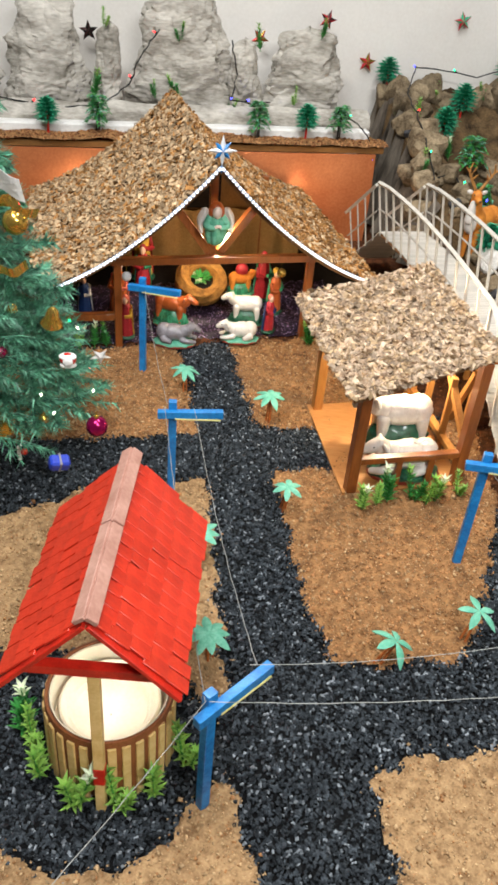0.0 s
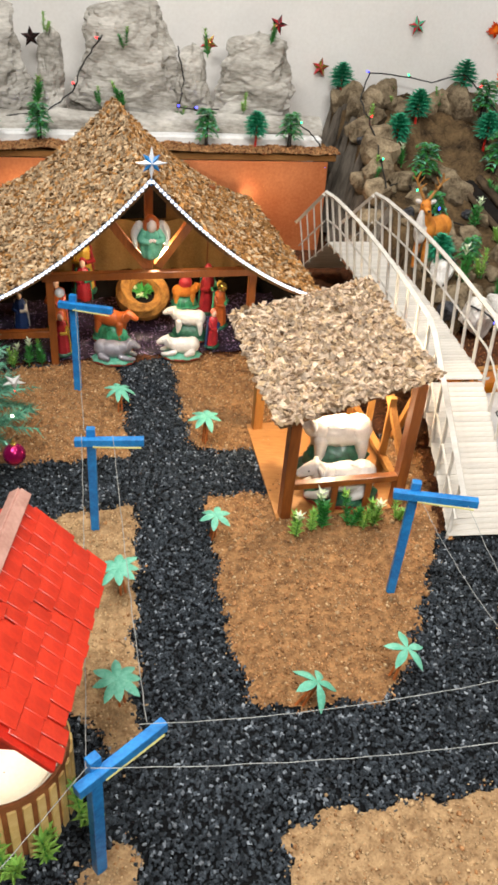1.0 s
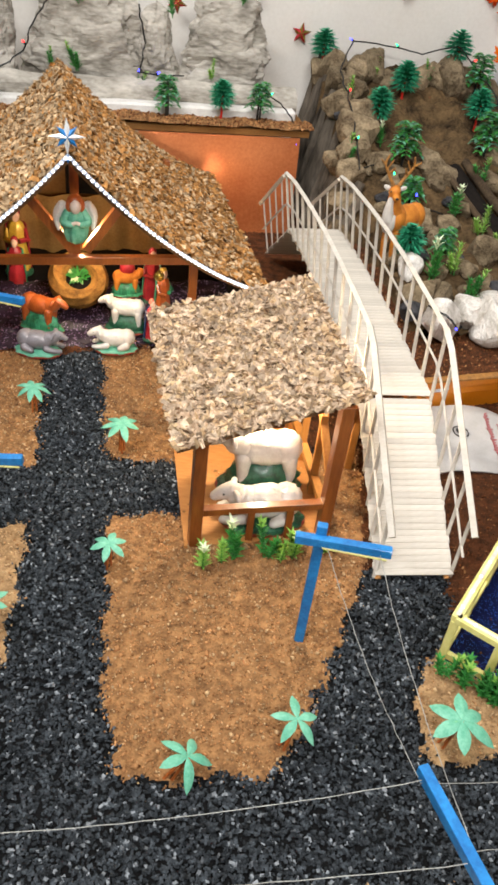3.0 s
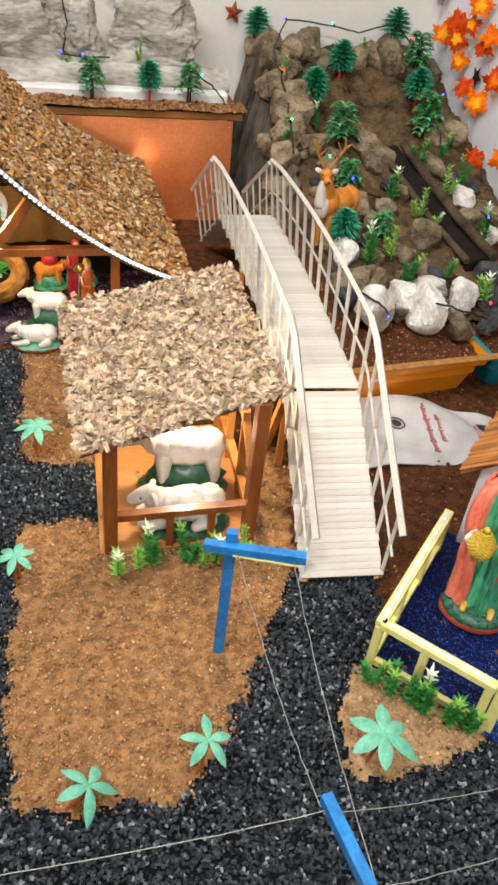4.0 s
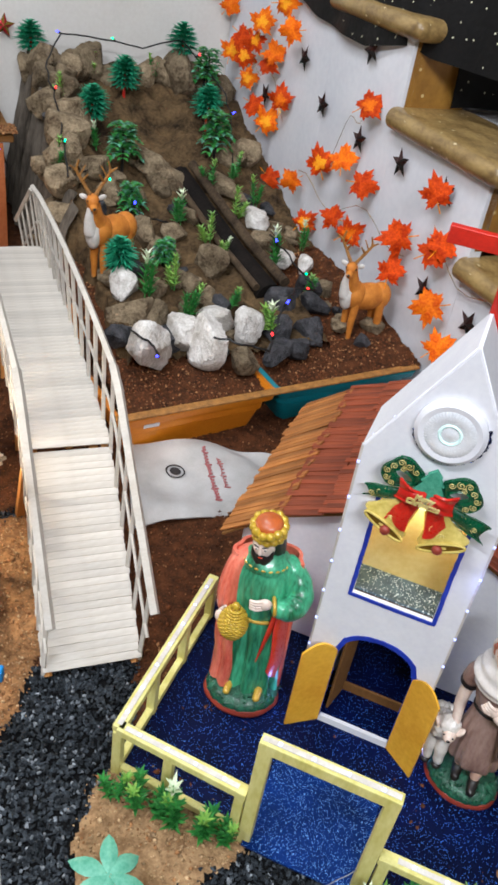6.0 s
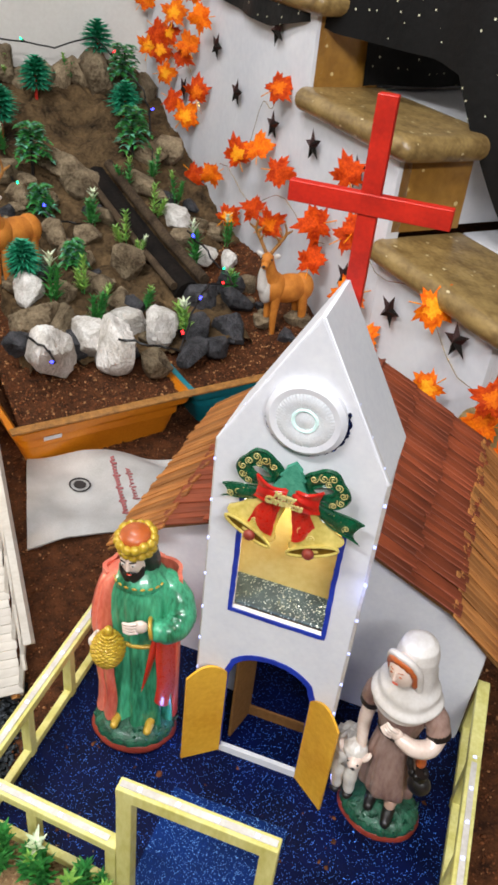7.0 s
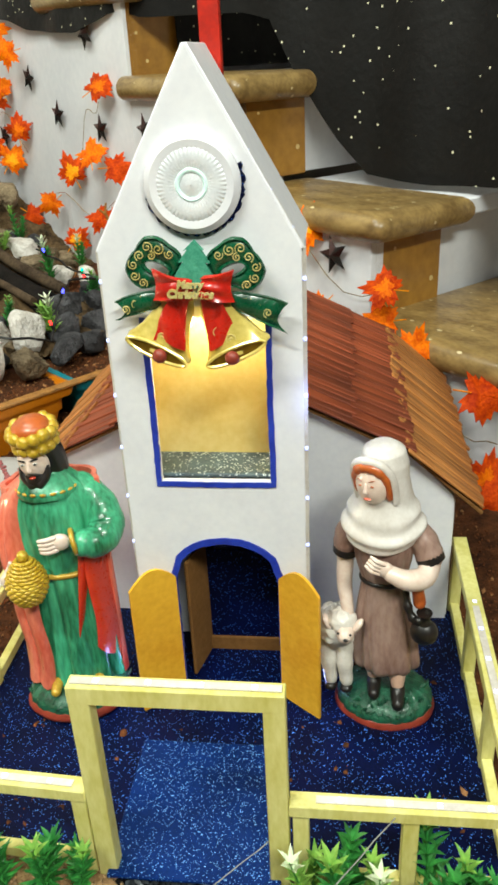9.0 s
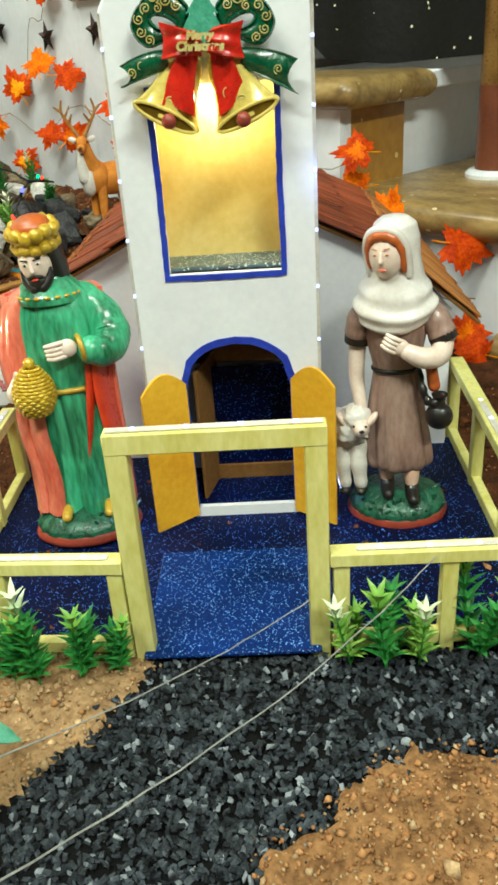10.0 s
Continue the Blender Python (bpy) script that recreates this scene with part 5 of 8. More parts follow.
        bb.box((0.004, 0.004, 0.002), "strip", Matrix.Translation((a0 + (a1 - a0) * f, b0 + (b1 - b0) * f, z + 0.0075 + (0.0015 if z > 0.15 else 0))), 0.0004)
    single("led_strip", bb, YARD, "thin LED strip on the fence's top rail", "light", "LED strips")

# ---- leaves, tufts, trees ----
def leaf(b, base, way, length, width, mat, droop=0.3, fold=0.25, seg=3):
    """One pointed leaf: a strip folded along its midrib that bends down towards the tip."""
    way = Vector(way).normalized()
    side = way.cross(Vector((0, 0, 1)))
    if side.length < 0.1:
        side = Vector((1, 0, 0))
    side.normalize()
    up = side.cross(way)
    vs, fs = [], []
    shape = (0.35, 1.0, 0.75, 0.0) if seg == 3 else (0.4, 1.0, 0.0)
    for i, w in enumerate(shape):
        f = i / seg
        c = Vector(base) + way * length * f + up * length * (-droop * f * f)
        h = up * width * fold * w
        vs += [c - side * width * 0.5 * w + h, c, c + side * width * 0.5 * w + h]
    for i in range(seg):
        k = i * 3
        fs += [(k, k + 1, k + 4, k + 3), (k + 1, k + 2, k + 5, k + 4)]
    b.add(vs, fs, mat)


def tuft_mesh(seed, h, mats, stems=2):
    rnd = random.Random(seed)
    b = Build()
    for s in range(stems):
        a = rnd.uniform(0, 6.28)
        lean = Vector((math.cos(a), math.sin(a), 0)) * rnd.uniform(0.05, 0.28)
        hh = h * (1.15 if s == 0 else rnd.uniform(0.6, 0.9))
        root = Vector((math.cos(a), math.sin(a), 0)) * rnd.uniform(0.0, 0.007)
        tip = root + (Vector((0, 0, 1)) + lean).normalized() * hh
        b.tube([root, root.lerp(tip, 0.5), tip], 0.0011, "leafgreen", 4, 0.0006)
        tiers = 7
        for t in range(tiers):
            f = 0.12 + 0.82 * t / (tiers - 1)
            for k in range(5):
                aa = t * 0.65 + k * 1.257 + rnd.uniform(-0.2, 0.2)
                up = 1.1 + 1.6 * f
                d = Vector((math.cos(aa), math.sin(aa), up))
                mt = mats[1] if t >= tiers - 2 and s == 0 else mats[0]
                leaf(b, root.lerp(tip, f), d, h * rnd.uniform(0.25, 0.34) * (1.15 - 0.25 * f), h * 0.085, mt, 0.30)
    return b.mesh("tuft", 0)


TUFTS = [tuft_mesh(1, 0.058, ("leafgreen", "leafpale")), tuft_mesh(2, 0.055, ("leafpale", "leafwhite")), tuft_mesh(3, 0.05, ("leafpale", "leafpale")), tuft_mesh(4, 0.06, ("leafgreen", "leafwhite")),
         tuft_mesh(5, 0.055, ("leafgreen", "leafpale"), 3)]
TUFT_LABEL = ("small green plastic plant with pointed leaves", "small pale plastic plant with white-tipped leaves", "small light-green plastic plant", "green plastic plant with a white bloom",
              "dense dark-green plastic plant")


def tuft(x, y, z, k, size=1.0, turn=0.0, where="standing in the sand"):
    single("plastic_plant", TUFTS[k], pose(x, y, z, 0, 0, turn) @ Matrix.Scale(size, 4), TUFT_LABEL[k] + " " + where, "plant", "plastic plants")


rnd = random.Random(77)
for x, y, k, s in ((0.292, 1.222, 1, 0.85), (0.345, 1.258, 3, 0.95), (0.404, 1.262, 0, 0.85), (0.452, 1.268, 1, 0.9), (0.505, 1.292, 2, 0.75), (0.325, 1.243, 2, 0.8), (0.43, 1.258, 2, 0.75)):
    tuft(x, y, 0.003, k, s * 1.35, rnd.uniform(0, 360), "before the shed")
for x, y, k in ((-0.253, 0.666, 3), (-0.222, 0.596, 2), (-0.163, 0.553, 1), (-0.107, 0.553, 2), (-0.062, 0.578, 2), (-0.022, 0.625, 2), (-0.242, 0.64, 2)):
    tuft(x, y, 0.002, k, rnd.uniform(1.15, 1.4), rnd.uniform(0, 360), "round the well")
for x, y, k, s in ((0.690, 1.040, 0, 0.85), (0.722, 1.024, 0, 1.0), (0.744, 1.010, 4, 0.95), (0.768, 0.996, 3, 1.1), (0.799, 0.980, 4, 1.1), (0.822, 0.967, 4, 0.85), (0.990, 0.860, 1, 0.95), (1.017, 0.842, 0, 1.2),
                   (1.036, 0.828, 1, 1.0), (1.078, 0.808, 0, 1.15), (1.112, 0.788, 4, 1.0)):
    tuft(x, y, 0.002, k, s * 1.12, rnd.uniform(0, 360), "along the fence")
for x, y, k in ((-0.40, 1.815, 1), (-0.366, 1.825, 3), (-0.331, 1.838, 4), (0.215, 1.93, 4)):
    tuft(x, y, 0.004, k, 1.05, rnd.uniform(0, 360), "beside the hut")


# turquoise foam palms on stub stems
def foam_palm(x, y, r, h, lobes, turn, tiltx=0.0, tilty=0.0):
    t = thing("foam_palm", pose(x, y, 0.004, tiltx, tilty, turn), "turquoise cut-foam palm on an orange-brown stem", "palm", "foam palms")
    b = Build()
    for k in range(3):
        a = k * 2.1
        b.tube([(0.006 * math.cos(a), 0.006 * math.sin(a), 0), (0.002 * math.cos(a), 0.002 * math.sin(a), h)], 0.0022, "palmstem", 5)
    part("stem", b, t)
    rn = random.Random(int(x * 1000 + y * 77))
    for k in range(lobes):
        a = 2 * math.pi * (k + rn.uniform(-0.12, 0.12)) / lobes
        L, W = r * rn.uniform(0.85, 1.15), r * 0.42
        dr = rn.uniform(0.10, 0.5)
        pts = [(0.0, 0.12), (0.3, 0.8), (0.55, 1.0), (0.8, 0.7), (1.0, 0.0)]

        def fn(s, q, a=a, L=L, W=W, dr=dr):
            w = np.interp(s, [p[0] for p in pts], [p[1] for p in pts])
            o = (q - 0.5) * W * w
            return (L * s * math.cos(a) - o * math.sin(a), L * s * math.sin(a) + o * math.cos(a), h + 0.004 * math.sin(math.pi * s) - dr * L * s * s - abs(q - 0.5) * W * w * 0.35)

        part("frond", Build().sheet(fn, 6, 4, "turquoise", 0.0016), t)


for args in ((-0.109, 1.664, 0.034, 0.040, 7, 10, 0, 0), (0.100, 1.552, 0.038, 0.050, 7, 40, 0, 0), (0.128, 1.228, 0.032, 0.045, 6, 25, 8, 0), (-0.026, 1.068, 0.037, 0.05, 8, 5, 5, -5), (0.000, 0.840, 0.037, 0.045, 8, 15, 6, -4),
             (0.276, 0.850, 0.038, 0.035, 5, 80, 24, 10), (0.435, 0.912, 0.034, 0.05, 5, 30, 4, 8), (0.670, 0.938, 0.049, 0.062, 6, 30, 10, 0)):
    foam_palm(args[0], args[1] - 0.022, args[2] * 1.06, args[3] + 0.022, *args[4:])


# plastic pines and dark palms on the shelf and the hill
def pine_mesh(seed):
    rn = random.Random(seed)
    b = Build()
    for t in range(7):
        z, r = 0.030 + 0.0072 * t, (0.027, 0.034, 0.036, 0.034, 0.030, 0.023, 0.013)[t]
        n = 22
        for k in range(n):
            a = 2 * math.pi * (k + 0.5 * (t % 2)) / n + rn.uniform(-0.15, 0.15)
            leaf(b, (0, 0, z), (math.cos(a), math.sin(a), 0.12 + 0.5 * t / 7), r * rn.uniform(0.8, 1.12), 0.0060, "pine", 0.22, 0.5, 2)
            leaf(b, (0, 0, z + 0.004), (math.cos(a + 0.25), math.sin(a + 0.25), 0.55 + 0.5 * t / 7), r * rn.uniform(0.6, 0.95), 0.0058, "pine", 0.2, 0.5, 2)
    return b.mesh("crown", 0)


def frond_mesh(seed):
    rn = random.Random(seed)
    b = Build()
    for k in range(22):                                 # fronds in tiers, hanging close round the stalks
        a, f = k * 2.4, k / 21
        root = Vector((0, 0, 0.030 + 0.032 * f))
        d = Vector((math.cos(a), math.sin(a), 0.35 + 1.1 * f)).normalized()
        L = rn.uniform(0.018, 0.027)
        for j in range(5):
            g = 0.2 + 0.8 * j / 4
            c = root + d * L * g - Vector((0, 0, 0.020 * g * g))
            for sgn in (-1, 1):
                s = d.cross(Vector((0, 0, 1))).normalized() * sgn
                leaf(b, c, s * 0.7 + d * 0.7 + Vector((0, 0, -0.2)), 0.014 * (1.1 - 0.4 * g), 0.0062, "leafgreen" if (j + k) % 3 else "needle", 0.4, 0.2, 2)
    return b.mesh("crown", 0)


PINES, FRONDS = [pine_mesh(s) for s in (1, 2, 3)], [frond_mesh(s) for s in (4, 5, 6)]
TRUNK = Build().tube([(0, 0, -0.004), (0.001, 0, 0.02), (0, 0.001, 0.05)], 0.0034, "redwood", 6, 0.0022).mesh("trunk")
STALKS = Build().tube([(-0.003, 0, -0.004), (-0.002, 0, 0.058)], 0.0022, "hair", 5, 0.0016).tube([(0.003, 0.001, -0.004), (0.0015, 0, 0.056)], 0.0022, "hair", 5, 0.0016).mesh("trunk")


def toy_tree(at, kind, size, seed, where):
    t = thing("toy_pine" if kind else "toy_palm", Matrix.Translation(at) @ pose(0, 0, 0, 0, 0, seed * 77) @ Matrix.Scale(size, 4),
              ("plastic toy pine with layered green crown " if kind else "dark plastic toy palm with drooping fronds ") + where, "tree", "toy trees")
    part("trunk", TRUNK if kind else STALKS, t)
    part("crown", (PINES if kind else FRONDS)[seed % 3], t)


for u, kind, s, k in ((-0.079, 1, 1.3, 1), (0.078, 0, 1.7, 2), (0.607, 0, 1.7, 3), (0.773, 1, 1.35, 4), (0.891, 0, 1.6, 5), (-0.30, 1, 1.3, 6)):
    toy_tree(uv(u, 2.668, 0.350), kind, s, k, "on the shelf")


def sprig(at, k, size, turn, where):
    single("plastic_sprig", TUFTS[k], Matrix.Translation(at) @ pose(0, 0, 0, 10, 0, turn) @ Matrix.Scale(size, 4), TUFT_LABEL[k] + " " + where, "plant", "plastic plants")


for u, z, k, s in ((0.114, 0.635, 2, 0.95), (0.360, 0.60, 0, 0.9), (0.635, 0.585, 0, 1.2), (0.845, 0.635, 4, 1.0), (0.274, 0.435, 0, 0.85), (0.350, 0.430, 4, 1.2), (0.76, 0.425, 2, 1.0), (0.070, 0.43, 4, 1.5), (0.52, 0.36, 4, 1.3)):
    sprig(uv(u, 2.805 if z < 0.5 else 2.85, z), k, s, u * 900, "on the mountains")


# ---- fir tree beside the beds, with its baubles ----
fir = thing("christmas_tree", pose(-0.56, 1.36, 0), "green tinsel Christmas tree hung with baubles", "tree")
part("trunk", Build().tube([(0, 0, 0), (0, 0, 0.5), (0, 0, 1.0)], 0.014, "antler", 8, 0.006), fir)
part("stand", Build().lathe([(0.07, 0), (0.07, 0.012), (0.03, 0.03), (0.018, 0.05)], "grey"), fir)
rnd = random.Random(12)
roots, tips = [], []
for t in range(13):
    z = 0.10 + 0.07 * t
    reach = 0.345 - 0.325 * z
    n = max(6, 15 - t)
    for k in range(n):
        a = 2 * math.pi * (k + rnd.uniform(-0.25, 0.25)) / n + t * 0.5
        d = Vector((math.cos(a), math.sin(a), rnd.uniform(-0.18, 0.12)))
        root = Vector((0, 0, z + 0.03))
        tip = root + d * reach * rnd.uniform(0.85, 1.1)
        roots.append(root)
        tips.append(tip)
        for q in (0.45, 0.7):
            for sgn in (-1, 1):
                c = root.lerp(tip, q)
                e = (tip - root).normalized()
                s = e.cross(Vector((0, 0, 1))).normalized() * sgn
                roots.append(c)
                tips.append(c + (e * 0.7 + s * 0.7 + Vector((0, 0, rnd.uniform(-0.2, 0.2)))) * reach * 0.34)
bw = Build()
for r, t in zip(roots, tips):
    bw.tube([r, r.lerp(t, 0.5) + Vector((0, 0, 0.006)), t], 0.0016, "needle", 4, 0.0008)
branches = part("twig_layer", bw, fir)
branches["kind"] = "stuff"
A, T = np.array([tuple(r) for r in roots]), np.array([tuple(t) for t in tips])
per = 130
idx = np.repeat(np.arange(len(A)), per)
f = RNG.uniform(0.12, 1.03, len(idx))
base = A[idx] + (T - A)[idx] * f[:, None]
axis = (T - A)[idx]
axis /= np.linalg.norm(axis, axis=1)[:, None]
rv = RNG.normal(0, 1, (len(idx), 3))
rv -= (rv * axis).sum(1)[:, None] * axis
rv /= np.linalg.norm(rv, axis=1)[:, None]
d = rv * 0.85 + axis * 0.65
d /= np.linalg.norm(d, axis=1)[:, None]
L = RNG.uniform(0.014, 0.030, len(idx))[:, None]
w = np.cross(d, rv + 0.3)
w /= np.linalg.norm(w, axis=1)[:, None]
v = np.stack([base - w * 0.0017, base + w * 0.0017, base + d * L], 1)
nm = bpy.data.meshes.new("needles")
nm.from_pydata(v.reshape(-1, 3).tolist(), [], np.arange(len(idx) * 3).reshape(-1, 3).tolist())
nm.materials.append(M["needle"])
nd = part("needles", nm, fir, "thin green tinsel needles")
nd["kind"] = "stuff"


def bauble(at, r, mat, label):
    t = thing("bauble", Matrix.Translation(at), label, "bauble", "baubles on the tree")
    part("ball", Build().blob((r, r, r), mat, None, 20, 14), t)
    part("cap", Build().lathe([(r * 0.25, r * 0.93), (r * 0.25, r * 1.15), (r * 0.1, r * 1.2), (r * 0.04, r * 1.6)], "goldball", seg=10), t)


bauble((-0.252, 1.251, 0.148), 0.0215, "magenta", "shiny magenta bauble hanging from a branch tip")
bauble((-0.373, 1.25, 0.550), 0.022, "goldball", "shiny gold bauble under a yellow ribbon")
bauble((-0.358, 1.26, 0.150), 0.011, "goldball", "small gold bauble low on the tree")
bauble((-0.395, 1.25, 0.390), 0.010, "goldball", "small gold bauble on a branch")
bauble((-0.425, 1.25, 0.300), 0.013, "magenta", "small magenta bauble among the branches")
for at, s in (((-0.328, 1.27, 0.373), 0.022), ((-0.436, 1.25, 0.145), 0.024)):
    single("gold_bell", Build().lathe([(s * 0.9, -s), (s * 0.95, -s * 0.9), (s * 0.6, -s * 0.2), (s * 0.45, s * 0.5), (s * 0.15, s * 0.8)], "goldball", seg=18), Matrix.Translation(at) @ pose(0, 0, 0, 12, 10, 0), "gold bell ornament on the tree", "ornament")
single("round_ornament", Build().blob((0.016, 0.012, 0.013), "redbow").blob((0.017, 0.013, 0.006), "snow", Matrix.Translation((0, 0, 0.006))).blob((0.016, 0.012, 0.004), "snow", Matrix.Translation((0, 0, -0.012)))
       .blob((0.010, 0.006, 0.010), "snow", Matrix.Translation((0.002, -0.010, -0.001))), Matrix.Translation((-0.304, 1.265, 0.286)), "small red and white ornament on the tree", "ornament")
cane = [(0.0, 0, 0.0), (0.0, 0, 0.030), (0.004, 0, 0.037), (0.012, 0, 0.037), (0.015, 0, 0.030)]
single("cane_ornament", Build().tube(cane, 0.004, "snow", 8).blob((0.007, 0.007, 0.007), "redbow", Matrix.Translation((0.012, -0.004, 0.022))), pose(-0.411, 1.25, 0.055), "white and red cane ornament on the tree", "ornament")
star_b = Build()
for k in range(5):
    a = math.pi * 2 * k / 5
    star_b.add([(0.022 * math.cos(a), 0, 0.022 * math.sin(a)), (0.009 * math.cos(a + 0.63), 0, 0.009 * math.sin(a + 0.63)), (0, -0.005, 0), (0.009 * math.cos(a - 0.63), 0, 0.009 * math.sin(a - 0.63)), (0, 0.003, 0)], [(0, 1, 2), (2, 3, 0), (4, 1, 0), (0, 3, 4)], "snow")
single("star_ornament", star_b, pose(-0.245, 1.275, 0.292, 20, 15, 20), "white glitter star at a branch tip", "ornament", smooth=0)
gift = thing("gift_ornament", pose(-0.312, 1.175, 0.110, 20, 10, 25), "small shiny blue gift ornament", "ornament")
part("box", Build().box((0.038, 0.026, 0.024), "blue_line", None, 0.004), gift)
part("ribbon", Build().box((0.005, 0.0268, 0.0248), "grey", None, 0.001), gift)
for at, tilt in (((-0.391, 1.25, 0.462), 14), ((-0.385, 1.25, 0.585), 30), ((-0.365, 1.248, 0.575), -25)):
    single("yellow_ribbon", Build().sheet(lambda s, t: (0.062 * (s - 0.5), 0.005 * math.sin(s * 9), 0.017 * (t - 0.5) + 0.005 * math.sin(s * 7)), 16, 3, "goldball", 0.0008), pose(*at, 0, -tilt, 10), "yellow satin ribbon on the tree", "ribbon")
single("white_ribbon", Build().sheet(lambda s, t: (0.080 * (s - 0.5), 0.012 * math.sin(s * 5), 0.040 * (t - 0.5) + 0.010 * math.sin(s * 4)), 16, 5, "snow", 0.0008), pose(-0.395, 1.25, 0.610, 10, -8, 0), "sheer white ribbon near the tree's top", "ribbon")
rnd = random.Random(5)
for k in range(40):
    i = rnd.randrange(len(tips))
    p = Vector((-0.56, 1.36, 0)) + roots[i].lerp(tips[i], 0.9)
    single("tree_light", Build().blob((0.0028, 0.0028, 0.0045), ("bulb_white", "bulb_white", "bulb_red", "bulb_green")[k % 4]), Matrix.Translation(p), "tiny lit bulb on the tree", "light", "tree lights")

# ---- planted hill in two plastic tubs ----
def hill_z(u, v):
    """Height of the hillside: a gully in the middle, a ridge along the west."""
    z = float(np.interp(v, [1.62, 1.80, 2.00, 2.20, 2.45, 2.62, 2.80, 2.95, 3.05], [0.10, 0.112, 0.13, 0.155, 0.225, 0.285, 0.345, 0.395, 0.42]))
    z += 0.045 * math.exp(-((u - 1.20) / 0.075) ** 2) * min(1, max(0.0, (v - 2.3) / 0.3))
    z -= 0.04 * max(0.0, (u - 1.62) / 0.2) * min(1, max(0.0, (v - 1.9) / 0.4))
    return z


def hill_skin(s, t):
    u, v = 1.06 + 0.77 * s, 1.76 + 1.30 * t
    z = hill_z(u, v) + 0.022 * noise.noise(Vector((u * 9, v * 9, 1))) + 0.020 * (0.5 - abs(noise.noise(Vector((u * 16, v * 16, 5))))) + 0.016 * (0.5 - abs(noise.noise(Vector((u * 41, v * 30, 9))))) + 0.03 * (noise.voronoi(Vector((u * 11, v * 8, 3)))[0][1] - noise.voronoi(Vector((u * 11, v * 8, 3)))[0][0])
    z -= 0.09 * min(1.0, max(0.0, (u - 1.64) / 0.05)) * min(1.0, max(0.0, (2.22 - v) / 0.10))
    if u < 1.16:                                  # the folded flank on the west
        k = (1.16 - u) / 0.10
        z = z * (1 - k) + 0.02 * k
        u = 1.16 - 0.05 * k + 0.012 * math.sin(v * 60 + 4 * k) * min(1, v - 1.6)
    return (u, v, z)


single("paper_hill", Build().sheet(hill_skin, 150, 240, "hill"), ROOM, "hillside of crumpled brown rock paper", "hill")


def soil_bed(s, t):
    """Soil filling the tubs, heaped towards the wall."""
    mound = 0.05 * max(0.0, s - 0.70) / 0.30 * math.sin(math.pi * min(1.0, t * 0.75 + 0.1))
    return (1.09 + 0.735 * s, 1.585 + 0.05 * s + 0.66 * t, 0.100 + 0.035 * t * t + mound + 0.008 * noise.noise(Vector((s * 22, t * 18, 2))) + 0.004 * noise.noise(Vector((s * 70, t * 60, 5))))


single("tub_soil", Build().sheet(soil_bed, 110, 90, "soil"), ROOM, "red-brown soil filling the tubs", "soil", kind="stuff")
cs, ct = RNG.uniform(0, 1, 9000), RNG.uniform(0, 1, 9000)
single("tub_soil_crumbs", heap("tub_soil_crumbs", np.array([soil_bed(a, b_) for a, b_ in zip(cs, ct)]), RNG.uniform(0.0014, 0.0044, 9000)[:, None] * RNG.uniform(0.6, 1.2, (9000, 3)), ["soilclod", "brownclod"], STONE_V, STONE_F, 0.3, pick=[0.8, 0.2], smooth=True), ROOM,
       "loose red-brown soil crumbs in the tubs", "soil", kind="stuff")


def tub(u0, v0, u1, v1, mat, label):
    """A plastic tub whose front rim runs from u0, v0 to u1, v1."""
    ln = math.hypot(u1 - u0, v1 - v0)
    t = thing("plastic_tub", ROOM @ pose(u0, v0, 0, 0, 0, math.degrees(math.atan2(v1 - v0, u1 - u0))), label, "tub", "plastic tubs")
    b = Build()
    ring = [(0, 0), (ln, 0), (ln, 0.5), (0, 0.5)]

    def loop(inset, z):
        c = 0.02
        pts = []
        for (x, y), (dx, dy) in zip(ring, ((1, 1), (-1, 1), (-1, -1), (1, -1))):
            for k in range(5):
                a = math.pi / 2 * k / 4
                ox, oy = (1 - math.sin(a), 1 - math.cos(a)) if dx * dy < 0 else (1 - math.cos(a), 1 - math.sin(a))
                pts.append((x + dx * (inset + c * ox), y + dy * (inset + c * oy), z))
        return pts

    levels = [loop(0.035, 0.0), loop(0.012, 0.088), loop(0.0, 0.09), loop(-0.004, 0.106), loop(0.006, 0.109), loop(0.014, 0.098), loop(0.016, 0.06)]
    n = len(levels[0])
    vs = [p for lv in levels for p in lv]
    fs = [(i * n + k, i * n + (k + 1) % n, (i + 1) * n + (k + 1) % n, (i + 1) * n + k) for i in range(len(levels) - 1) for k in range(n)]
    b.add(vs, fs, mat)
    part("body", b, t)
    return t


orange = tub(1.075, 1.555, 1.435, 1.600, "orange_tub", "orange plastic tub holding the rocky hill")
part("sticker", Build().box((0.035, 0.001, 0.010), "paper", pose(0.075, 0.0128, 0.075, 12), 0.0002), orange, "worn pale sticker")
tub(1.440, 1.600, 1.815, 1.630, "teal_tub", "teal plastic tub holding soil")
part("plank", Build().beam((-0.01, -0.004, 0.113), (0.742, 0.004, 0.113), 0.02, 0.005, "antler"), thing("edging_strip", ROOM @ pose(1.078, 1.562, 0, 0, 0, 5.5), "thin brown strip along the tubs' front rims", "strip"))

# rocks: broken stones of several kinds
ROCKS = {}
for mt, seeds in (("rock", range(6)), ("rockpale", range(10, 14)), ("rockdark", range(20, 23))):
    ROCKS[mt] = [Build().blob((1, 0.8, 0.75), mt, None, 30, 20, 0.05, 3.0, s * 1.37 + 0.3, 0.52).mesh("rock", 0.35) for s in seeds]
WORD = {"rock": "grey-brown broken stone on the hill", "rockpale": "pale whitish broken stone on the hill", "rockdark": "dark grey rounded stone on the hill"}


def rock(p, r, mt, k, turn, squash=1.0):
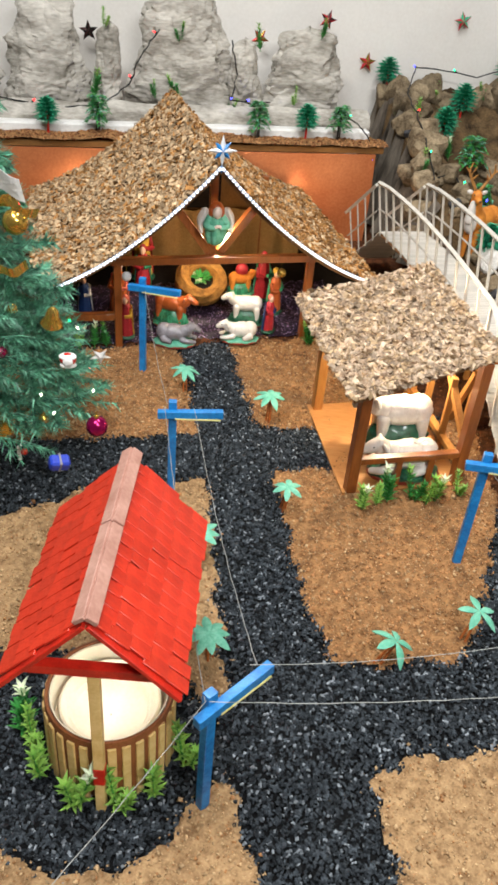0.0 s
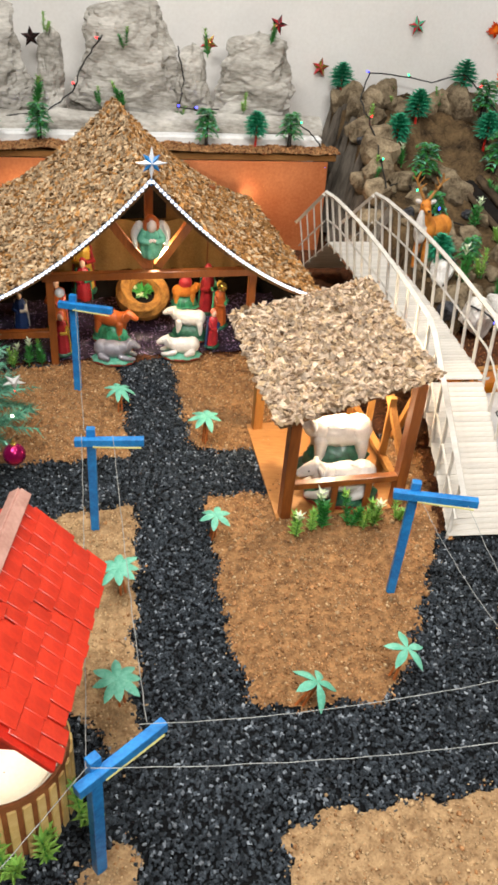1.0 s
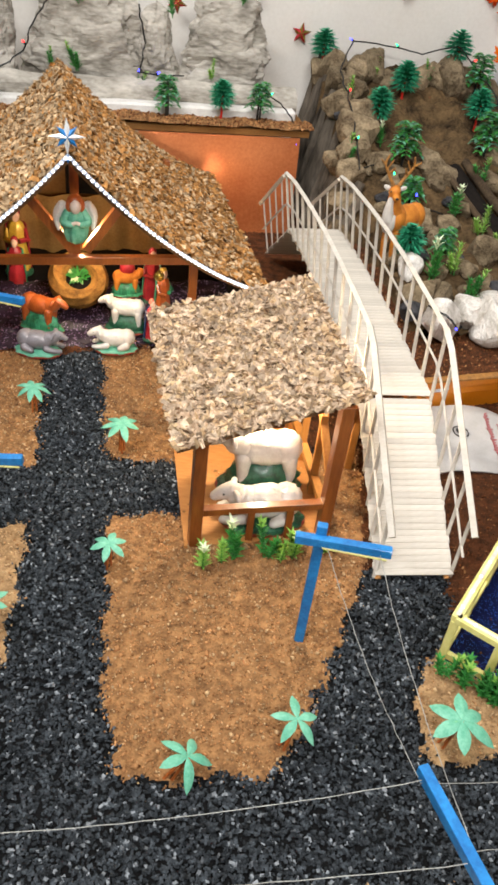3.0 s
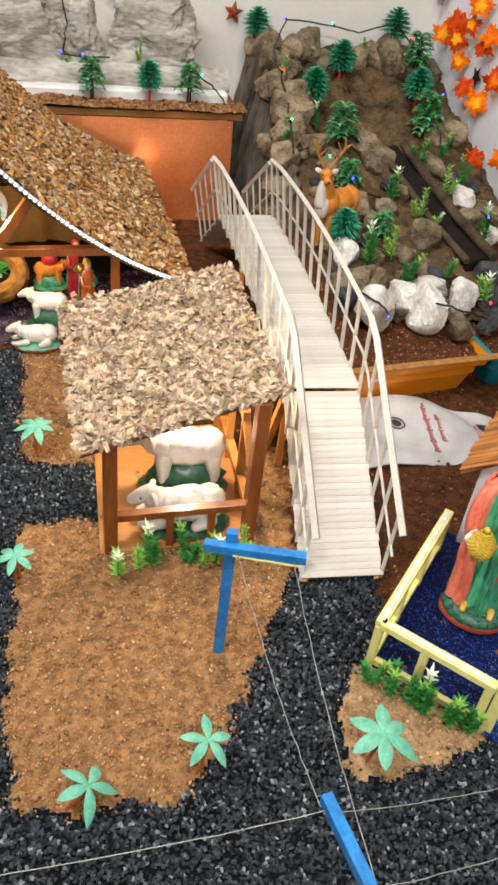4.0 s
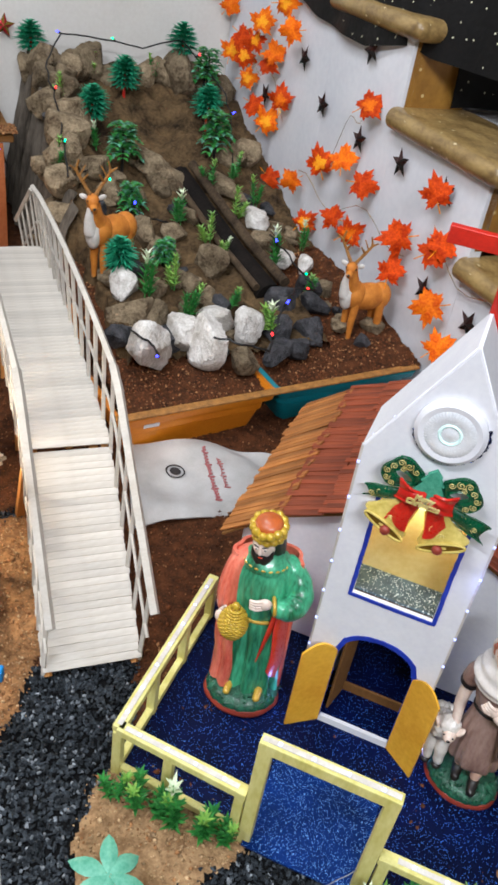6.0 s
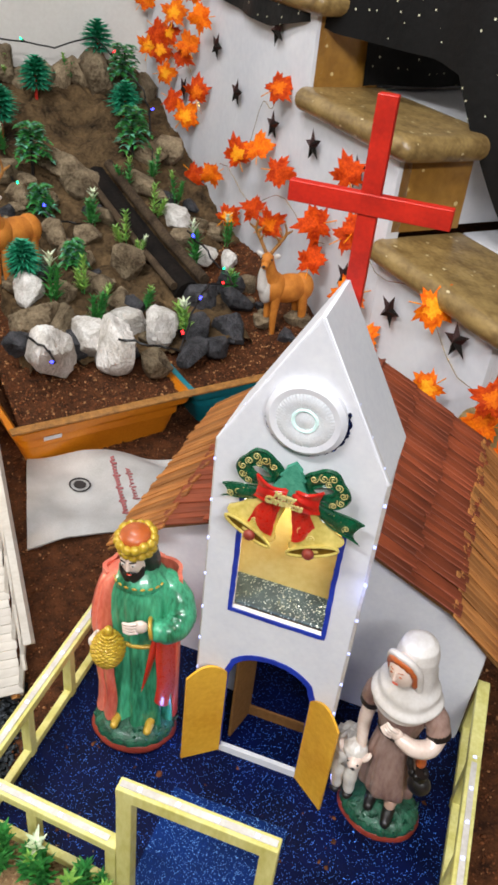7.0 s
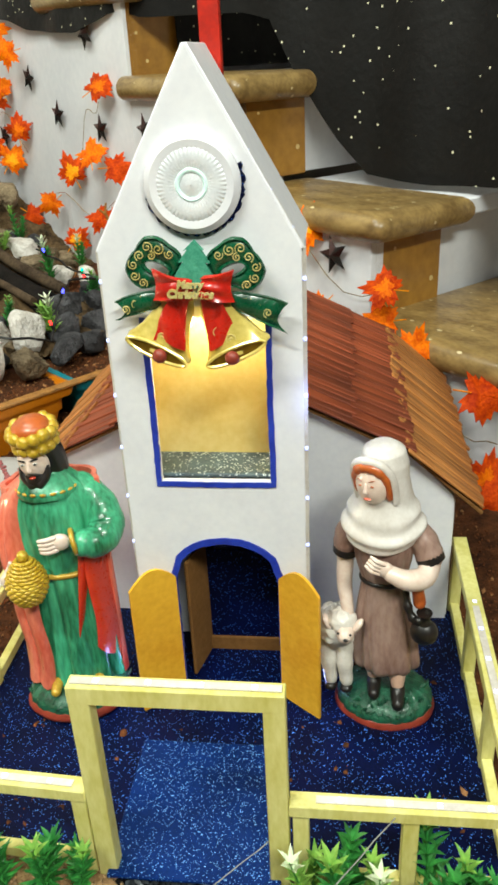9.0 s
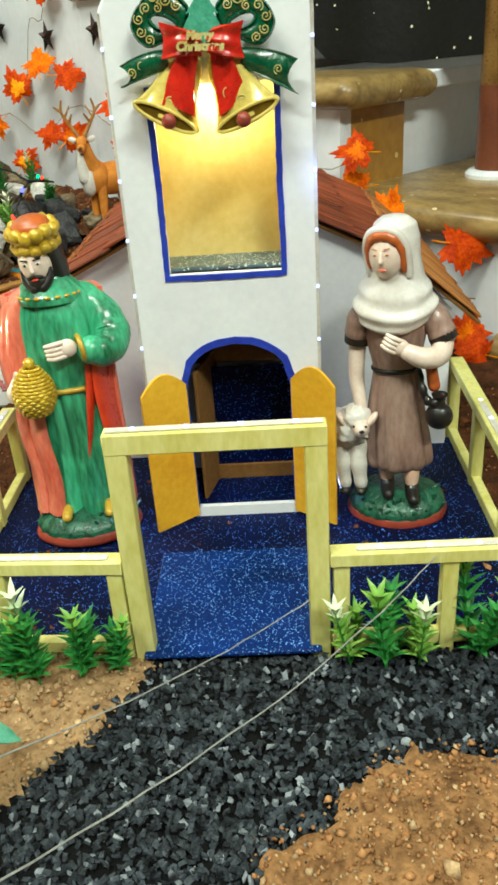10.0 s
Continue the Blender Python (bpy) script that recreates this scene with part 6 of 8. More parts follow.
    single("rock", ROCKS[mt][k % len(ROCKS[mt])], Matrix.Translation(p) @ pose(0, 0, 0, (k * 37) % 40 - 20, (k * 53) % 40 - 20, turn) @ Matrix.Diagonal((r * 1.42, r * 1.42, r * squash * 1.42, 1)), WORD[mt], "rock", "rocks on the hill")


def set_rocks(rows, mt, lift_, squash):
    """Rocks by their place on the hill and half width."""
    for k, (u, v, r) in enumerate(rows):
        rock(uv(u, v, hill_z(u, v) + 0.026 + r * lift_), r * 1.0, mt, k * 7 + int(u * 100), u * 1900 + v * 700, squash)


# pale stones along the front, blocks on the slopes, slabs on the crest
set_rocks(((1.277, 1.800, 0.040), (1.318, 1.745, 0.046), (1.187, 1.735, 0.050), (1.445, 1.805, 0.038)), "rockpale", 0.60, 1.35)
set_rocks(((1.200, 2.018, 0.042), (1.387, 1.855, 0.040), (1.655, 2.309, 0.042), (1.685, 2.131, 0.029), (1.729, 2.103, 0.026)), "rockpale", 0.25, 0.9)
set_rocks(((1.415, 2.530, 0.056), (1.438, 2.481, 0.049), (1.266, 2.410, 0.035), (1.318, 2.261, 0.039), (1.408, 2.258, 0.034), (1.463, 2.324, 0.035), (1.462, 2.125, 0.049), (1.372, 2.037, 0.031), (1.184, 2.082, 0.031), (1.277, 2.021, 0.031),
           (1.193, 1.906, 0.048), (1.240, 1.880, 0.040), (1.682, 2.606, 0.046), (1.737, 2.641, 0.054), (1.614, 2.446, 0.044), (1.646, 2.218, 0.041), (1.389, 1.700, 0.036), (1.340, 2.150, 0.042), (1.250, 2.170, 0.040)), "rock", 0.15, 0.95)
set_rocks(((1.590, 1.941, 0.042), (1.522, 1.807, 0.040), (1.475, 1.712, 0.034), (1.604, 1.796, 0.040), (1.662, 1.897, 0.032), (1.540, 1.730, 0.030), (1.680, 1.990, 0.038), (1.250, 1.800, 0.034), (1.150, 1.820, 0.036), (1.420, 1.930, 0.030)), "rockdark", 0.15, 0.95)
set_rocks(((1.175, 2.930, 0.042), (1.255, 2.940, 0.042), (1.176, 2.849, 0.045), (1.222, 2.796, 0.053), (1.215, 2.673, 0.057), (1.195, 2.592, 0.060), (1.170, 2.527, 0.049), (1.170, 2.740, 0.050), (1.622, 2.965, 0.066), (1.785, 2.955, 0.045), (1.700, 2.950, 0.045),
           (1.250, 2.500, 0.036), (1.150, 2.450, 0.044), (1.240, 2.880, 0.040)), "rock", 0.30, 1.15)
rnd = random.Random(3)
for k in range(11):                                 # slabs standing along the crest
    u = 1.17 + 0.058 * k
    rock(uv(u, 2.985 - 0.01 * (k % 3), 0.425 + 0.020 * (k % 2) + (0.025 if k in (2, 3) else 0)), 0.036 + 0.010 * (k % 3 == 0), "rock", rnd.randrange(50), rnd.uniform(0, 360), 1.35)
def flank(s, t):
    """Pleats of dark paper falling from the ridge to the floor."""
    v = 2.34 + 0.70 * s
    pleat = 0.016 * math.sin(v * 95 + 2.2 * math.sin(v * 31) + 1.6 * t) + 0.012 * noise.noise(Vector((v * 26, t * 2.2, 3))) + 0.006 * noise.noise(Vector((v * 70, t * 7, 8)))
    return (1.168 - 0.085 * (1 - t) ** 0.8 + pleat * (1 - 0.4 * t), v, 0.02 + (hill_z(1.168, v) + 0.012) * t)


single("folded_paper_flank", Build().sheet(flank, 150, 34, "flankpaper"), ROOM, "dark crumpled rock paper hanging in folds down the hill's side", "paper")
for k, (v, f, r) in enumerate(((2.42, 0.72, 0.050), (2.50, 0.55, 0.046), (2.56, 0.82, 0.052), (2.36, 0.45, 0.050), (2.46, 0.30, 0.042))):
    rock(uv(1.155 - 0.06 * (1 - f), v, hill_z(1.18, v) * f + 0.02), r, "rock", k * 11 + 3, k * 83, 1.0)
for k in range(90):
    u, v = rnd.uniform(1.17, 1.78), rnd.uniform(1.72, 2.75)
    if 1.46 < u < 1.61 and v < 2.6 or 1.30 < u < 1.62 and v > 2.55:
        continue
    r = rnd.uniform(0.010, 0.026)
    rock(uv(u, v, hill_z(u, v) + 0.022 + r * 0.3), r * 1.15, rnd.choice(("rock", "rock", "rock", "rockdark")), rnd.randrange(50), rnd.uniform(0, 360), rnd.uniform(0.7, 1.1))
# dark open channel down the hill
CH = [uv(1.495, 2.52, 0.284), uv(1.525, 2.36, 0.232), uv(1.553, 2.18, 0.186), uv(1.572, 1.98, 0.162)]
b = Build()
b.tube([p + UX * 0.040 + Vector((0, 0, 0.014)) for p in CH], 0.014, "log", 10)
b.tube([p - UX * 0.038 + Vector((0, 0, 0.004)) for p in CH], 0.010, "log", 10)
b.tube([p - Vector((0, 0, 0.022)) for p in CH], 0.036, "dark", 10)
single("log_channel", b, Matrix(), "dark channel edged with weathered brown logs", "channel")

for u, v, kind, s, k, up in ((1.165, 3.010, 1, 1.45, 5, -0.015), (1.420, 2.863, 1, 1.6, 2, 0.0), (1.281, 2.686, 1, 1.6, 1, 0.0), (1.640, 2.985, 1, 1.6, 0, 0.05), (1.654, 2.750, 1, 1.6, 3, 0.0), (1.200, 2.050, 1, 1.40, 4, 0.015),
                             (1.329, 2.525, 0, 2.1, 1, 0.0), (1.690, 2.880, 0, 2.1, 2, 0.03), (1.629, 2.589, 0, 2.2, 3, 0.0), (1.310, 2.357, 0, 1.6, 4, -0.02), (1.326, 2.099, 0, 1.4, 5, 0.0)):
    toy_tree(uv(u, v, hill_z(u, v) + up + 0.012), kind, s, k, "on the hill")
for u, v, k, s in ((1.196, 2.745, 2, 1.2), (1.352, 2.960, 2, 1.1), (1.540, 2.960, 0, 1.0), (1.263, 2.571, 3, 1.0), (1.140, 2.500, 0, 1.1), (1.427, 2.282, 3, 1.3), (1.484, 2.205, 2, 1.4), (1.507, 2.154, 1, 0.8), (1.656, 2.491, 0, 1.1),
                   (1.565, 2.445, 0, 1.2), (1.600, 2.310, 2, 1.4), (1.690, 2.382, 0, 1.2), (1.242, 1.970, 3, 1.5), (1.324, 2.005, 2, 1.4), (1.312, 1.868, 4, 1.3), (1.441, 1.913, 4, 1.0), (1.625, 2.087, 3, 1.4), (1.764, 2.204, 3, 1.1),
                   (1.662, 1.946, 4, 1.1), (1.493, 1.790, 1, 1.4)):
    sprig(uv(u, v, hill_z(u, v) + 0.028), k, s * 1.05, u * 4777, "among the rocks")


# ---- strings of coloured lights ----
def light_string(pts, bulbs, seed, where):
    t = thing("light_string", Matrix(), "black cable with small coloured bulbs " + where, "light string")
    rn = random.Random(seed)
    P = [Vector(p) for p in pts]
    fine = []
    for i in range(len(P) - 1):
        for k in range(6):
            f = k / 6
            p = P[i].lerp(P[i + 1], f)
            fine.append(p + Vector((rn.uniform(-1, 1), rn.uniform(-1, 1), 0.4)) * 0.006 * math.sin(math.pi * f))
    fine.append(P[-1])
    part("cable", Build().tube(fine, 0.0024, "wire", 5), t)
    for i, mt in bulbs:
        p = fine[min(len(fine) - 1, i)]
        d = Vector((rn.uniform(-1, 1), rn.uniform(-1, 0), 0.6)).normalized()
        m = d.to_track_quat("Z", "Y").to_matrix().to_4x4()
        m.translation = p
        holder = part("bulb_holder", Build().lathe([(0.0034, 0), (0.0034, 0.010), (0.0024, 0.011)], "wire", seg=8), t, m=m)
        part("bulb", Build().blob((0.0028, 0.0028, 0.006), mt, Matrix.Translation((0, 0, 0.014)), 8, 6), holder, "lit coloured bulb")


light_string([uv(1.15, 2.40, 0.30), uv(1.17, 2.60, 0.40), uv(1.17, 2.80, 0.48), uv(1.24, 2.93, 0.545), uv(1.36, 2.95, 0.535), uv(1.50, 2.96, 0.515), uv(1.62, 2.95, 0.55), uv(1.73, 2.80, 0.43), uv(1.71, 2.68, 0.36), uv(1.66, 2.50, 0.27)],
             [(3, "bulb_green"), (9, "bulb_red"), (18, "bulb_blue"), (26, "bulb_green"), (38, "bulb_red"), (46, "bulb_blue")], 1, "over the hill's crest")
light_string([uv(1.17, 2.44, 0.29), uv(1.25, 2.50, 0.29), uv(1.27, 2.40, 0.27), uv(1.33, 2.28, 0.23), uv(1.40, 2.30, 0.21)], [(5, "bulb_red"), (11, "bulb_green"), (16, "bulb_blue")], 2, "on the hill")
light_string([Vector((0.755, 1.93, 0.21)), Vector((0.79, 1.87, 0.215)), Vector((0.805, 1.835, 0.205))], [(12, "bulb_blue")], 3, "hanging over a pale rock")
light_string([Vector((0.93, 1.93, 0.20)), Vector((0.985, 1.90, 0.20)), Vector((1.05, 1.91, 0.18)), Vector((1.09, 2.02, 0.21)), Vector((1.14, 2.10, 0.24)), Vector((1.20, 2.12, 0.23)), Vector((1.19, 2.26, 0.22)), Vector((1.14, 2.40, 0.25))],
             [(14, "bulb_red"), (20, "bulb_blue"), (27, "bulb_red"), (34, "bulb_green"), (40, "bulb_blue")], 4, "round the front rocks")
light_string([uv(-0.30, 2.80, 0.43), uv(-0.05, 2.77, 0.40), uv(0.10, 2.79, 0.41), uv(0.19, 2.83, 0.47), uv(0.23, 2.82, 0.56), uv(0.29, 2.83, 0.64)], [(4, "bulb_red"), (11, "bulb_blue"), (19, "bulb_red"), (29, "bulb_red")], 5, "along the mountains")
light_string([uv(0.53, 2.82, 0.62), uv(0.55, 2.80, 0.52), uv(0.53, 2.79, 0.44), uv(0.60, 2.79, 0.43), uv(0.67, 2.80, 0.435)], [(12, "bulb_blue"), (16, "bulb_blue")], 6, "along the mountains")
light_string([uv(0.90, 2.70, 0.43), uv(0.96, 2.68, 0.40), uv(1.0, 2.65, 0.35), uv(1.03, 2.63, 0.25)], [(3, "bulb_green"), (16, "bulb_blue")], 7, "at the shelf's end")


# ---- foil stars and paper maple leaves on the walls ----
def star_mesh(mat, mat2):
    b = Build()
    pts = []
    for k in range(10):
        r = 1.0 if k % 2 == 0 else 0.42
        a = math.pi / 2 + math.pi * k / 5
        pts.append((r * math.cos(a), r * math.sin(a), 0.0))
    for k in range(10):
        p, q = pts[k], pts[(k + 1) % 10]
        b.add([p, q, (0, 0, 0.25)], [(0, 1, 2)], mat if k % 2 else mat2)
        b.add([p, q, (0, 0, -0.08)], [(2, 1, 0)], mat)
    return b.mesh("star", 0)


def maple_mesh(seed):
    """A lobed leaf with toothed points, golden round its middle and redder towards the tips."""
    rn = random.Random(seed)
    b = Build()
    out = [(0.30, -90)]
    for a, ln in ((-38, 0.78), (24, 1.02), (90, 1.2), (156, 1.02), (218, 0.78)):
        out += [(0.50 * ln + 0.05, a - 30), (0.80 * ln, a - 19), (0.70 * ln, a - 11), (ln * rn.uniform(0.9, 1.1), a + rn.uniform(-4, 4)), (0.70 * ln, a + 11), (0.80 * ln, a + 19)]
    pts = []
    for r, a in out:
        x, y = r * math.cos(radians(a)), r * math.sin(radians(a))
        pts.append((x, y, 0.16 * r * math.sin(3 * radians(a) + seed) - 0.22 * r * r + 0.10 * x * (seed % 3 - 1)))
    n = len(pts)
    core = [(p[0] * 0.5, p[1] * 0.5, p[2] * 0.35 + 0.03) for p in pts]
    tone = (("mapleaf_gold", "mapleaf"), ("mapleaf", "mapleaf_red"), ("mapleaf_red", "mapleaf_red"), ("mapleaf_gold", "mapleaf_red"), ("mapleaf", "mapleaf"))[seed % 5]
    for dz, flip in ((0.0, False), (-0.02, True)):
        P = [(x, y, z + dz) for x, y, z in pts + core] + [(0, 0, 0.03 + dz)]
        fan = [(n + k, n + (k + 1) % n, 2 * n) for k in range(n)]
        rim = [(k, (k + 1) % n, n + (k + 1) % n, n + k) for k in range(n)]
        b.add(P, [f[::-1] for f in fan] if flip else fan, tone[0])
        b.add(P, [f[::-1] for f in rim] if flip else rim, tone[1])
    b.tube([(0, -0.25, 0.02), (0.05, -0.8, 0.06)], 0.025, "mapleaf_gold", 4)
    return b.mesh("leaf", 0.5)


STAR_DARK, STAR_RED, STAR_PINK, STAR_GREEN = star_mesh("starfoil", "dark"), star_mesh("redfoil", "starfoil"), star_mesh("redfoil", "goldball"), star_mesh("redfoil", "pine")
MAPLES = [maple_mesh(s) for s in range(5)]
EAST = ROOM @ Matrix(((0, 0, -1, 0), (-1, 0, 0, 0), (0, 1, 0, 0), (0, 0, 0, 1)))        # x against v, y up, z out of the side wall
NORTH = ROOM @ Matrix(((1, 0, 0, 0), (0, 0, -1, 0), (0, 1, 0, 0), (0, 0, 0, 1)))


def on_east(mesh, name, v, z, r, turn, label, cat, group, off=0.0):
    single(name, mesh, EAST @ Matrix.Translation((-v, z, -1.826 + off)) @ pose(0, 0, 0, 0, 0, turn) @ Matrix.Scale(r, 4), label, cat, group, smooth=0)


def pinned_leaf(v, z, k, r, turn):
    """A leaf on its garland, standing off the side wall and turned towards the room."""
    rn = random.Random(int(v * 1000 + z * 7000))
    way = Vector((-0.62, -0.70 + rn.uniform(-0.3, 0.3), 0.38 + rn.uniform(-0.35, 0.3))).normalized()
    m = way.to_track_quat("Z", "Y").to_matrix().to_4x4()
    m.translation = (1.79 + rn.uniform(-0.012, 0.008), v, z)
    single("maple_leaf", MAPLES[k % 5], ROOM @ m @ pose(0, 0, 0, 0, 0, turn) @ Matrix.Scale(r, 4), "orange-red paper maple leaf on the white wall", "leaf", "maple leaves", smooth=0)


rnd = random.Random(8)
for v, z in ((3.010, 0.649), (2.886, 0.587), (2.715, 0.650), (2.947, 0.526), (2.620, 0.583), (2.787, 0.484), (2.539, 0.476), (2.620, 0.396), (2.552, 0.254), (2.489, 0.672), (2.064, 0.589), (2.355, 0.310), (2.243, 0.389), (2.113, 0.441), (2.006, 0.421),
             (1.708, 0.496), (2.267, 0.218), (2.113, 0.294), (2.015, 0.287), (1.801, 0.366), (1.668, 0.386), (1.794, 0.280), (1.611, 0.285), (1.563, 0.204), (2.572, 0.726), (1.653, 0.405), (1.370, 0.366), (1.307, 0.237), (1.150, 0.301), (1.161, 0.244),
             (1.095, 0.216), (0.962, 0.178), (0.941, 0.040), (0.914, 0.020), (2.650, 0.560), (2.840, 0.540), (2.700, 0.430), (2.760, 0.600)):
    pinned_leaf(v, z, rnd.randrange(50), rnd.uniform(0.040, 0.052), rnd.uniform(-150, 150))
for v, z in ((2.471, 0.610), (2.324, 0.525), (2.105, 0.498), (1.905, 0.504), (1.698, 0.283), (2.130, 0.698), (2.695, 0.460), (1.313, 0.322), (1.520, 0.286), (1.715, 0.501)):
    on_east(STAR_DARK, "foil_star", v, z, 0.036, rnd.uniform(-25, 25), "dark red and black foil star on the white wall", "star", "wall stars", 0.008)
for u, z, me, lab, r in ((0.905, 0.675, STAR_RED, "red and brown foil star", 0.034), (1.447, 0.688, STAR_GREEN, "red and green foil star", 0.036), (1.094, 0.534, STAR_PINK, "pink and gold glitter star", 0.036),
                         (0.663, 0.605, STAR_PINK, "copper and violet foil star", 0.034), (0.067, 0.60, STAR_DARK, "dull brown foil star", 0.034), (1.770, 0.69, MAPLES[1], "orange paper maple leaf", 0.034)):
    single("foil_star" if me in (STAR_RED, STAR_GREEN, STAR_PINK, STAR_DARK) else "maple_leaf", me, NORTH @ Matrix.Translation((u, z, -3.06 if u > 0.95 else -3.0)) @ pose(0, 0, 0, 0, 0, u * 60) @ Matrix.Scale(r, 4), lab + " on the white back wall", "star" if me is not MAPLES[1] else "leaf", "wall stars", smooth=0)
# garland wire of the leaves
for k, (v0, z0, v1, z1) in enumerate(((2.95, 0.60, 2.55, 0.45), (2.4, 0.30, 1.8, 0.34), (1.72, 0.40, 1.2, 0.27), (1.2, 0.26, 0.95, 0.06), (2.1, 0.58, 2.3, 0.37))):
    pts = [(-(v0 + (v1 - v0) * i / 12), z0 + (z1 - z0) * i / 12 + 0.03 * math.sin(i * 0.9 + k), -1.818) for i in range(13)]
    single("garland_wire", Build().tube(pts, 0.0008, "goldball", 4), EAST, "thin golden wire holding paper leaves", "wire")

# ---- empty sack on the soil ----
def sack_skin(s, t):
    x = 0.745 + 0.36 * s - 0.04 * s * t
    y = 1.545 + (0.235 - 0.10 * s * s) * t + 0.075 * s
    return (x, y, 0.014 + 0.010 * noise.noise(Vector((s * 5, t * 4, 2))) + 0.007 * math.sin(s * 9 + t * 4) + 0.02 * t * (1 - s))


sack = thing("woven_sack", Matrix(), "flattened white woven sack with faded red print", "sack")
part("cloth", Build().sheet(sack_skin, 44, 30, "sack", 0.003), sack)


def on_sack(s, t, dz=0.0025):
    p = Vector(sack_skin(s, t))
    return p + Vector((0, 0, dz))


b = Build().tube([on_sack(0.28 + 0.055 * math.cos(a), 0.60 + 0.085 * math.sin(a)) for a in np.linspace(0, 2 * math.pi, 24, endpoint=False)], 0.0018, "inkdark", 4, closed=True)
b.add([on_sack(0.28 + 0.035 * math.cos(a), 0.60 + 0.055 * math.sin(a)) for a in np.linspace(0, 2 * math.pi, 14, endpoint=False)], [tuple(range(14))], "inkdark")
part("round_mark", b, sack, "dark round printed mark")
for s0, t0, t1, r in ((0.485, 0.16, 0.86, 0.0020), (0.555, 0.30, 0.72, 0.0012)):
    b = Build()
    n = int((t1 - t0) * 150)
    b.tube([on_sack(s0 + 0.013 * math.sin(k * 1.1) * (1.4 if k % 23 < 6 else 0.8), t0 + (t1 - t0) * (k + 0.9 * math.cos(k * 1.1)) / n) for k in range(n)], r, "ink", 4)
    part("print_bar", b, sack, "faded red looping line of print")
for s0, t0, t1 in ((0.80, 0.20, 0.62), (0.825, 0.24, 0.70), (0.85, 0.20, 0.50)):
    part("print_bar", Build().tube([on_sack(s0, t0), on_sack(s0 + 0.003, (t0 + t1) / 2), on_sack(s0 + 0.005, t1)], 0.0011, "ink", 4), sack, "thin faded line of print")
part("square_mark", Build().add([on_sack(*q) for q in ((0.86, 0.62), (0.93, 0.62), (0.93, 0.78), (0.86, 0.78))], [(0, 1, 2, 3)], "inkdark"), sack, "small dark printed square")

# ---- statues ----
T = Matrix.Translation


def glide(rows, steps=5):
    """Rows of numbers joined by a smooth curve through them."""
    R = np.array(rows, float)
    n, out = len(R), []
    for i in range(n - 1):
        p0, p1, p2, p3 = R[max(i - 1, 0)], R[i], R[i + 1], R[min(i + 2, n - 1)]
        for k in range(steps):
            f = k / steps
            out.append(0.5 * (2 * p1 + (p2 - p0) * f + (2 * p0 - 5 * p1 + 4 * p2 - p3) * f ** 2 + (3 * p1 - p0 - 3 * p2 + p3) * f ** 3))
    return out + [R[-1]]


def form(b, rows, mat, folds=0, low=0.0, high=0.0, seg=72, seed=0.0, m=None):
    """A body through rows of height, centre x, centre y, half width, half depth, with cloth folds from low at the foot to high at the top."""
    fine = glide(rows, 4)
    z0, z1 = fine[0][0], fine[-1][0]
    vs, fs = [], []
    for z, cx, cy, rx, ry in fine:
        f = (z - z0) / (z1 - z0)
        amp = low + (high - low) * f
        for k in range(seg):
            a = 2 * math.pi * k / seg
            w = 0.65 * math.cos(folds * a + 1.1 * math.sin(2 * a + seed) + seed + z * 9) + 0.4 * math.cos((folds * 2 - 3) * a + seed * 3 + z * 16 + 0.7 * math.sin(3 * a))
            g = 1 + amp * (w - 0.5 * max(0, w))
            vs.append((cx + rx * g * math.cos(a), cy + ry * g * math.sin(a), z))
    n = len(fine)
    for i in range(n - 1):
        for k in range(seg):
            k2 = (k + 1) % seg
            fs.append((i * seg + k, i * seg + k2, (i + 1) * seg + k2, (i + 1) * seg + k))
    fs += [tuple(range(seg - 1, -1, -1)), tuple((n - 1) * seg + k for k in range(seg))]
    b.add(vs, fs, mat, m)


def limb(b, rows, mat, seg=16, ridges=0.0):
    """A rounded limb through rows of x, y, z and radius, closed by round ends."""
    fine = glide(rows, 6)
    a, z = fine[0], fine[-1]
    da, dz = (fine[0][:3] - fine[1][:3]), (fine[-1][:3] - fine[-2][:3])
    da, dz = da / np.linalg.norm(da), dz / np.linalg.norm(dz)
    caps = [(0.95, 0.31), (0.75, 0.66), (0.4, 0.92), (0.05, 1.0)]
    fine = [np.append(a[:3] + da * a[3] * o, a[3] * r) for r, o in caps[::-1]] + fine + [np.append(z[:3] + dz * z[3] * o, z[3] * r) for r, o in caps]
    k0 = len(b.v)
    b.tube([tuple(p[:3]) for p in fine], 1.0, mat, seg)
    for i, p in enumerate(fine):
        c = Vector(p[:3])
        g = p[3] * (1 + ridges * math.sin(i * 1.35))
        for k in range(seg):
            j = k0 + i * seg + k
            b.v[j] = tuple(c + (Vector(b.v[j]) - c).normalized() * g)


def ring_of(b, r, z, thick, mat, squash=0.8, dy=0.0, wave=0.0, n=40):
    b.tube([(r * math.cos(a), r * squash * math.sin(a) + dy, z + wave * math.sin(a)) for a in np.linspace(0, 2 * math.pi, n, endpoint=False)], thick, mat, 10, closed=True)


def hand(b, at, turn, size, mat):
    """A small moulded hand: palm and four joined fingers."""
    m = T(at) @ turn @ Matrix.Scale(size, 4)
    b.blob((0.0095, 0.0055, 0.0085), mat, m, 16, 10)
    for k in range(4):
        f = (k - 1.5) * 0.0042
        k0 = len(b.v)
        limb(b, [(-0.004, -0.002, f, 0.0026), (-0.012, -0.0035, f * 1.02, 0.0025), (-0.0185, -0.001, f * 0.95, 0.0019)], mat, 8)
        b.v[k0:] = [tuple(m @ Vector(p)) for p in b.v[k0:]]


def statue_base(b, rx, squash, seed):
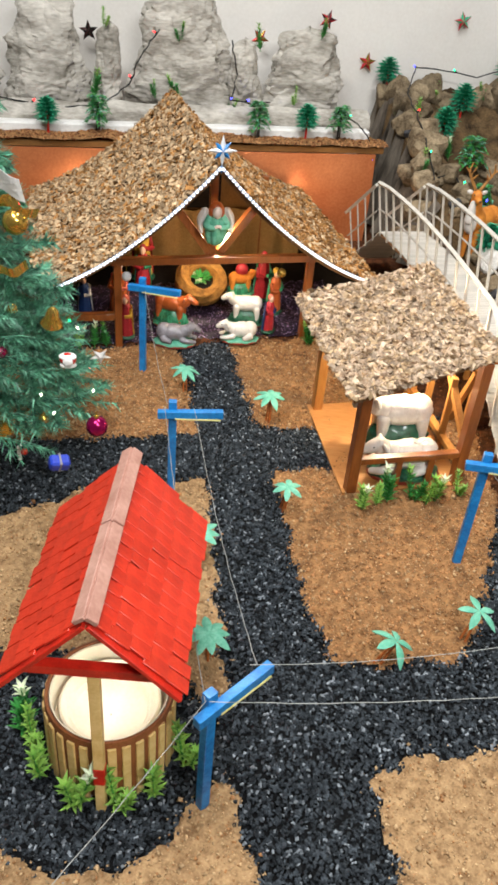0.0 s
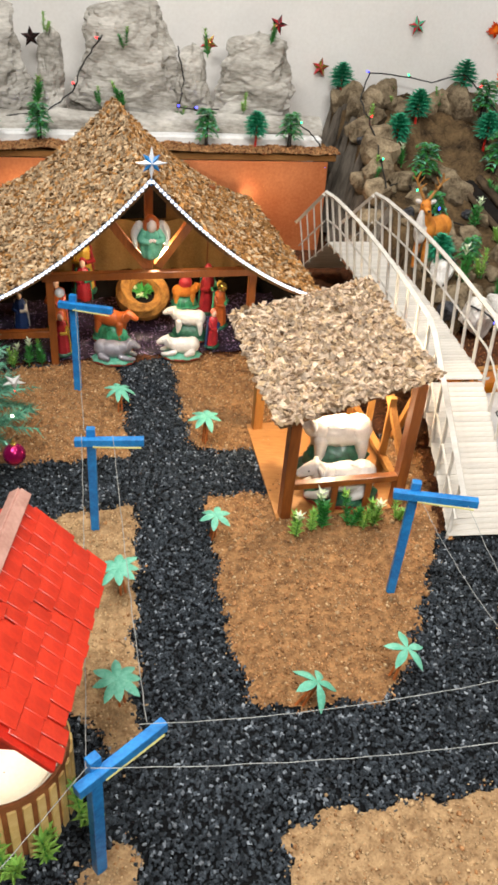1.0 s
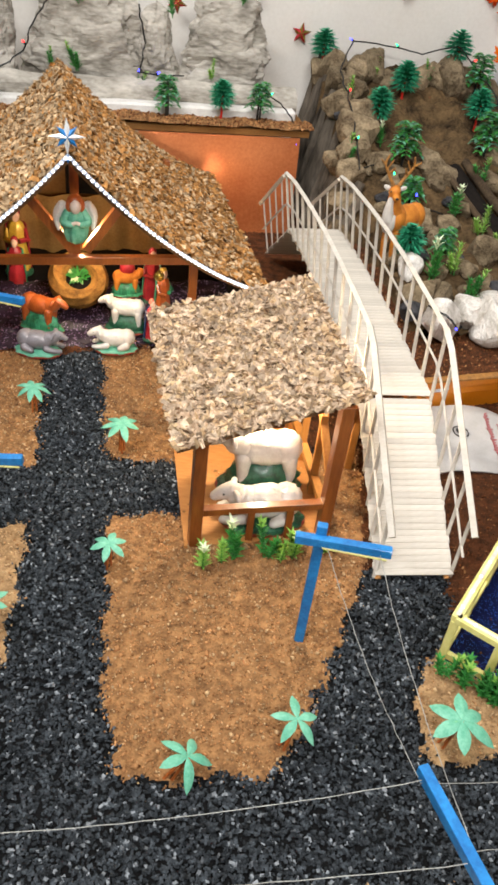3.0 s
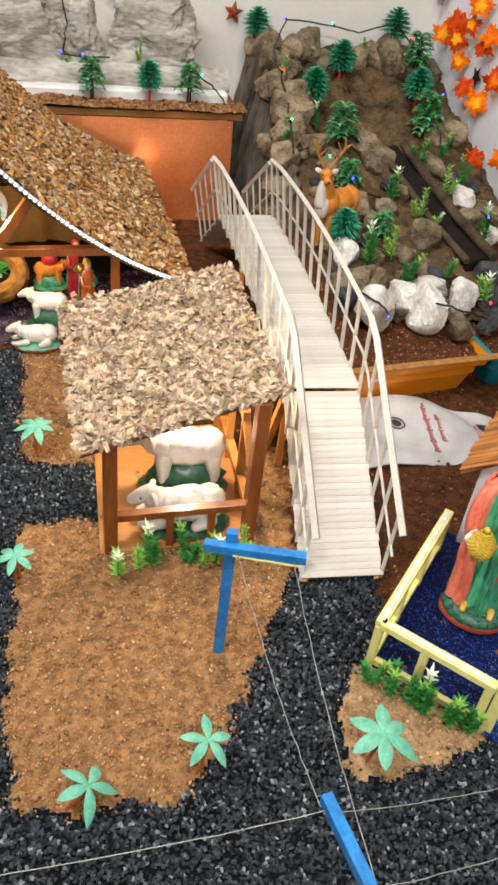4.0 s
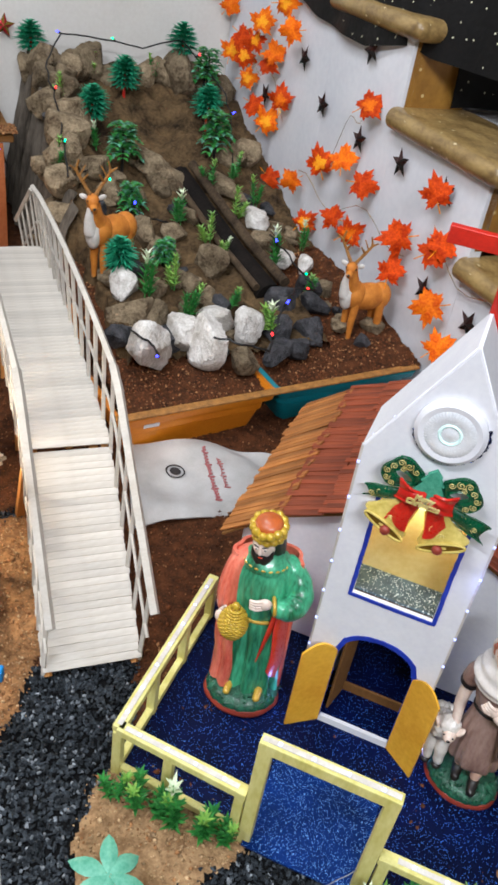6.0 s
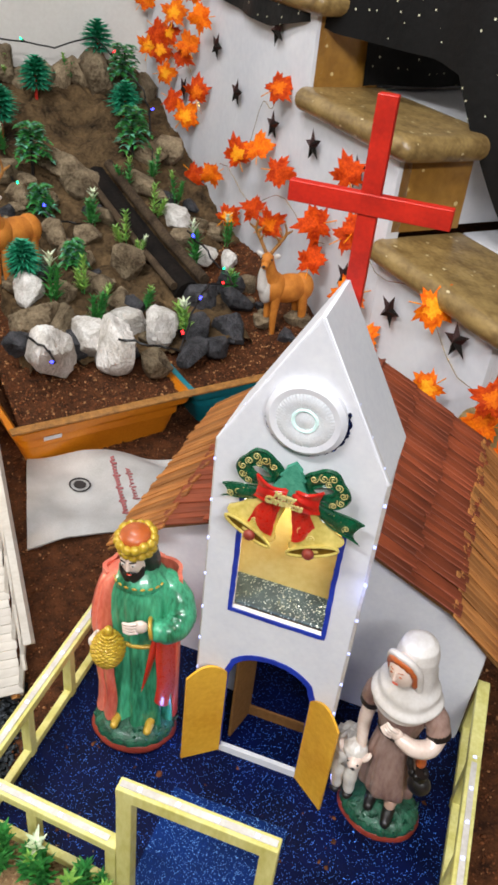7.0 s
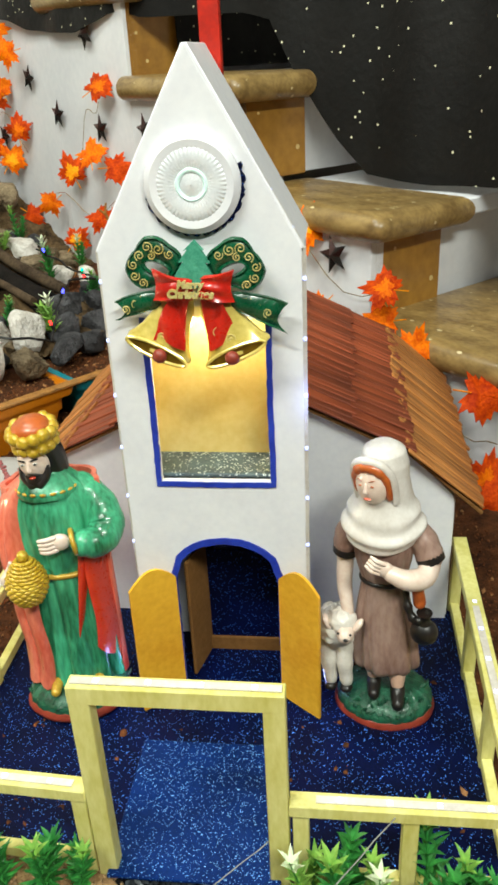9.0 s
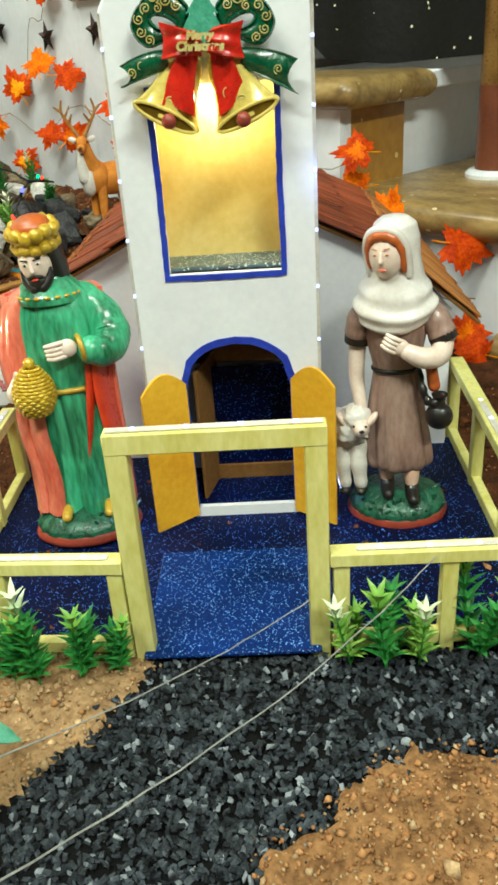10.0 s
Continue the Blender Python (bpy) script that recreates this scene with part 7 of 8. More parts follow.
    form(b, [(0.0, 0, 0, rx, rx * squash), (0.003, 0, 0, rx * 1.02, rx * 1.02 * squash), (0.007, 0, 0, rx, rx * squash), (0.010, 0, 0, rx * 0.97, rx * 0.97 * squash)], "redrim", 5, 0.02, 0.02, 48, seed)
    form(b, [(0.0095, 0, 0, rx * 0.97, rx * 0.97 * squash), (0.016, 0, 0, rx * 0.94, rx * 0.94 * squash), (0.024, 0, 0.002, rx * 0.80, rx * 0.80 * squash), (0.030, 0, 0.004, rx * 0.45, rx * 0.45 * squash)], "grassgreen", 17, 0.02, 0.05, 96, seed)
    rnd = random.Random(int(seed * 10))
    for k in range(70):                                 # moulded grass strokes round the feet
        a, f = rnd.uniform(0, 6.28), rnd.uniform(0.62, 0.97)
        z = float(np.interp(f, [0.45, 0.80, 0.94, 0.97], [0.030, 0.024, 0.016, 0.010]))
        p = Vector((rx * f * math.cos(a), rx * f * squash * math.sin(a), z - 0.001))
        q = p + Vector((rnd.uniform(-0.006, 0.006), rnd.uniform(-0.006, 0.006), rnd.uniform(0.003, 0.006)))
        limb(b, [(*p, 0.0018), (*p.lerp(q, 0.6), 0.0015), (*q, 0.0006)], "grassgreen", 5)


def king():
    b = Build()
    statue_base(b, 0.056, 0.90, 0.4)
    b.v = [(x, y - 0.007, z) for x, y, z in b.v]
    # robe: bulky chest, belted waist, long folds to the hem
    form(b, [(0.024, 0.005, -0.002, 0.0425, 0.0325), (0.05, 0.005, -0.002, 0.041, 0.031), (0.10, 0.005, -0.001, 0.0385, 0.029), (0.145, 0.003, 0, 0.0355, 0.0272), (0.160, 0.002, 0, 0.0345, 0.0262), (0.175, 0.002, -0.001, 0.0375, 0.028),
             (0.205, 0.002, -0.001, 0.042, 0.031), (0.232, 0.001, 0, 0.0435, 0.030), (0.250, 0, 0.001, 0.039, 0.026), (0.264, -0.001, 0.001, 0.027, 0.020), (0.274, -0.002, 0, 0.017, 0.015)], "robegreen", 9, 0.27, 0.03, 112, 1.3)
    # pink cape behind and over his right side, with a lining that swings out under the folded arm
    b.sheet(lambda s, t: ((0.047 - 0.004 * t + 0.0025 * math.sin(s * 27 + t * 2)) * math.cos(radians(-12 + 218 * s)), (0.040 - 0.007 * t + 0.002 * math.sin(s * 31)) * math.sin(radians(-12 + 218 * s)) + 0.006, 0.020 + 0.236 * t), 70, 16, "cape", -0.005)
    form(b, [(0.150, -0.042, -0.006, 0.011, 0.014), (0.172, -0.043, -0.008, 0.0155, 0.021), (0.20, -0.043, -0.005, 0.0165, 0.022), (0.228, -0.039, -0.001, 0.0160, 0.022), (0.248, -0.034, 0.001, 0.014, 0.020), (0.262, -0.022, 0.002, 0.010, 0.015)], "cape", 6, 0.12, 0.06, 48, 2.0)
    b.sheet(lambda s, t: (-0.024 - 0.024 * s + 0.003 * math.sin(t * 7), -0.0285 + 0.020 * s * s - 0.004 * math.sin(s * 9), 0.028 + 0.145 * t), 12, 14, "cape", 0.004)
    b.sheet(lambda s, t: (0.010 + 0.040 * (t * 0.85 + 0.15) * (0.35 + 0.65 * s), -0.030 + 0.016 * s - 0.003 * math.sin(s * 7), 0.090 + 0.105 * t - 0.035 * s * (1 - t)), 12, 12, "capelining", 0.004)
    b.sheet(lambda s, t: (0.030 + 0.019 * s + 0.002 * math.sin(t * 6), -0.031 + 0.029 * s * s, 0.075 + 0.112 * t - 0.030 * s * (1 - t)), 10, 10, "capelining", 0.005)
    ring_of(b, 0.0352, 0.1605, 0.0030, "goldpaint", 0.765, 0.0)
    # his left arm folded to the chest in a wide sleeve
    limb(b, [(0.030, 0.004, 0.246, 0.016), (0.046, -0.002, 0.228, 0.0180), (0.053, -0.014, 0.209, 0.0185), (0.044, -0.028, 0.200, 0.0172), (0.032, -0.036, 0.203, 0.014)], "robegreen", 24, 0.03)
    ring_of(b, 0.0118, 0.0, 0.0026, "goldpaint", 1.0, 0.0, 0.0, 24)
    k0 = len(b.v) - 240
    mt = T((0.0225, -0.0385, 0.2065)) @ pose(0, 0, 0, 0, 82, 12)
    b.v[k0:] = [tuple(mt @ Vector(p)) for p in b.v[k0:]]
    hand(b, (0.010, -0.0415, 0.2085), pose(0, 0, 0, 0, -6, 8), 1.05, "paleskin")
    # his right hand under a woven beehive jar
    hand(b, (-0.046, -0.040, 0.168), pose(0, 0, 0, 0, 60, 150), 1.1, "paleskin")
    for k in range(15):                                 # woven courses
        r = 0.0192 * math.sin(radians(38 + 8.6 * k)) ** 0.9
        n = len(b.v)
        b.tube([((r + 0.0008 * math.cos(14 * a + math.pi * (k % 2))) * math.cos(a), (r + 0.0008 * math.cos(14 * a + math.pi * (k % 2))) * math.sin(a), 0.150 + 0.0031 * k) for a in np.linspace(0, 2 * math.pi, 84, endpoint=False)], 0.0020, "crowngold", 6, closed=True)
        b.v[n:] = [(x - 0.027, y - 0.047, z) for x, y, z in b.v[n:]]
    b.blob((0.0165, 0.0165, 0.024), "crowngold", T((-0.027, -0.047, 0.170)), 18, 12)
    b.blob((0.0058, 0.0058, 0.0060), "crowngold", T((-0.027, -0.047, 0.199)), 12, 8)
    # collar with gold dashes, hair, face, beard
    form(b, [(0.248, -0.002, -0.008, 0.029, 0.024), (0.254, -0.002, -0.007, 0.0305, 0.0245), (0.262, -0.002, -0.004, 0.0265, 0.0215), (0.270, -0.002, -0.001, 0.020, 0.017)], "robegreen", 4, 0.02, 0.02, 40)
    for k in range(9):
        a = radians(-165 + 19 * k)
        b.blob((0.0034, 0.0013, 0.0016), "goldpaint", T((-0.002 + 0.0300 * math.cos(a), -0.0075 + 0.0245 * math.sin(a), 0.2555)) @ pose(0, 0, 0, 0, 0, math.degrees(a) + 90), 8, 6)
    head = len(b.v)
    form(b, [(0.262, 0.001, 0.004, 0.019, 0.014), (0.275, 0.0, 0.004, 0.0215, 0.0185), (0.292, 0.0, 0.003, 0.0208, 0.0195), (0.306, 0.0, 0.0, 0.0185, 0.0185)], "hair", 11, 0.05, 0.03, 48)
    b.blob((0.0158, 0.0160, 0.0215), "paleskin", T((-0.004, -0.0095, 0.290)), 26, 18)
    b.blob((0.0125, 0.0100, 0.0125), "hair", T((-0.0045, -0.0175, 0.2725)), 22, 14, 0.08, 5, 3)
    for s in (-1, 1):
        limb(b, [(-0.0045 + s * 0.0120, -0.0155, 0.285, 0.0034), (-0.0045 + s * 0.0110, -0.0185, 0.277, 0.0045), (-0.0045 + s * 0.004, -0.0235, 0.270, 0.0050)], "hair", 10)
        limb(b, [(-0.0045 + s * 0.0010, -0.0262, 0.2835, 0.0014), (-0.0045 + s * 0.0065, -0.0242, 0.2815, 0.0014)], "hair", 8)
        limb(b, [(-0.0045 + s * 0.0032, -0.0246, 0.2985, 0.0009), (-0.0045 + s * 0.0092, -0.0222, 0.2988, 0.0009)], "hair", 6)
        b.blob((0.0028, 0.0012, 0.0014), "ceramic", T((-0.0045 + s * 0.0062, -0.0240, 0.2945)), 8, 6)
        b.blob((0.0011, 0.0012, 0.0013), "hair", T((-0.0045 + s * 0.0062, -0.0250, 0.2945)), 6, 6)
    b.blob((0.0036, 0.0016, 0.0014), "capelining", T((-0.0045, -0.0262, 0.2800)), 8, 6)
    limb(b, [(-0.0045, -0.0245, 0.2965, 0.0014), (-0.0045, -0.0272, 0.2890, 0.0025)], "paleskin", 10)
    # crown: knotted gold bands with an orange cap
    for k in range(13):
        a = 2 * math.pi * k / 13
        b.blob((0.0064, 0.0052, 0.0050), "crowngold", T((0.0192 * math.cos(a), 0.0192 * math.sin(a) - 0.002, 0.3055 + 0.001 * (k % 2))) @ pose(0, 0, 0, 0, 20, math.degrees(a) + 90), 12, 9, 0.12, 6, k)
        a += 0.24
        b.blob((0.0068, 0.0058, 0.0064), "crowngold", T((0.0208 * math.cos(a), 0.0208 * math.sin(a) - 0.002, 0.3185 + 0.0012 * (k % 3))) @ pose(0, 0, 0, 0, -15, math.degrees(a) + 90), 12, 9, 0.12, 6, k + 20)
    form(b, [(0.300, 0, -0.002, 0.0195, 0.0195), (0.312, 0, -0.002, 0.0205, 0.0205), (0.322, 0, -0.002, 0.0205, 0.0205)], "crowngold", 9, 0.03, 0.03, 40)
    b.blob((0.0185, 0.0185, 0.0095), "oxorange", T((0, -0.002, 0.3235)), 26, 12)
    nod = T((0, 0.002, 0.266)) @ pose(0, 0, 0, 13, -5, -8) @ T((0, -0.002, -0.266))     # the head bows towards the jar
    b.v[head:] = [tuple(nod @ Vector(p)) for p in b.v[head:]]
    for x in (-0.018, 0.026):
        limb(b, [(x, -0.028, 0.032, 0.0062), (x - 0.001, -0.041, 0.0285, 0.0052)], "goldpaint", 12)
    return b


def shepherdess():
    b = Build()
    statue_base(b, 0.058, 0.78, 1.7)
    form(b, [(0.060, 0.002, -0.001, 0.0335, 0.0255), (0.068, 0.002, -0.001, 0.0375, 0.0285), (0.090, 0.001, -0.001, 0.0365, 0.0275), (0.125, 0, 0, 0.0315, 0.0238), (0.155, 0, 0, 0.0268, 0.0205), (0.170, 0, 0, 0.0245, 0.019),
             (0.182, 0, -0.001, 0.0265, 0.0205), (0.208, 0, -0.002, 0.0325, 0.0245), (0.228, 0, -0.001, 0.0345, 0.0240), (0.244, 0, 0, 0.027, 0.020), (0.256, 0, 0, 0.015, 0.013)], "mauve", 8, 0.14, 0.02, 96, 0.6)
    ring_of(b, 0.0252, 0.1708, 0.0023, "hair", 0.79, 0.0, -0.002)
    for x, y in ((0.016, -0.016), (-0.013, -0.006)):
        limb(b, [(x, y + 0.008, 0.078, 0.0108), (x + 0.001, y + 0.003, 0.058, 0.0102), (x + 0.002, y, 0.042, 0.0072)], "skin", 16)
        limb(b, [(x + 0.002, y + 0.002, 0.041, 0.0082), (x + 0.003, y - 0.006, 0.034, 0.0082), (x + 0.005, y - 0.018, 0.0315, 0.0068)], "hair", 16)
    # short sleeves with dark hems, bare arms
    limb(b, [(-0.026, 0.001, 0.236, 0.0135), (-0.0375, -0.002, 0.222, 0.0142), (-0.0405, -0.003, 0.209, 0.0138)], "mauve", 20, 0.03)
    b.tube([(-0.0402, -0.003, 0.206), (-0.0412, -0.003, 0.199)], 0.0143, "hair", 20, 0.0140)
    limb(b, [(-0.0405, -0.003, 0.200, 0.0095), (-0.0425, -0.007, 0.165, 0.0088), (-0.0385, -0.015, 0.140, 0.0070), (-0.036, -0.019, 0.128, 0.0062)], "paleskin", 16)
    hand(b, (-0.0355, -0.021, 0.122), pose(0, 0, 0, 0, -75, 10), 0.85, "paleskin")
    limb(b, [(0.026, 0.001, 0.236, 0.014), (0.041, -0.003, 0.221, 0.0150), (0.0485, -0.007, 0.208, 0.0145)], "mauve", 20, 0.03)
    b.tube([(0.0478, -0.0065, 0.2085), (0.0512, -0.0082, 0.2015)], 0.0150, "hair", 20, 0.0146)
    limb(b, [(0.050, -0.008, 0.203, 0.0110), (0.046, -0.022, 0.193, 0.0112), (0.030, -0.033, 0.194, 0.0104), (0.014, -0.036, 0.201, 0.0085)], "paleskin", 18)
    hand(b, (0.007, -0.0365, 0.206), pose(0, 0, 0, 0, 28, 6), 1.0, "paleskin")
    # flask on a twisted cord
    limb(b, [(0.026, -0.019, 0.173, 0.003), (0.029, -0.025, 0.158, 0.0042), (0.036, -0.029, 0.145, 0.0045), (0.044, -0.030, 0.146, 0.0045), (0.050, -0.026, 0.152, 0.003)], "hair", 10, 0.18)
    b.blob((0.0150, 0.0125, 0.0140), "hair", T((0.047, -0.027, 0.129)), 22, 14)
    form(b, [(0.138, 0.047, -0.027, 0.0085, 0.0085), (0.146, 0.047, -0.027, 0.006, 0.006), (0.153, 0.047, -0.027, 0.0085, 0.0085)], "hair", 3, 0.0, 0.0, 18)
    limb(b, [(0.038, -0.018, 0.176, 0.0062), (0.041, -0.021, 0.160, 0.0068)], "oxorange", 12)

    # hood that widens into a wrapped cowl, its folds hanging lower in front
    def hood(s, t):
        a = radians(90 + 360 * s)
        front = max(0.0, -math.sin(a))
        rr = np.interp(t, [0.0, 0.05, 0.14, 0.28, 0.42, 0.55, 0.64, 0.74, 0.84, 0.93, 1.0], [0.0, 0.0135, 0.0215, 0.0252, 0.0262, 0.0292, 0.0338, 0.0392, 0.0432, 0.0412, 0.031])
        z = np.interp(t, [0, 0.05, 0.14, 0.28, 0.42, 0.55, 0.64, 0.74, 0.84, 0.93, 1.0], [0.3215, 0.3200, 0.3145, 0.302, 0.286, 0.270, 0.260, 0.251, 0.241, 0.230, 0.225])
        low = min(1.0, max(0.0, (t - 0.5) / 0.25))
        rr *= 1 + low * 0.045 * math.sin(38 * t + 2.4 * front + 0.8 * math.sin(2 * a + 1)) + 0.012 * math.sin(5 * a + t * 9)
        return (-0.001 + rr * math.cos(a), 0.005 - 0.006 * low + rr * (0.98 - 0.16 * low) * math.sin(a), z - 0.010 * low * front)

    b.sheet(hood, 72, 60, "scarf")
    face = len(b.v)
    limb(b, [(-0.0195, -0.011, 0.262, 0.0042), (-0.0205, -0.0140, 0.284, 0.0042), (-0.0150, -0.0185, 0.2990, 0.0040), (-0.002, -0.0215, 0.3045, 0.0038), (0.0110, -0.0185, 0.2990, 0.0040), (0.0170, -0.0140, 0.284, 0.0042), (0.0165, -0.011, 0.262, 0.0042)], "scarf", 14)
    b.blob((0.0158, 0.0150, 0.0205), "paleskin", T((-0.002, -0.0150, 0.2805)), 26, 18)
    limb(b, [(-0.0175, -0.0155, 0.272, 0.0030), (-0.0172, -0.0180, 0.286, 0.0040), (-0.011, -0.0215, 0.2965, 0.0048), (-0.002, -0.0235, 0.2995, 0.0044), (0.007, -0.0215, 0.2965, 0.0048), (0.0132, -0.0180, 0.286, 0.0040), (0.0135, -0.0155, 0.268, 0.0032)], "oxorange", 12, 0.08)
    limb(b, [(-0.002, -0.0290, 0.2865, 0.0012), (-0.002, -0.0312, 0.2800, 0.0023)], "paleskin", 10)
    b.blob((0.0040, 0.0016, 0.0012), "cape", T((-0.002, -0.0292, 0.2722)), 10, 6)
    for s in (-1, 1):
        limb(b, [(-0.002 + s * 0.0034, -0.0294, 0.2898, 0.0004), (-0.002 + s * 0.0082, -0.0275, 0.2902, 0.0004)], "oxorange", 6)
        b.blob((0.0019, 0.0008, 0.0007), "oxorange", T((-0.002 + s * 0.0058, -0.0290, 0.2850)), 8, 6)
    bow_down = T((0, 0.002, 0.286)) @ pose(0, 0, 0, 4, -4, -15) @ Matrix.Scale(1.10, 4) @ T((0, -0.004, -0.275))    # she looks down towards the lamb
    b.v[face:] = [tuple(bow_down @ Vector(p)) for p in b.v[face:]]
    # woolly lamb sitting behind her hand
    k0 = len(b.v)
    b.blob((0.021, 0.024, 0.026), "ceramic", T((-0.053, -0.010, 0.078)), 44, 30, 0.20, 6.5, 2)
    b.blob((0.017, 0.018, 0.020), "ceramic", T((-0.046, -0.024, 0.094)), 36, 26, 0.20, 6.5, 3)
    b.blob((0.0135, 0.0135, 0.0125), "ceramic", T((-0.040, -0.030, 0.109)), 30, 20, 0.18, 6.0, 4)
    b.blob((0.0080, 0.0110, 0.0085), "paleskin", T((-0.035, -0.041, 0.103)), 16, 12)
    b.blob((0.0026, 0.0016, 0.0016), "hair", T((-0.033, -0.0515, 0.104)), 8, 6)
    for s in (-1, 1):
        b.blob((0.0035, 0.0065, 0.0090), "paleskin", T((-0.039 + s * 0.0135, -0.034, 0.108)) @ pose(0, 0, 0, 0, s * 32, 0), 10, 8)
        b.blob((0.0012, 0.0012, 0.0012), "hair", T((-0.035 + s * 0.0055, -0.0475, 0.1075)), 6, 6)
    for x in (-0.055, -0.040):
        limb(b, [(x, -0.024, 0.078, 0.0090), (x + 0.001, -0.031, 0.058, 0.0080), (x + 0.003, -0.034, 0.036, 0.0060)], "ceramic", 14, 0.05)
        b.blob((0.0062, 0.0075, 0.0048), "hair", T((x + 0.003, -0.036, 0.030)), 10, 8)
    b.v[k0:] = [(x * 1.22 + 0.006, y * 1.15 + 0.014, z * 1.08 + 0.006) for x, y, z in b.v[k0:]]
    return b


king_pose = YARD @ pose(0.101, 0.200, 0.009, -4, 0, 10)
single("king_statue", king(), king_pose, "painted plaster king in green robe holding a gold jar", "statue", smooth=1.2)
single("shepherdess_statue", shepherdess(), YARD @ pose(0.437, 0.199, 0.009, 2, -1.5, -12) @ Matrix.Diagonal((0.90, 0.94, 0.975, 1)), "painted plaster shepherdess in white headscarf with a lamb", "statue", smooth=1.2)


def deer(turn_head):
    b = Build()
    b.blob((0.030, 0.058, 0.034), "fawn", T((0, 0.014, 0.108)), 22, 16)
    b.blob((0.028, 0.030, 0.036), "fawn", T((0, -0.026, 0.115)), 20, 14)
    b.blob((0.028, 0.028, 0.034), "fawn", T((0, 0.050, 0.108)), 20, 14)
    b.blob((0.020, 0.016, 0.034), "ceramic", T((0, -0.046, 0.112)), 16, 12)
    limb(b, [(0, -0.026, 0.122, 0.024), (0.002, -0.042, 0.150, 0.0185), (0.004, -0.050, 0.180, 0.0140)], "fawn", 16)
    limb(b, [(0, -0.052, 0.118, 0.016), (0.002, -0.058, 0.145, 0.012), (0.004, -0.058, 0.168, 0.0085)], "ceramic", 14)
    h = T((0.004, -0.052, 0.186)) @ pose(0, 0, 0, 0, 0, turn_head)
    b.blob((0.0145, 0.018, 0.016), "fawn", h, 12, 9)
    b.blob((0.009, 0.015, 0.0085), "fawn", h @ T((0, -0.020, -0.007)), 10, 8)
    b.blob((0.004, 0.003, 0.003), "hair", h @ T((0, -0.035, -0.005)), 8, 6)
    for s in (-1, 1):
        b.blob((0.010, 0.003, 0.006), "ceramic", h @ T((s * 0.019, 0.004, 0.008)) @ pose(0, 0, 0, 0, -25 * s, 0), 8, 6)
        b.blob((0.002, 0.002, 0.0026), "hair", h @ T((s * 0.0118, -0.011, 0.004)), 6, 5)
        base = h @ Vector((s * 0.006, 0.002, 0.014))
        p1, p2, p3 = h @ Vector((s * 0.022, 0.006, 0.040)), h @ Vector((s * 0.034, 0.004, 0.062)), h @ Vector((s * 0.030, 0.0, 0.085))
        b.tube([tuple(p) for p in glide([base, p1, p2, p3], 4)], 0.0046, "antler", 8, 0.0020)
        b.tube([p1, h @ Vector((s * 0.012, -0.006, 0.058))], 0.0034, "antler", 6, 0.0016)
        b.tube([p2, h @ Vector((s * 0.048, -0.002, 0.074))], 0.0034, "antler", 6, 0.0016)
        b.tube([p1.lerp(p2, 0.5), h @ Vector((s * 0.016, 0.004, 0.074))], 0.0022, "antler", 6, 0.0012)
        for y, lean in ((-0.024, -0.004), (0.044, 0.006)):
            b.tube([(s * 0.014, y, 0.10), (s * 0.015, y + lean, 0.05), (s * 0.015, y + lean * 0.5, 0.004)], 0.0115 if y < 0 else 0.014, "fawn", 10, 0.0060)
            b.blob((0.0055, 0.007, 0.005), "antler", T((s * 0.015, y + lean * 0.5 - 0.001, 0.004)), 8, 6)
    b.blob((0.006, 0.010, 0.006), "ceramic", T((0, 0.066, 0.112)), 8, 6)
    return b


single("deer_figurine", deer(52), pose(0.722, 2.31, 0.152, 0, 0, -48) @ Matrix.Scale(1.08, 4), "fawn toy deer with antlers standing by the bridge", "deer", "toy deer")
single("deer_figurine", deer(48), pose(1.315, 2.115, 0.116, 0, 0, -76) @ Matrix.Scale(0.98, 4), "fawn toy deer with antlers on soil by the wall", "deer", "toy deer")


def sheep(lying, mat="ceramic", base="grassgreen", wool=0.10):
    """A crib animal, facing against x: body, raised neck, long head, ears, legs, all on an oval base."""
    b = Build()
    h = 0.030 if lying else 0.066
    b.lathe([(0.064, 0), (0.066, 0.005), (0.062, 0.010), (0.045, 0.014), (0.02, 0.016)], base, None, 36, 0.03, 9, 0.6)
    b.lathe([(0.066, 0), (0.0675, 0.003), (0.066, 0.006)], "redrim", None, 36, 0.0, 9, 0.6)
    b.blob((0.050, 0.027, 0.027), mat, T((0.004, 0, h + 0.010)), 34, 22, wool, 5.0, 1)
    b.blob((0.026, 0.026, 0.027), mat, T((0.032, 0, h + 0.012)), 26, 18, wool, 5.0, 5)
    limb(b, [(-0.026, 0, h + 0.014, 0.021), (-0.042, 0, h + 0.021, 0.0185), (-0.052, 0, h + 0.030, 0.0150)], mat, 18, wool * 0.4)
    limb(b, [(-0.053, 0, h + 0.033, 0.0140), (-0.066, 0, h + 0.029, 0.0115), (-0.078, 0, h + 0.023, 0.0080)], mat, 16)
    for s in (-1, 1):
        limb(b, [(-0.050, s * 0.011, h + 0.038, 0.0040), (-0.047, s * 0.020, h + 0.036, 0.0050), (-0.046, s * 0.027, h + 0.030, 0.0028)], mat, 8)
        b.blob((0.0018, 0.0012, 0.0018), "hair", T((-0.067, s * 0.0106, h + 0.0335)), 6, 5)
        if not lying and s > 0:
            b.blob((0.056, 0.030, 0.038), base, T((0.004, 0, 0.020)), 26, 16, 0.14, 5.0, 2)
        if not lying:
            for x in (-0.030, 0.038):
                limb(b, [(x, s * 0.014, h, 0.0130), (x + (0.004 if x > 0 else 0), s * 0.015, h * 0.55, 0.0085), (x - 0.001, s * 0.015, 0.018, 0.0062)], mat, 12)
        else:
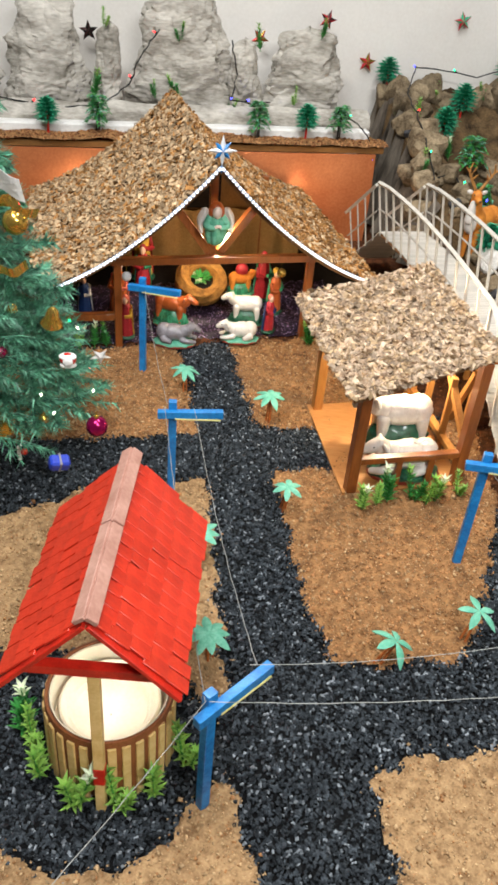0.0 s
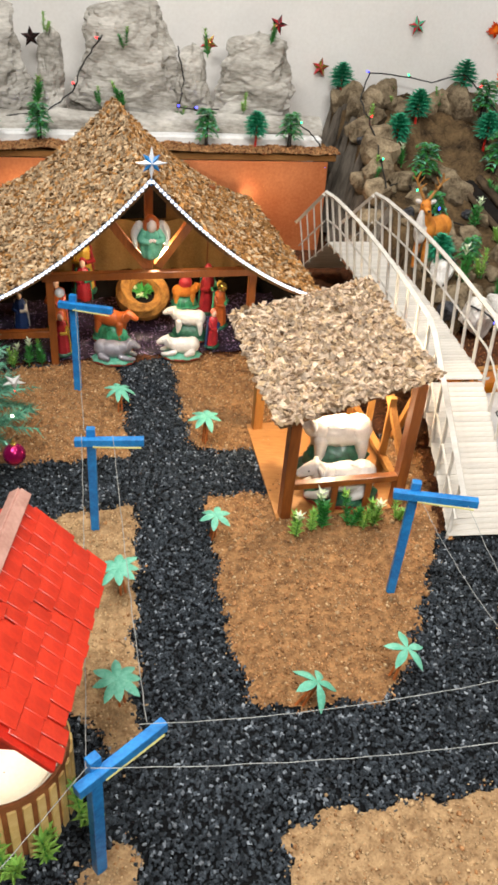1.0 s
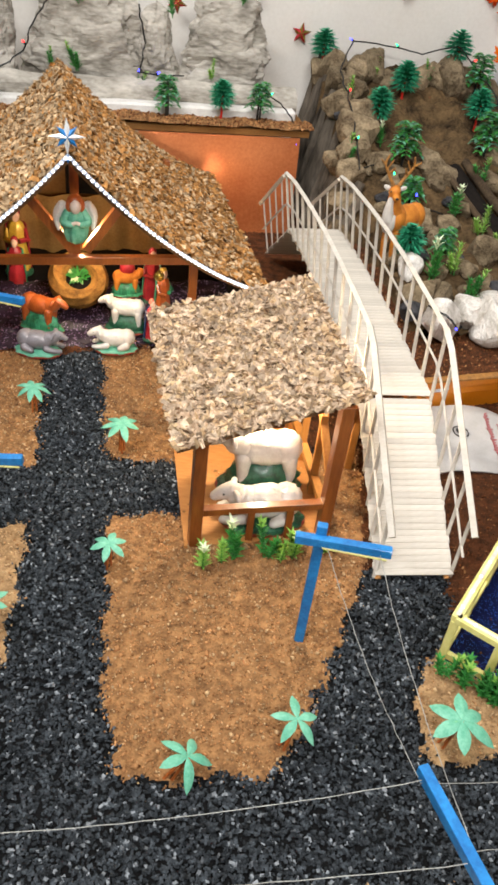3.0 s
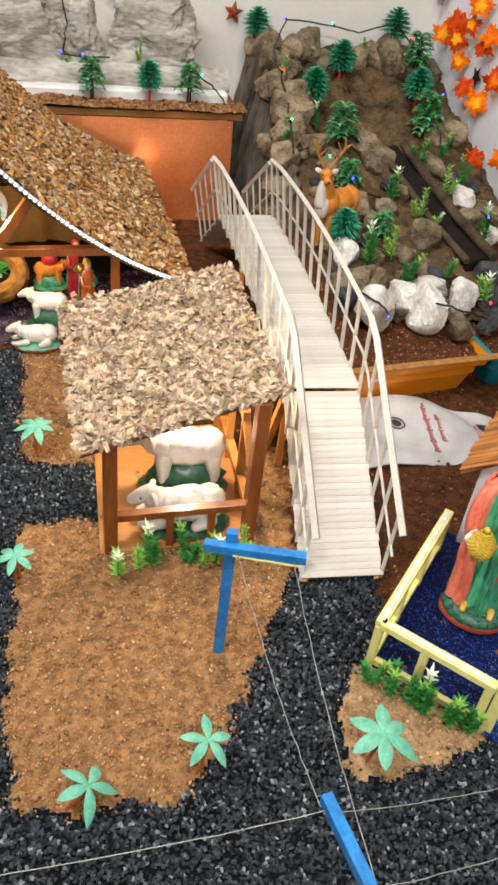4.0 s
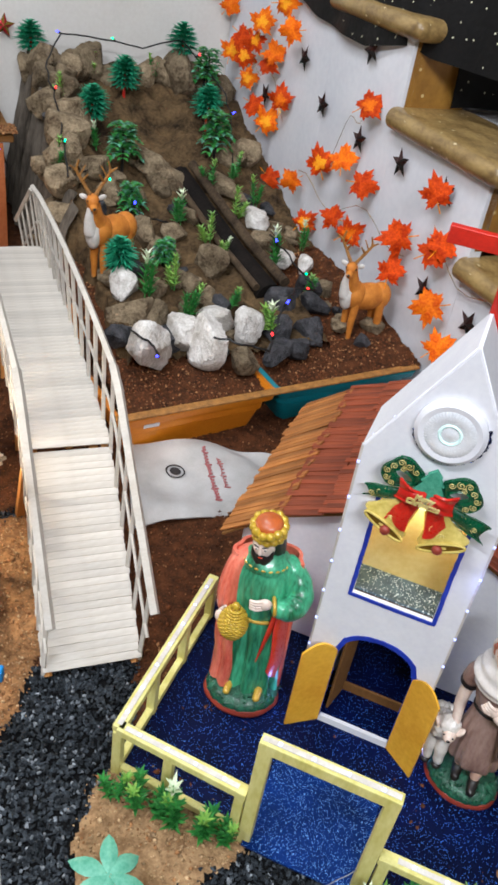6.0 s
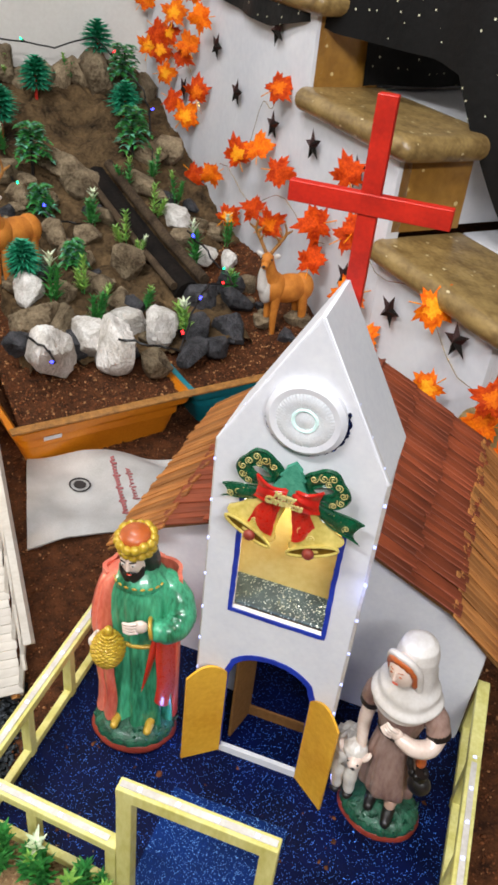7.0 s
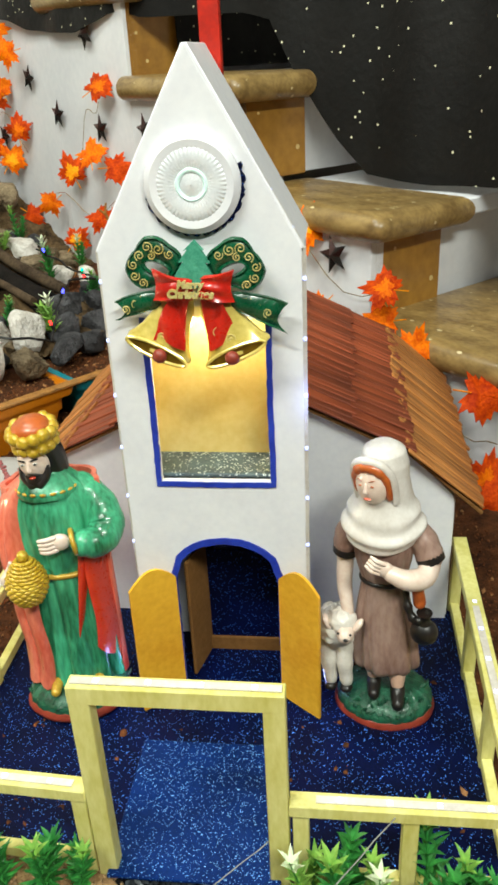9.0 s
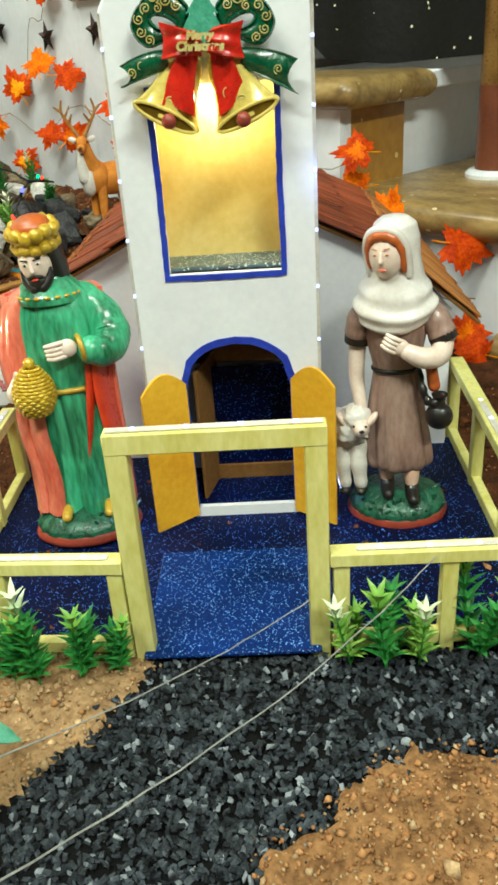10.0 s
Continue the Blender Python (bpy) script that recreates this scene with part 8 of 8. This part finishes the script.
            limb(b, [(-0.028, s * 0.020, 0.024, 0.010), (-0.050, s * 0.021, 0.020, 0.0075), (-0.066, s * 0.016, 0.018, 0.0060)], mat, 10)
            limb(b, [(0.030, s * 0.024, 0.026, 0.013), (0.012, s * 0.029, 0.019, 0.0085)], mat, 10)
    return b


single("sheep_figurine", sheep(False), pose(0.385, 1.455, 0.010, 0, 0, 8) @ Matrix.Scale(1.3, 4), "white plaster sheep standing on a green base", "sheep", "sheep")
single("sheep_figurine", sheep(True), pose(0.395, 1.358, 0.010, 0, 0, 10) @ Matrix.Scale(1.22, 4), "white plaster sheep lying on a green base", "sheep", "sheep")


def hut_at(x, y, z=0.012, turn=0.0):
    return HUT @ pose(x, y, z, 0, 0, turn)


def robed(h, robe, cloak, cap, skin="skin"):
    """A small painted crib figure of height h."""
    b = Build()
    b.lathe([(0.24, 0), (0.25, 0.04), (0.22, 0.07)], "grassgreen", squash=0.85)
    b.lathe([(0.19, 0.06), (0.18, 0.25), (0.14, 0.5), (0.15, 0.66), (0.12, 0.76), (0.06, 0.80)], robe, None, 28, 0.06, 8, 0.8)
    b.sheet(lambda s, t: ((0.21 - 0.05 * t) * math.cos(radians(10 + 160 * s)), (0.19 - 0.05 * t) * math.sin(radians(10 + 160 * s)), 0.06 + 0.68 * t), 16, 5, cloak, -0.02)
    b.tube([(0.13, 0, 0.66), (0.19, -0.08, 0.54), (0.04, -0.16, 0.54)], 0.055, cloak, 8, 0.04)
    b.tube([(-0.13, 0, 0.66), (-0.19, -0.08, 0.54), (-0.03, -0.16, 0.50)], 0.055, robe, 8, 0.04)
    b.blob((0.075, 0.08, 0.10), skin, T((0, -0.02, 0.87)), 12, 9)
    b.blob((0.085, 0.085, 0.08), cap, T((0, 0.012, 0.915)), 12, 9)
    b.v = [(x * h * 0.82, y * h * 0.82, z * h) for x, y, z in b.v]
    return b


for x, y, z, h, r, c, k, tn in ((0.165, 0.030, 0.012, 0.105, "crimson", "navy", "cape", 40), (0.205, 0.130, 0.02, 0.130, "oxorange", "robegreen", "goldpaint", 30), (0.185, 0.20, 0.03, 0.14, "crimson", "robegreen", "crimson", 10),
                             (-0.235, 0.03, 0.012, 0.115, "crimson", "goldpaint", "cape", -30), (-0.24, 0.15, 0.02, 0.15, "oxorange", "cape", "ceramic", -20), (-0.335, 0.16, 0.02, 0.11, "navy", "ceramic", "hair", -20),
                             (-0.155, 0.32, 0.055, 0.17, "goldpaint", "crimson", "crimson", 0), (-0.16, 0.27, 0.04, 0.13, "crimson", "robegreen", "crimson", -10)):
    single("crib_figurine", robed(h * 1.08, r, c, k), hut_at(x, y, z, tn), "small painted crib statue in a coloured robe", "statue", "crib statues")
single("grey_donkey_figurine", sheep(True, "grey", "turquoise", 0.03), hut_at(-0.110, -0.015, 0.010, 165) @ Matrix.Scale(0.85, 4), "grey lying animal statue on a turquoise base", "donkey")
single("sheep_figurine", sheep(True, "ceramic", "turquoise"), hut_at(0.074, -0.012, 0.010, -5) @ Matrix.Scale(0.8, 4), "white lying crib sheep on a turquoise base", "sheep", "sheep")
single("sheep_figurine", sheep(False, "ceramic", "grassgreen"), hut_at(0.106, 0.075, 0.016, -15) @ Matrix.Scale(0.82, 4), "white standing crib sheep on a green base", "sheep", "sheep")
single("ox_figurine", sheep(False, "oxorange", "robegreen", 0.02), hut_at(-0.100, 0.085, 0.016, 150) @ Matrix.Scale(0.88, 4), "orange-brown crib ox statue", "ox")
single("camel_figurine", sheep(False, "fawn", "robegreen", 0.03).blob((0.03, 0.02, 0.03), "crimson", T((0.0, 0, 0.115))), hut_at(0.120, 0.20, 0.05, 180) @ Matrix.Scale(0.66, 4), "tan crib camel statue with a red saddle", "camel")
nest = thing("straw_nest", hut_at(-0.006, 0.165, 0.110) @ pose(0, 0, 0, 36), "coiled straw wreath nest with leaves inside", "nest")
ringp = [(0.053 * math.cos(a), 0.053 * math.sin(a), 0.0) for a in np.linspace(0, 2 * math.pi, 60, endpoint=False)]
for k in range(7):
    a = k * 0.9
    part("coil", Build().tube([(x * (1 + 0.30 * math.cos(i * 0.942 + a)), y * (1 + 0.30 * math.cos(i * 0.942 + a)), 0.024 * math.sin(i * 0.942 + a)) for i, (x, y, z) in enumerate(ringp)], 0.0078, "straw", 7, closed=True), nest)
bn = Build()
rnd = random.Random(6)
for k in range(44):
    a, r = rnd.uniform(0, 6.28), rnd.uniform(0, 0.020)
    leaf(bn, (r * math.cos(a), 0.010 + 0.6 * r * math.sin(a), -0.006), (0.5 * math.cos(a), 0.5 * math.sin(a), 1), rnd.uniform(0.018, 0.028), 0.009, "leafwhite" if k % 5 == 0 else "leafgreen", 0.5)
part("leaves", bn, nest, "green and cream leaves")
# solid blob in black: the shade inside the wreath is put into its colour
part("hollow", Build().blob((0.036, 0.036, 0.010), "dark", T((0, 0, -0.012)), 18, 8), nest, "black filling painted as the wreath's shaded hollow")
ang = Build()
ang.lathe([(0.005, 0.0), (0.018, 0.008), (0.024, 0.028), (0.0235, 0.045), (0.020, 0.060), (0.017, 0.068), (0.006, 0.076)], "turquoise", None, 56, 0.10, 7, 0.85)
ang.blob((0.0115, 0.012, 0.0145), "paleskin", T((0, -0.012, 0.082)), 14, 10)
ang.blob((0.0150, 0.0140, 0.0135), "oxorange", T((0, -0.002, 0.091)), 18, 12, 0.12, 4, 1)
for s in (-1, 1):
    ang.blob((0.0062, 0.0070, 0.0150), "oxorange", T((s * 0.0125, -0.003, 0.080)), 12, 9, 0.12, 5, 2)
    for k in range(7):                                  # feathers of a folded wing
        f = k / 6
        limb(ang, [(s * 0.010, 0.006, 0.064 - 0.012 * f, 0.0050), (s * (0.026 + 0.010 * math.sin(2.4 * f)), 0.004, 0.083 - 0.030 * f, 0.0068), (s * (0.030 + 0.008 * math.sin(2.6 * f)), -0.004, 0.074 - 0.040 * f, 0.0040)], "scarf", 10)
    limb(ang, [(s * 0.016, -0.002, 0.067, 0.0080), (s * 0.024, -0.014, 0.052, 0.0082), (s * 0.010, -0.025, 0.050, 0.0060)], "turquoise", 12)
    limb(ang, [(s * 0.010, -0.025, 0.050, 0.0042), (s * 0.002, -0.028, 0.055, 0.0036)], "paleskin", 8)
single("winged_statue", ang, hut_at(-0.012, -0.020, 0.288) @ Matrix.Scale(1.08, 4), "painted winged plaster statue in pale green on the beam", "statue")
st = Build()
for k in range(8):
    a = 2 * math.pi * k / 8
    r = 0.036 if k % 2 == 0 else 0.027
    d, e = Vector((math.sin(a), 0, math.cos(a))), Vector((math.cos(a), 0, -math.sin(a)))
    st.add([d * r, e * 0.007 + d * 0.008, (0, -0.007, 0), e * -0.007 + d * 0.008, (0, 0.004, 0)], [(0, 1, 2), (2, 3, 0), (4, 1, 0), (0, 3, 4)], "bluepaint" if k % 2 else "chrome")
star = thing("gable_star", hut_at(-0.025, RY0 - 0.015, RTOP + 0.035), "blue and silver eight-pointed star on the gable", "star")
part("rays", st, star, smooth=0)
part("pin", Build().tube([(0, 0.002, -0.05), (0, 0.002, 0.0)], 0.0016, "bluepaint", 5), star)
for x in (0.175, -0.235):
    t = thing("bauble", hut_at(x, -0.012, 0.205), "small gold bauble hanging from the hut beam", "bauble", "hut baubles")
    part("ball", Build().blob((0.0125, 0.0125, 0.0125), "goldball" if x > 0 else "chrome", None, 16, 12), t)
    part("cord", Build().tube([(0, 0, 0.012), (0, 0.004, 0.030)], 0.0008, "goldball", 4), t)


# ---- blue lamp poles and their wires ----
def pole(x, y, yaw, h, back, fore, tilt=0.0):
    t = thing("blue_pole", pose(x, y, 0, tilt, 0, yaw), "blue painted wooden pole with a cross arm", "pole", "blue poles")
    part("post", Build().box((0.0155, 0.0125, h), "bluepaint", T((0, 0, h / 2)), 0.0008), t)
    arm = part("arm", Build().box((back + fore, 0.0130, 0.0150), "bluepaint", T(((fore - back) / 2, -0.010, h - 0.022)) @ pose(0, 0, 0, 0, -2, 0), 0.0008), t)
    part("trim", Build().box((fore * 0.9, 0.002, 0.003), "lime", T((fore * 0.5, -0.0165, h - 0.0300)), 0.0004), arm, "raw yellow lower edge")
    return t


pole(-0.222, 1.727, -12, 0.258, 0.032, 0.098)
pole(-0.101, 1.217, 4, 0.241, 0.028, 0.095)
pole(0.005, 0.567, 45, 0.246, 0.030, 0.096)
pole(0.461, 1.086, -8, 0.262, 0.036, 0.104)
pole(0.605, 0.588, 112, 0.262, 0.030, 0.150)


def wire(name, p, q, sag, label):
    P, Q = Vector(p), Vector(q)
    rn = random.Random(int(P.x * 999))
    pts = [P.lerp(Q, k / 24) + Vector((rn.uniform(-1, 1) * 0.0008, rn.uniform(-1, 1) * 0.0008, -4 * sag * (k / 24) * (1 - k / 24))) for k in range(25)]
    single("thin_wire", Build().tube(pts, 0.0006, "silverwire", 4), Matrix(), label, "wire", "pole wires")


LBL = "thin twisted silvery wire strung between blue poles"
wire("w", (0.052, 0.612, 0.245), (0.555, 0.715, 0.245), 0.02, LBL)
wire("w", (0.005, 0.555, 0.245), (0.59, 0.63, 0.245), 0.02, LBL)
wire("w", (0.470, 1.075, 0.235), (0.552, 0.718, 0.245), 0.02, LBL)
wire("w", (0.545, 1.062, 0.240), (0.600, 0.640, 0.245), 0.02, LBL)
wire("w", (-0.060, 1.205, 0.235), (0.060, 0.615, 0.245), 0.03, LBL)
wire("w", (-0.115, 1.205, 0.235), (0.000, 0.555, 0.245), 0.03, LBL)
wire("w", (0.000, 0.555, 0.245), (-0.30, 0.10, 0.245), 0.02, LBL)
wire("w", (-0.215, 1.715, 0.235), (-0.110, 1.205, 0.240), 0.02, LBL)
wire("w", (0.60, 0.645, 0.240), (1.066, 0.838, 0.100), 0.03, LBL)
wire("w", (0.555, 0.715, 0.240), (0.975, 0.890, 0.060), 0.02, LBL)

# ---- bells and bow on the chapel front: a moulded plaque ----
plaque = thing("bell_plaque", YARD @ T((TM - 0.002, TB0 - 0.003, 0.455)) @ pose(0, 0, 0, 0, 2, 0), "moulded plaque of two gold bells under green and red bows", "ornament")
RIM = [(-7, 0.0171), (28, 0.0237), (61, 0.0228), (90, 0.0267), (109, 0.0275), (140, 0.0234), (171, 0.0263), (182, 0.0275), (206, 0.0256), (230, 0.0227), (255, 0.0153), (304, 0.0108), (353, 0.0171)]


def scroll(parent, x, z, r, turn, hand_, y=-0.0165):
    """A raised gold spiral of radius r."""
    part("scroll", Build().tube([(x + (r * (1 - 0.85 * f)) * math.cos(turn + hand_ * 9.5 * f), y, z + (r * (1 - 0.85 * f)) * math.sin(turn + hand_ * 9.5 * f)) for f in np.linspace(0, 1, 22)], 0.00055, "scrollgold", 4), parent, "raised gold scroll")


for s in (-1, 1):
    def loop_fn(a, t):
        ang_ = 360 * a
        r1 = float(np.interp(ang_ if ang_ < 353 else ang_ - 360, [p[0] for p in RIM], [p[1] for p in RIM]))
        c, sn = math.cos(radians(ang_)), math.sin(radians(ang_))
        xi, zi = 0.0098 * c, 0.0042 * sn - 0.0032 * c
        x, z = xi + (r1 * c - xi) * t, zi + (r1 * sn - zi) * t
        edge = 0.0035 if t < 0.12 or t > 0.9 else 0.0
        return (s * (0.031 - x), -0.0095 - 0.006 * math.sin(math.pi * min(1, max(0, t))) ** 0.6 - edge, 0.0300 + z)

    loop = part("green_loop", Build().sheet(loop_fn, 56, 12, "bow", 0.002 * s), plaque, "embossed green ribbon loop")
    for k, (x, z, r, tn) in enumerate(((0.020, 0.0425, 0.0040, 0.5), (0.029, 0.0465, 0.0048, 2.2), (0.038, 0.0480, 0.0046, 3.9), (0.0445, 0.0410, 0.0044, 5.2), (0.0505, 0.0335, 0.0042, 0.9), (0.0495, 0.0245, 0.0042, 2.6), (0.0430, 0.0185, 0.0040, 4.0), (0.0350, 0.0410, 0.0036, 1.4))):
        scroll(loop, s * x, z, r, tn if s > 0 else math.pi - tn, s * (1 if k % 2 else -1))
    hang = 0.006 if s > 0 else 0.0

    def tail_fn(a, t):
        x = 0.030 + (0.0405 + hang) * a
        up, dn = 0.0118 - 0.0115 * a * a + hang * 0.3 * a, -0.0030 - 0.0135 * a - hang * 1.4 * a
        return (s * (x - 0.0085 * math.sin(math.pi * t) * max(0.0, a - 0.75) * 4), -0.0088 - 0.004 * math.sin(math.pi * t) - 0.002 * math.sin(a * 5) - (0.002 if t < 0.1 or t > 0.9 else 0), dn + (up - dn) * t)

    tail = part("green_tail", Build().sheet(tail_fn, 24, 10, "bow", 0.002 * -s), plaque, "embossed green ribbon tail")
    for k, (x, z, r, tn) in enumerate(((0.042, 0.0045, 0.0048, 0.6), (0.051, 0.0005, 0.0046, 2.8), (0.060, -0.0050, 0.0040, 4.4))):
        scroll(tail, s * x, z, r, tn if s > 0 else math.pi - tn, s * (1 if k % 2 else -1), -0.0150)
    part("red_loop", Build().sheet(lambda a, t: (s * (0.003 + 0.030 * a - 0.003 * math.sin(math.pi * t) * a), -0.0175 - 0.006 * math.sin(math.pi * a) - 0.0018 * math.sin(t * 12 + a * 4) * (1 - a * 0.6), 0.0155 + 0.002 * a + (t - 0.5) * (0.015 + 0.012 * a)), 16, 14, "redbow", 0.003), plaque, "red ribbon loop")
    part("red_tail", Build().sheet(lambda a, t: (s * (0.010 + 0.012 * a) + s * (0.016 + 0.010 * a) * (t - 0.35) - 0.002 * s * a * a, -0.0185 - 0.0022 * math.sin(a * 6 + t * 7), 0.010 - (0.036 + 0.010 * (1 - t)) * a - 0.006 * abs(t - 0.5) * a), 14, 10, "redbow", 0.002), plaque, "red ribbon tail")
    bm = T((s * 0.0255, -0.008, -0.0205)) @ pose(0, 0, 0, 0, s * -25, 0)
    bell = part("bell", Build().lathe([(0.004, 0.034), (0.011, 0.031), (0.0155, 0.020), (0.018, 0.006), (0.0215, -0.006), (0.026, -0.015), (0.0295, -0.0195), (0.0295, -0.0222), (0.0275, -0.0225), (0.024, -0.0195), (0.018, -0.006)], "bellgold", bm, 40, squash=0.5, cap=False), plaque, "shiny gold bell with scrolls")
    scroll(bell, s * 0.019, -0.022, 0.0055, 1.0 if s > 0 else 2.1, s, -0.0185)
    scroll(bell, s * 0.030, -0.027, 0.0048, 4.0 if s > 0 else 5.4, -s, -0.0190)
    ring_pts = [Vector((0.0272 * math.cos(a), -0.0150, -0.0200 + 0.0058 * math.sin(a))) for a in np.linspace(0, 2 * math.pi, 36, endpoint=False)]
    part("mouth", Build().add([bm @ (p + Vector((0, 0.0006, 0))) for p in ring_pts], [tuple(range(36))], "bellmouth"), bell, "shaded hollow of the bell")
    part("lip", Build().tube([bm @ p for p in ring_pts], 0.0016, "bellgold", 8, closed=True), bell, "rolled gold lip")
    part("clapper", Build().blob((0.0062, 0.0050, 0.0062), "redrim", bm @ T((-s * 0.004, -0.017, -0.0215)), 16, 12), bell, "dark red clapper")
fl = []
for z, w in ((0.054, 0.0), (0.046, 0.008), (0.047, 0.005), (0.036, 0.013), (0.037, 0.009), (0.022, 0.018), (0.016, 0.0185)):
    fl.append((w, z))
part("fir_shape", Build().prism([(w, z) for w, z in fl] + [(-w, z) for w, z in fl[::-1][:-1]], 0.012, 0.018, "firfrost", pose(0, 0, 0, 90)), plaque, "frosted green fir shape")
for txt, z, size in (("Merry", 0.0185, 0.0085), ("Christmas", 0.0105, 0.0092)):
    cu = bpy.data.curves.new("lettering", "FONT")
    cu.body, cu.size, cu.extrude, cu.align_x, cu.shear = txt, size, 0.0012, "CENTER", 0.15
    cu.offset = 0.0005
    cu.materials.append(M["cream"])
    tx = new("lettering", cu)
    dg = bpy.context.evaluated_depsgraph_get()
    me = bpy.data.meshes.new_from_object(tx.evaluated_get(dg))
    me.materials.clear()
    me.materials.append(M["scrollgold"])
    bpy.data.objects.remove(tx)
    part("lettering", me, plaque, "gold raised lettering", m=T((-0.002, -0.0290, z)) @ pose(0, 0, 0, 90))
# LED strips up the tower edges
for a0, z0, a1, z1 in ((TA1 + 0.001, 0.02, TA1 + 0.001, SH), (TA1, SH, TM, AP), (TA0, SH, TM, AP), (TA0 - 0.001, 0.02, TA0 - 0.001, SH)):
    bb = Build()
    n = 5 if abs(z1 - z0) < 0.3 else 9
    bb.beam((a0, TB0 + 0.006, z0), (a1, TB0 + 0.006, z1), 0.005, 0.0012, "ceramic", 0.0003, up=(0, 1, 0))
    for k in range(n):
        f = (k + 0.5) / n
        bb.box((0.003, 0.003, 0.003), "strip", T((a0 + (a1 - a0) * f + (0.001 if a0 > TM else -0.001), TB0 + 0.005, z0 + (z1 - z0) * f)), 0.0005)
    single("led_strip", bb, YARD, "thin LED strip along the tower's edge", "light", "LED strips")
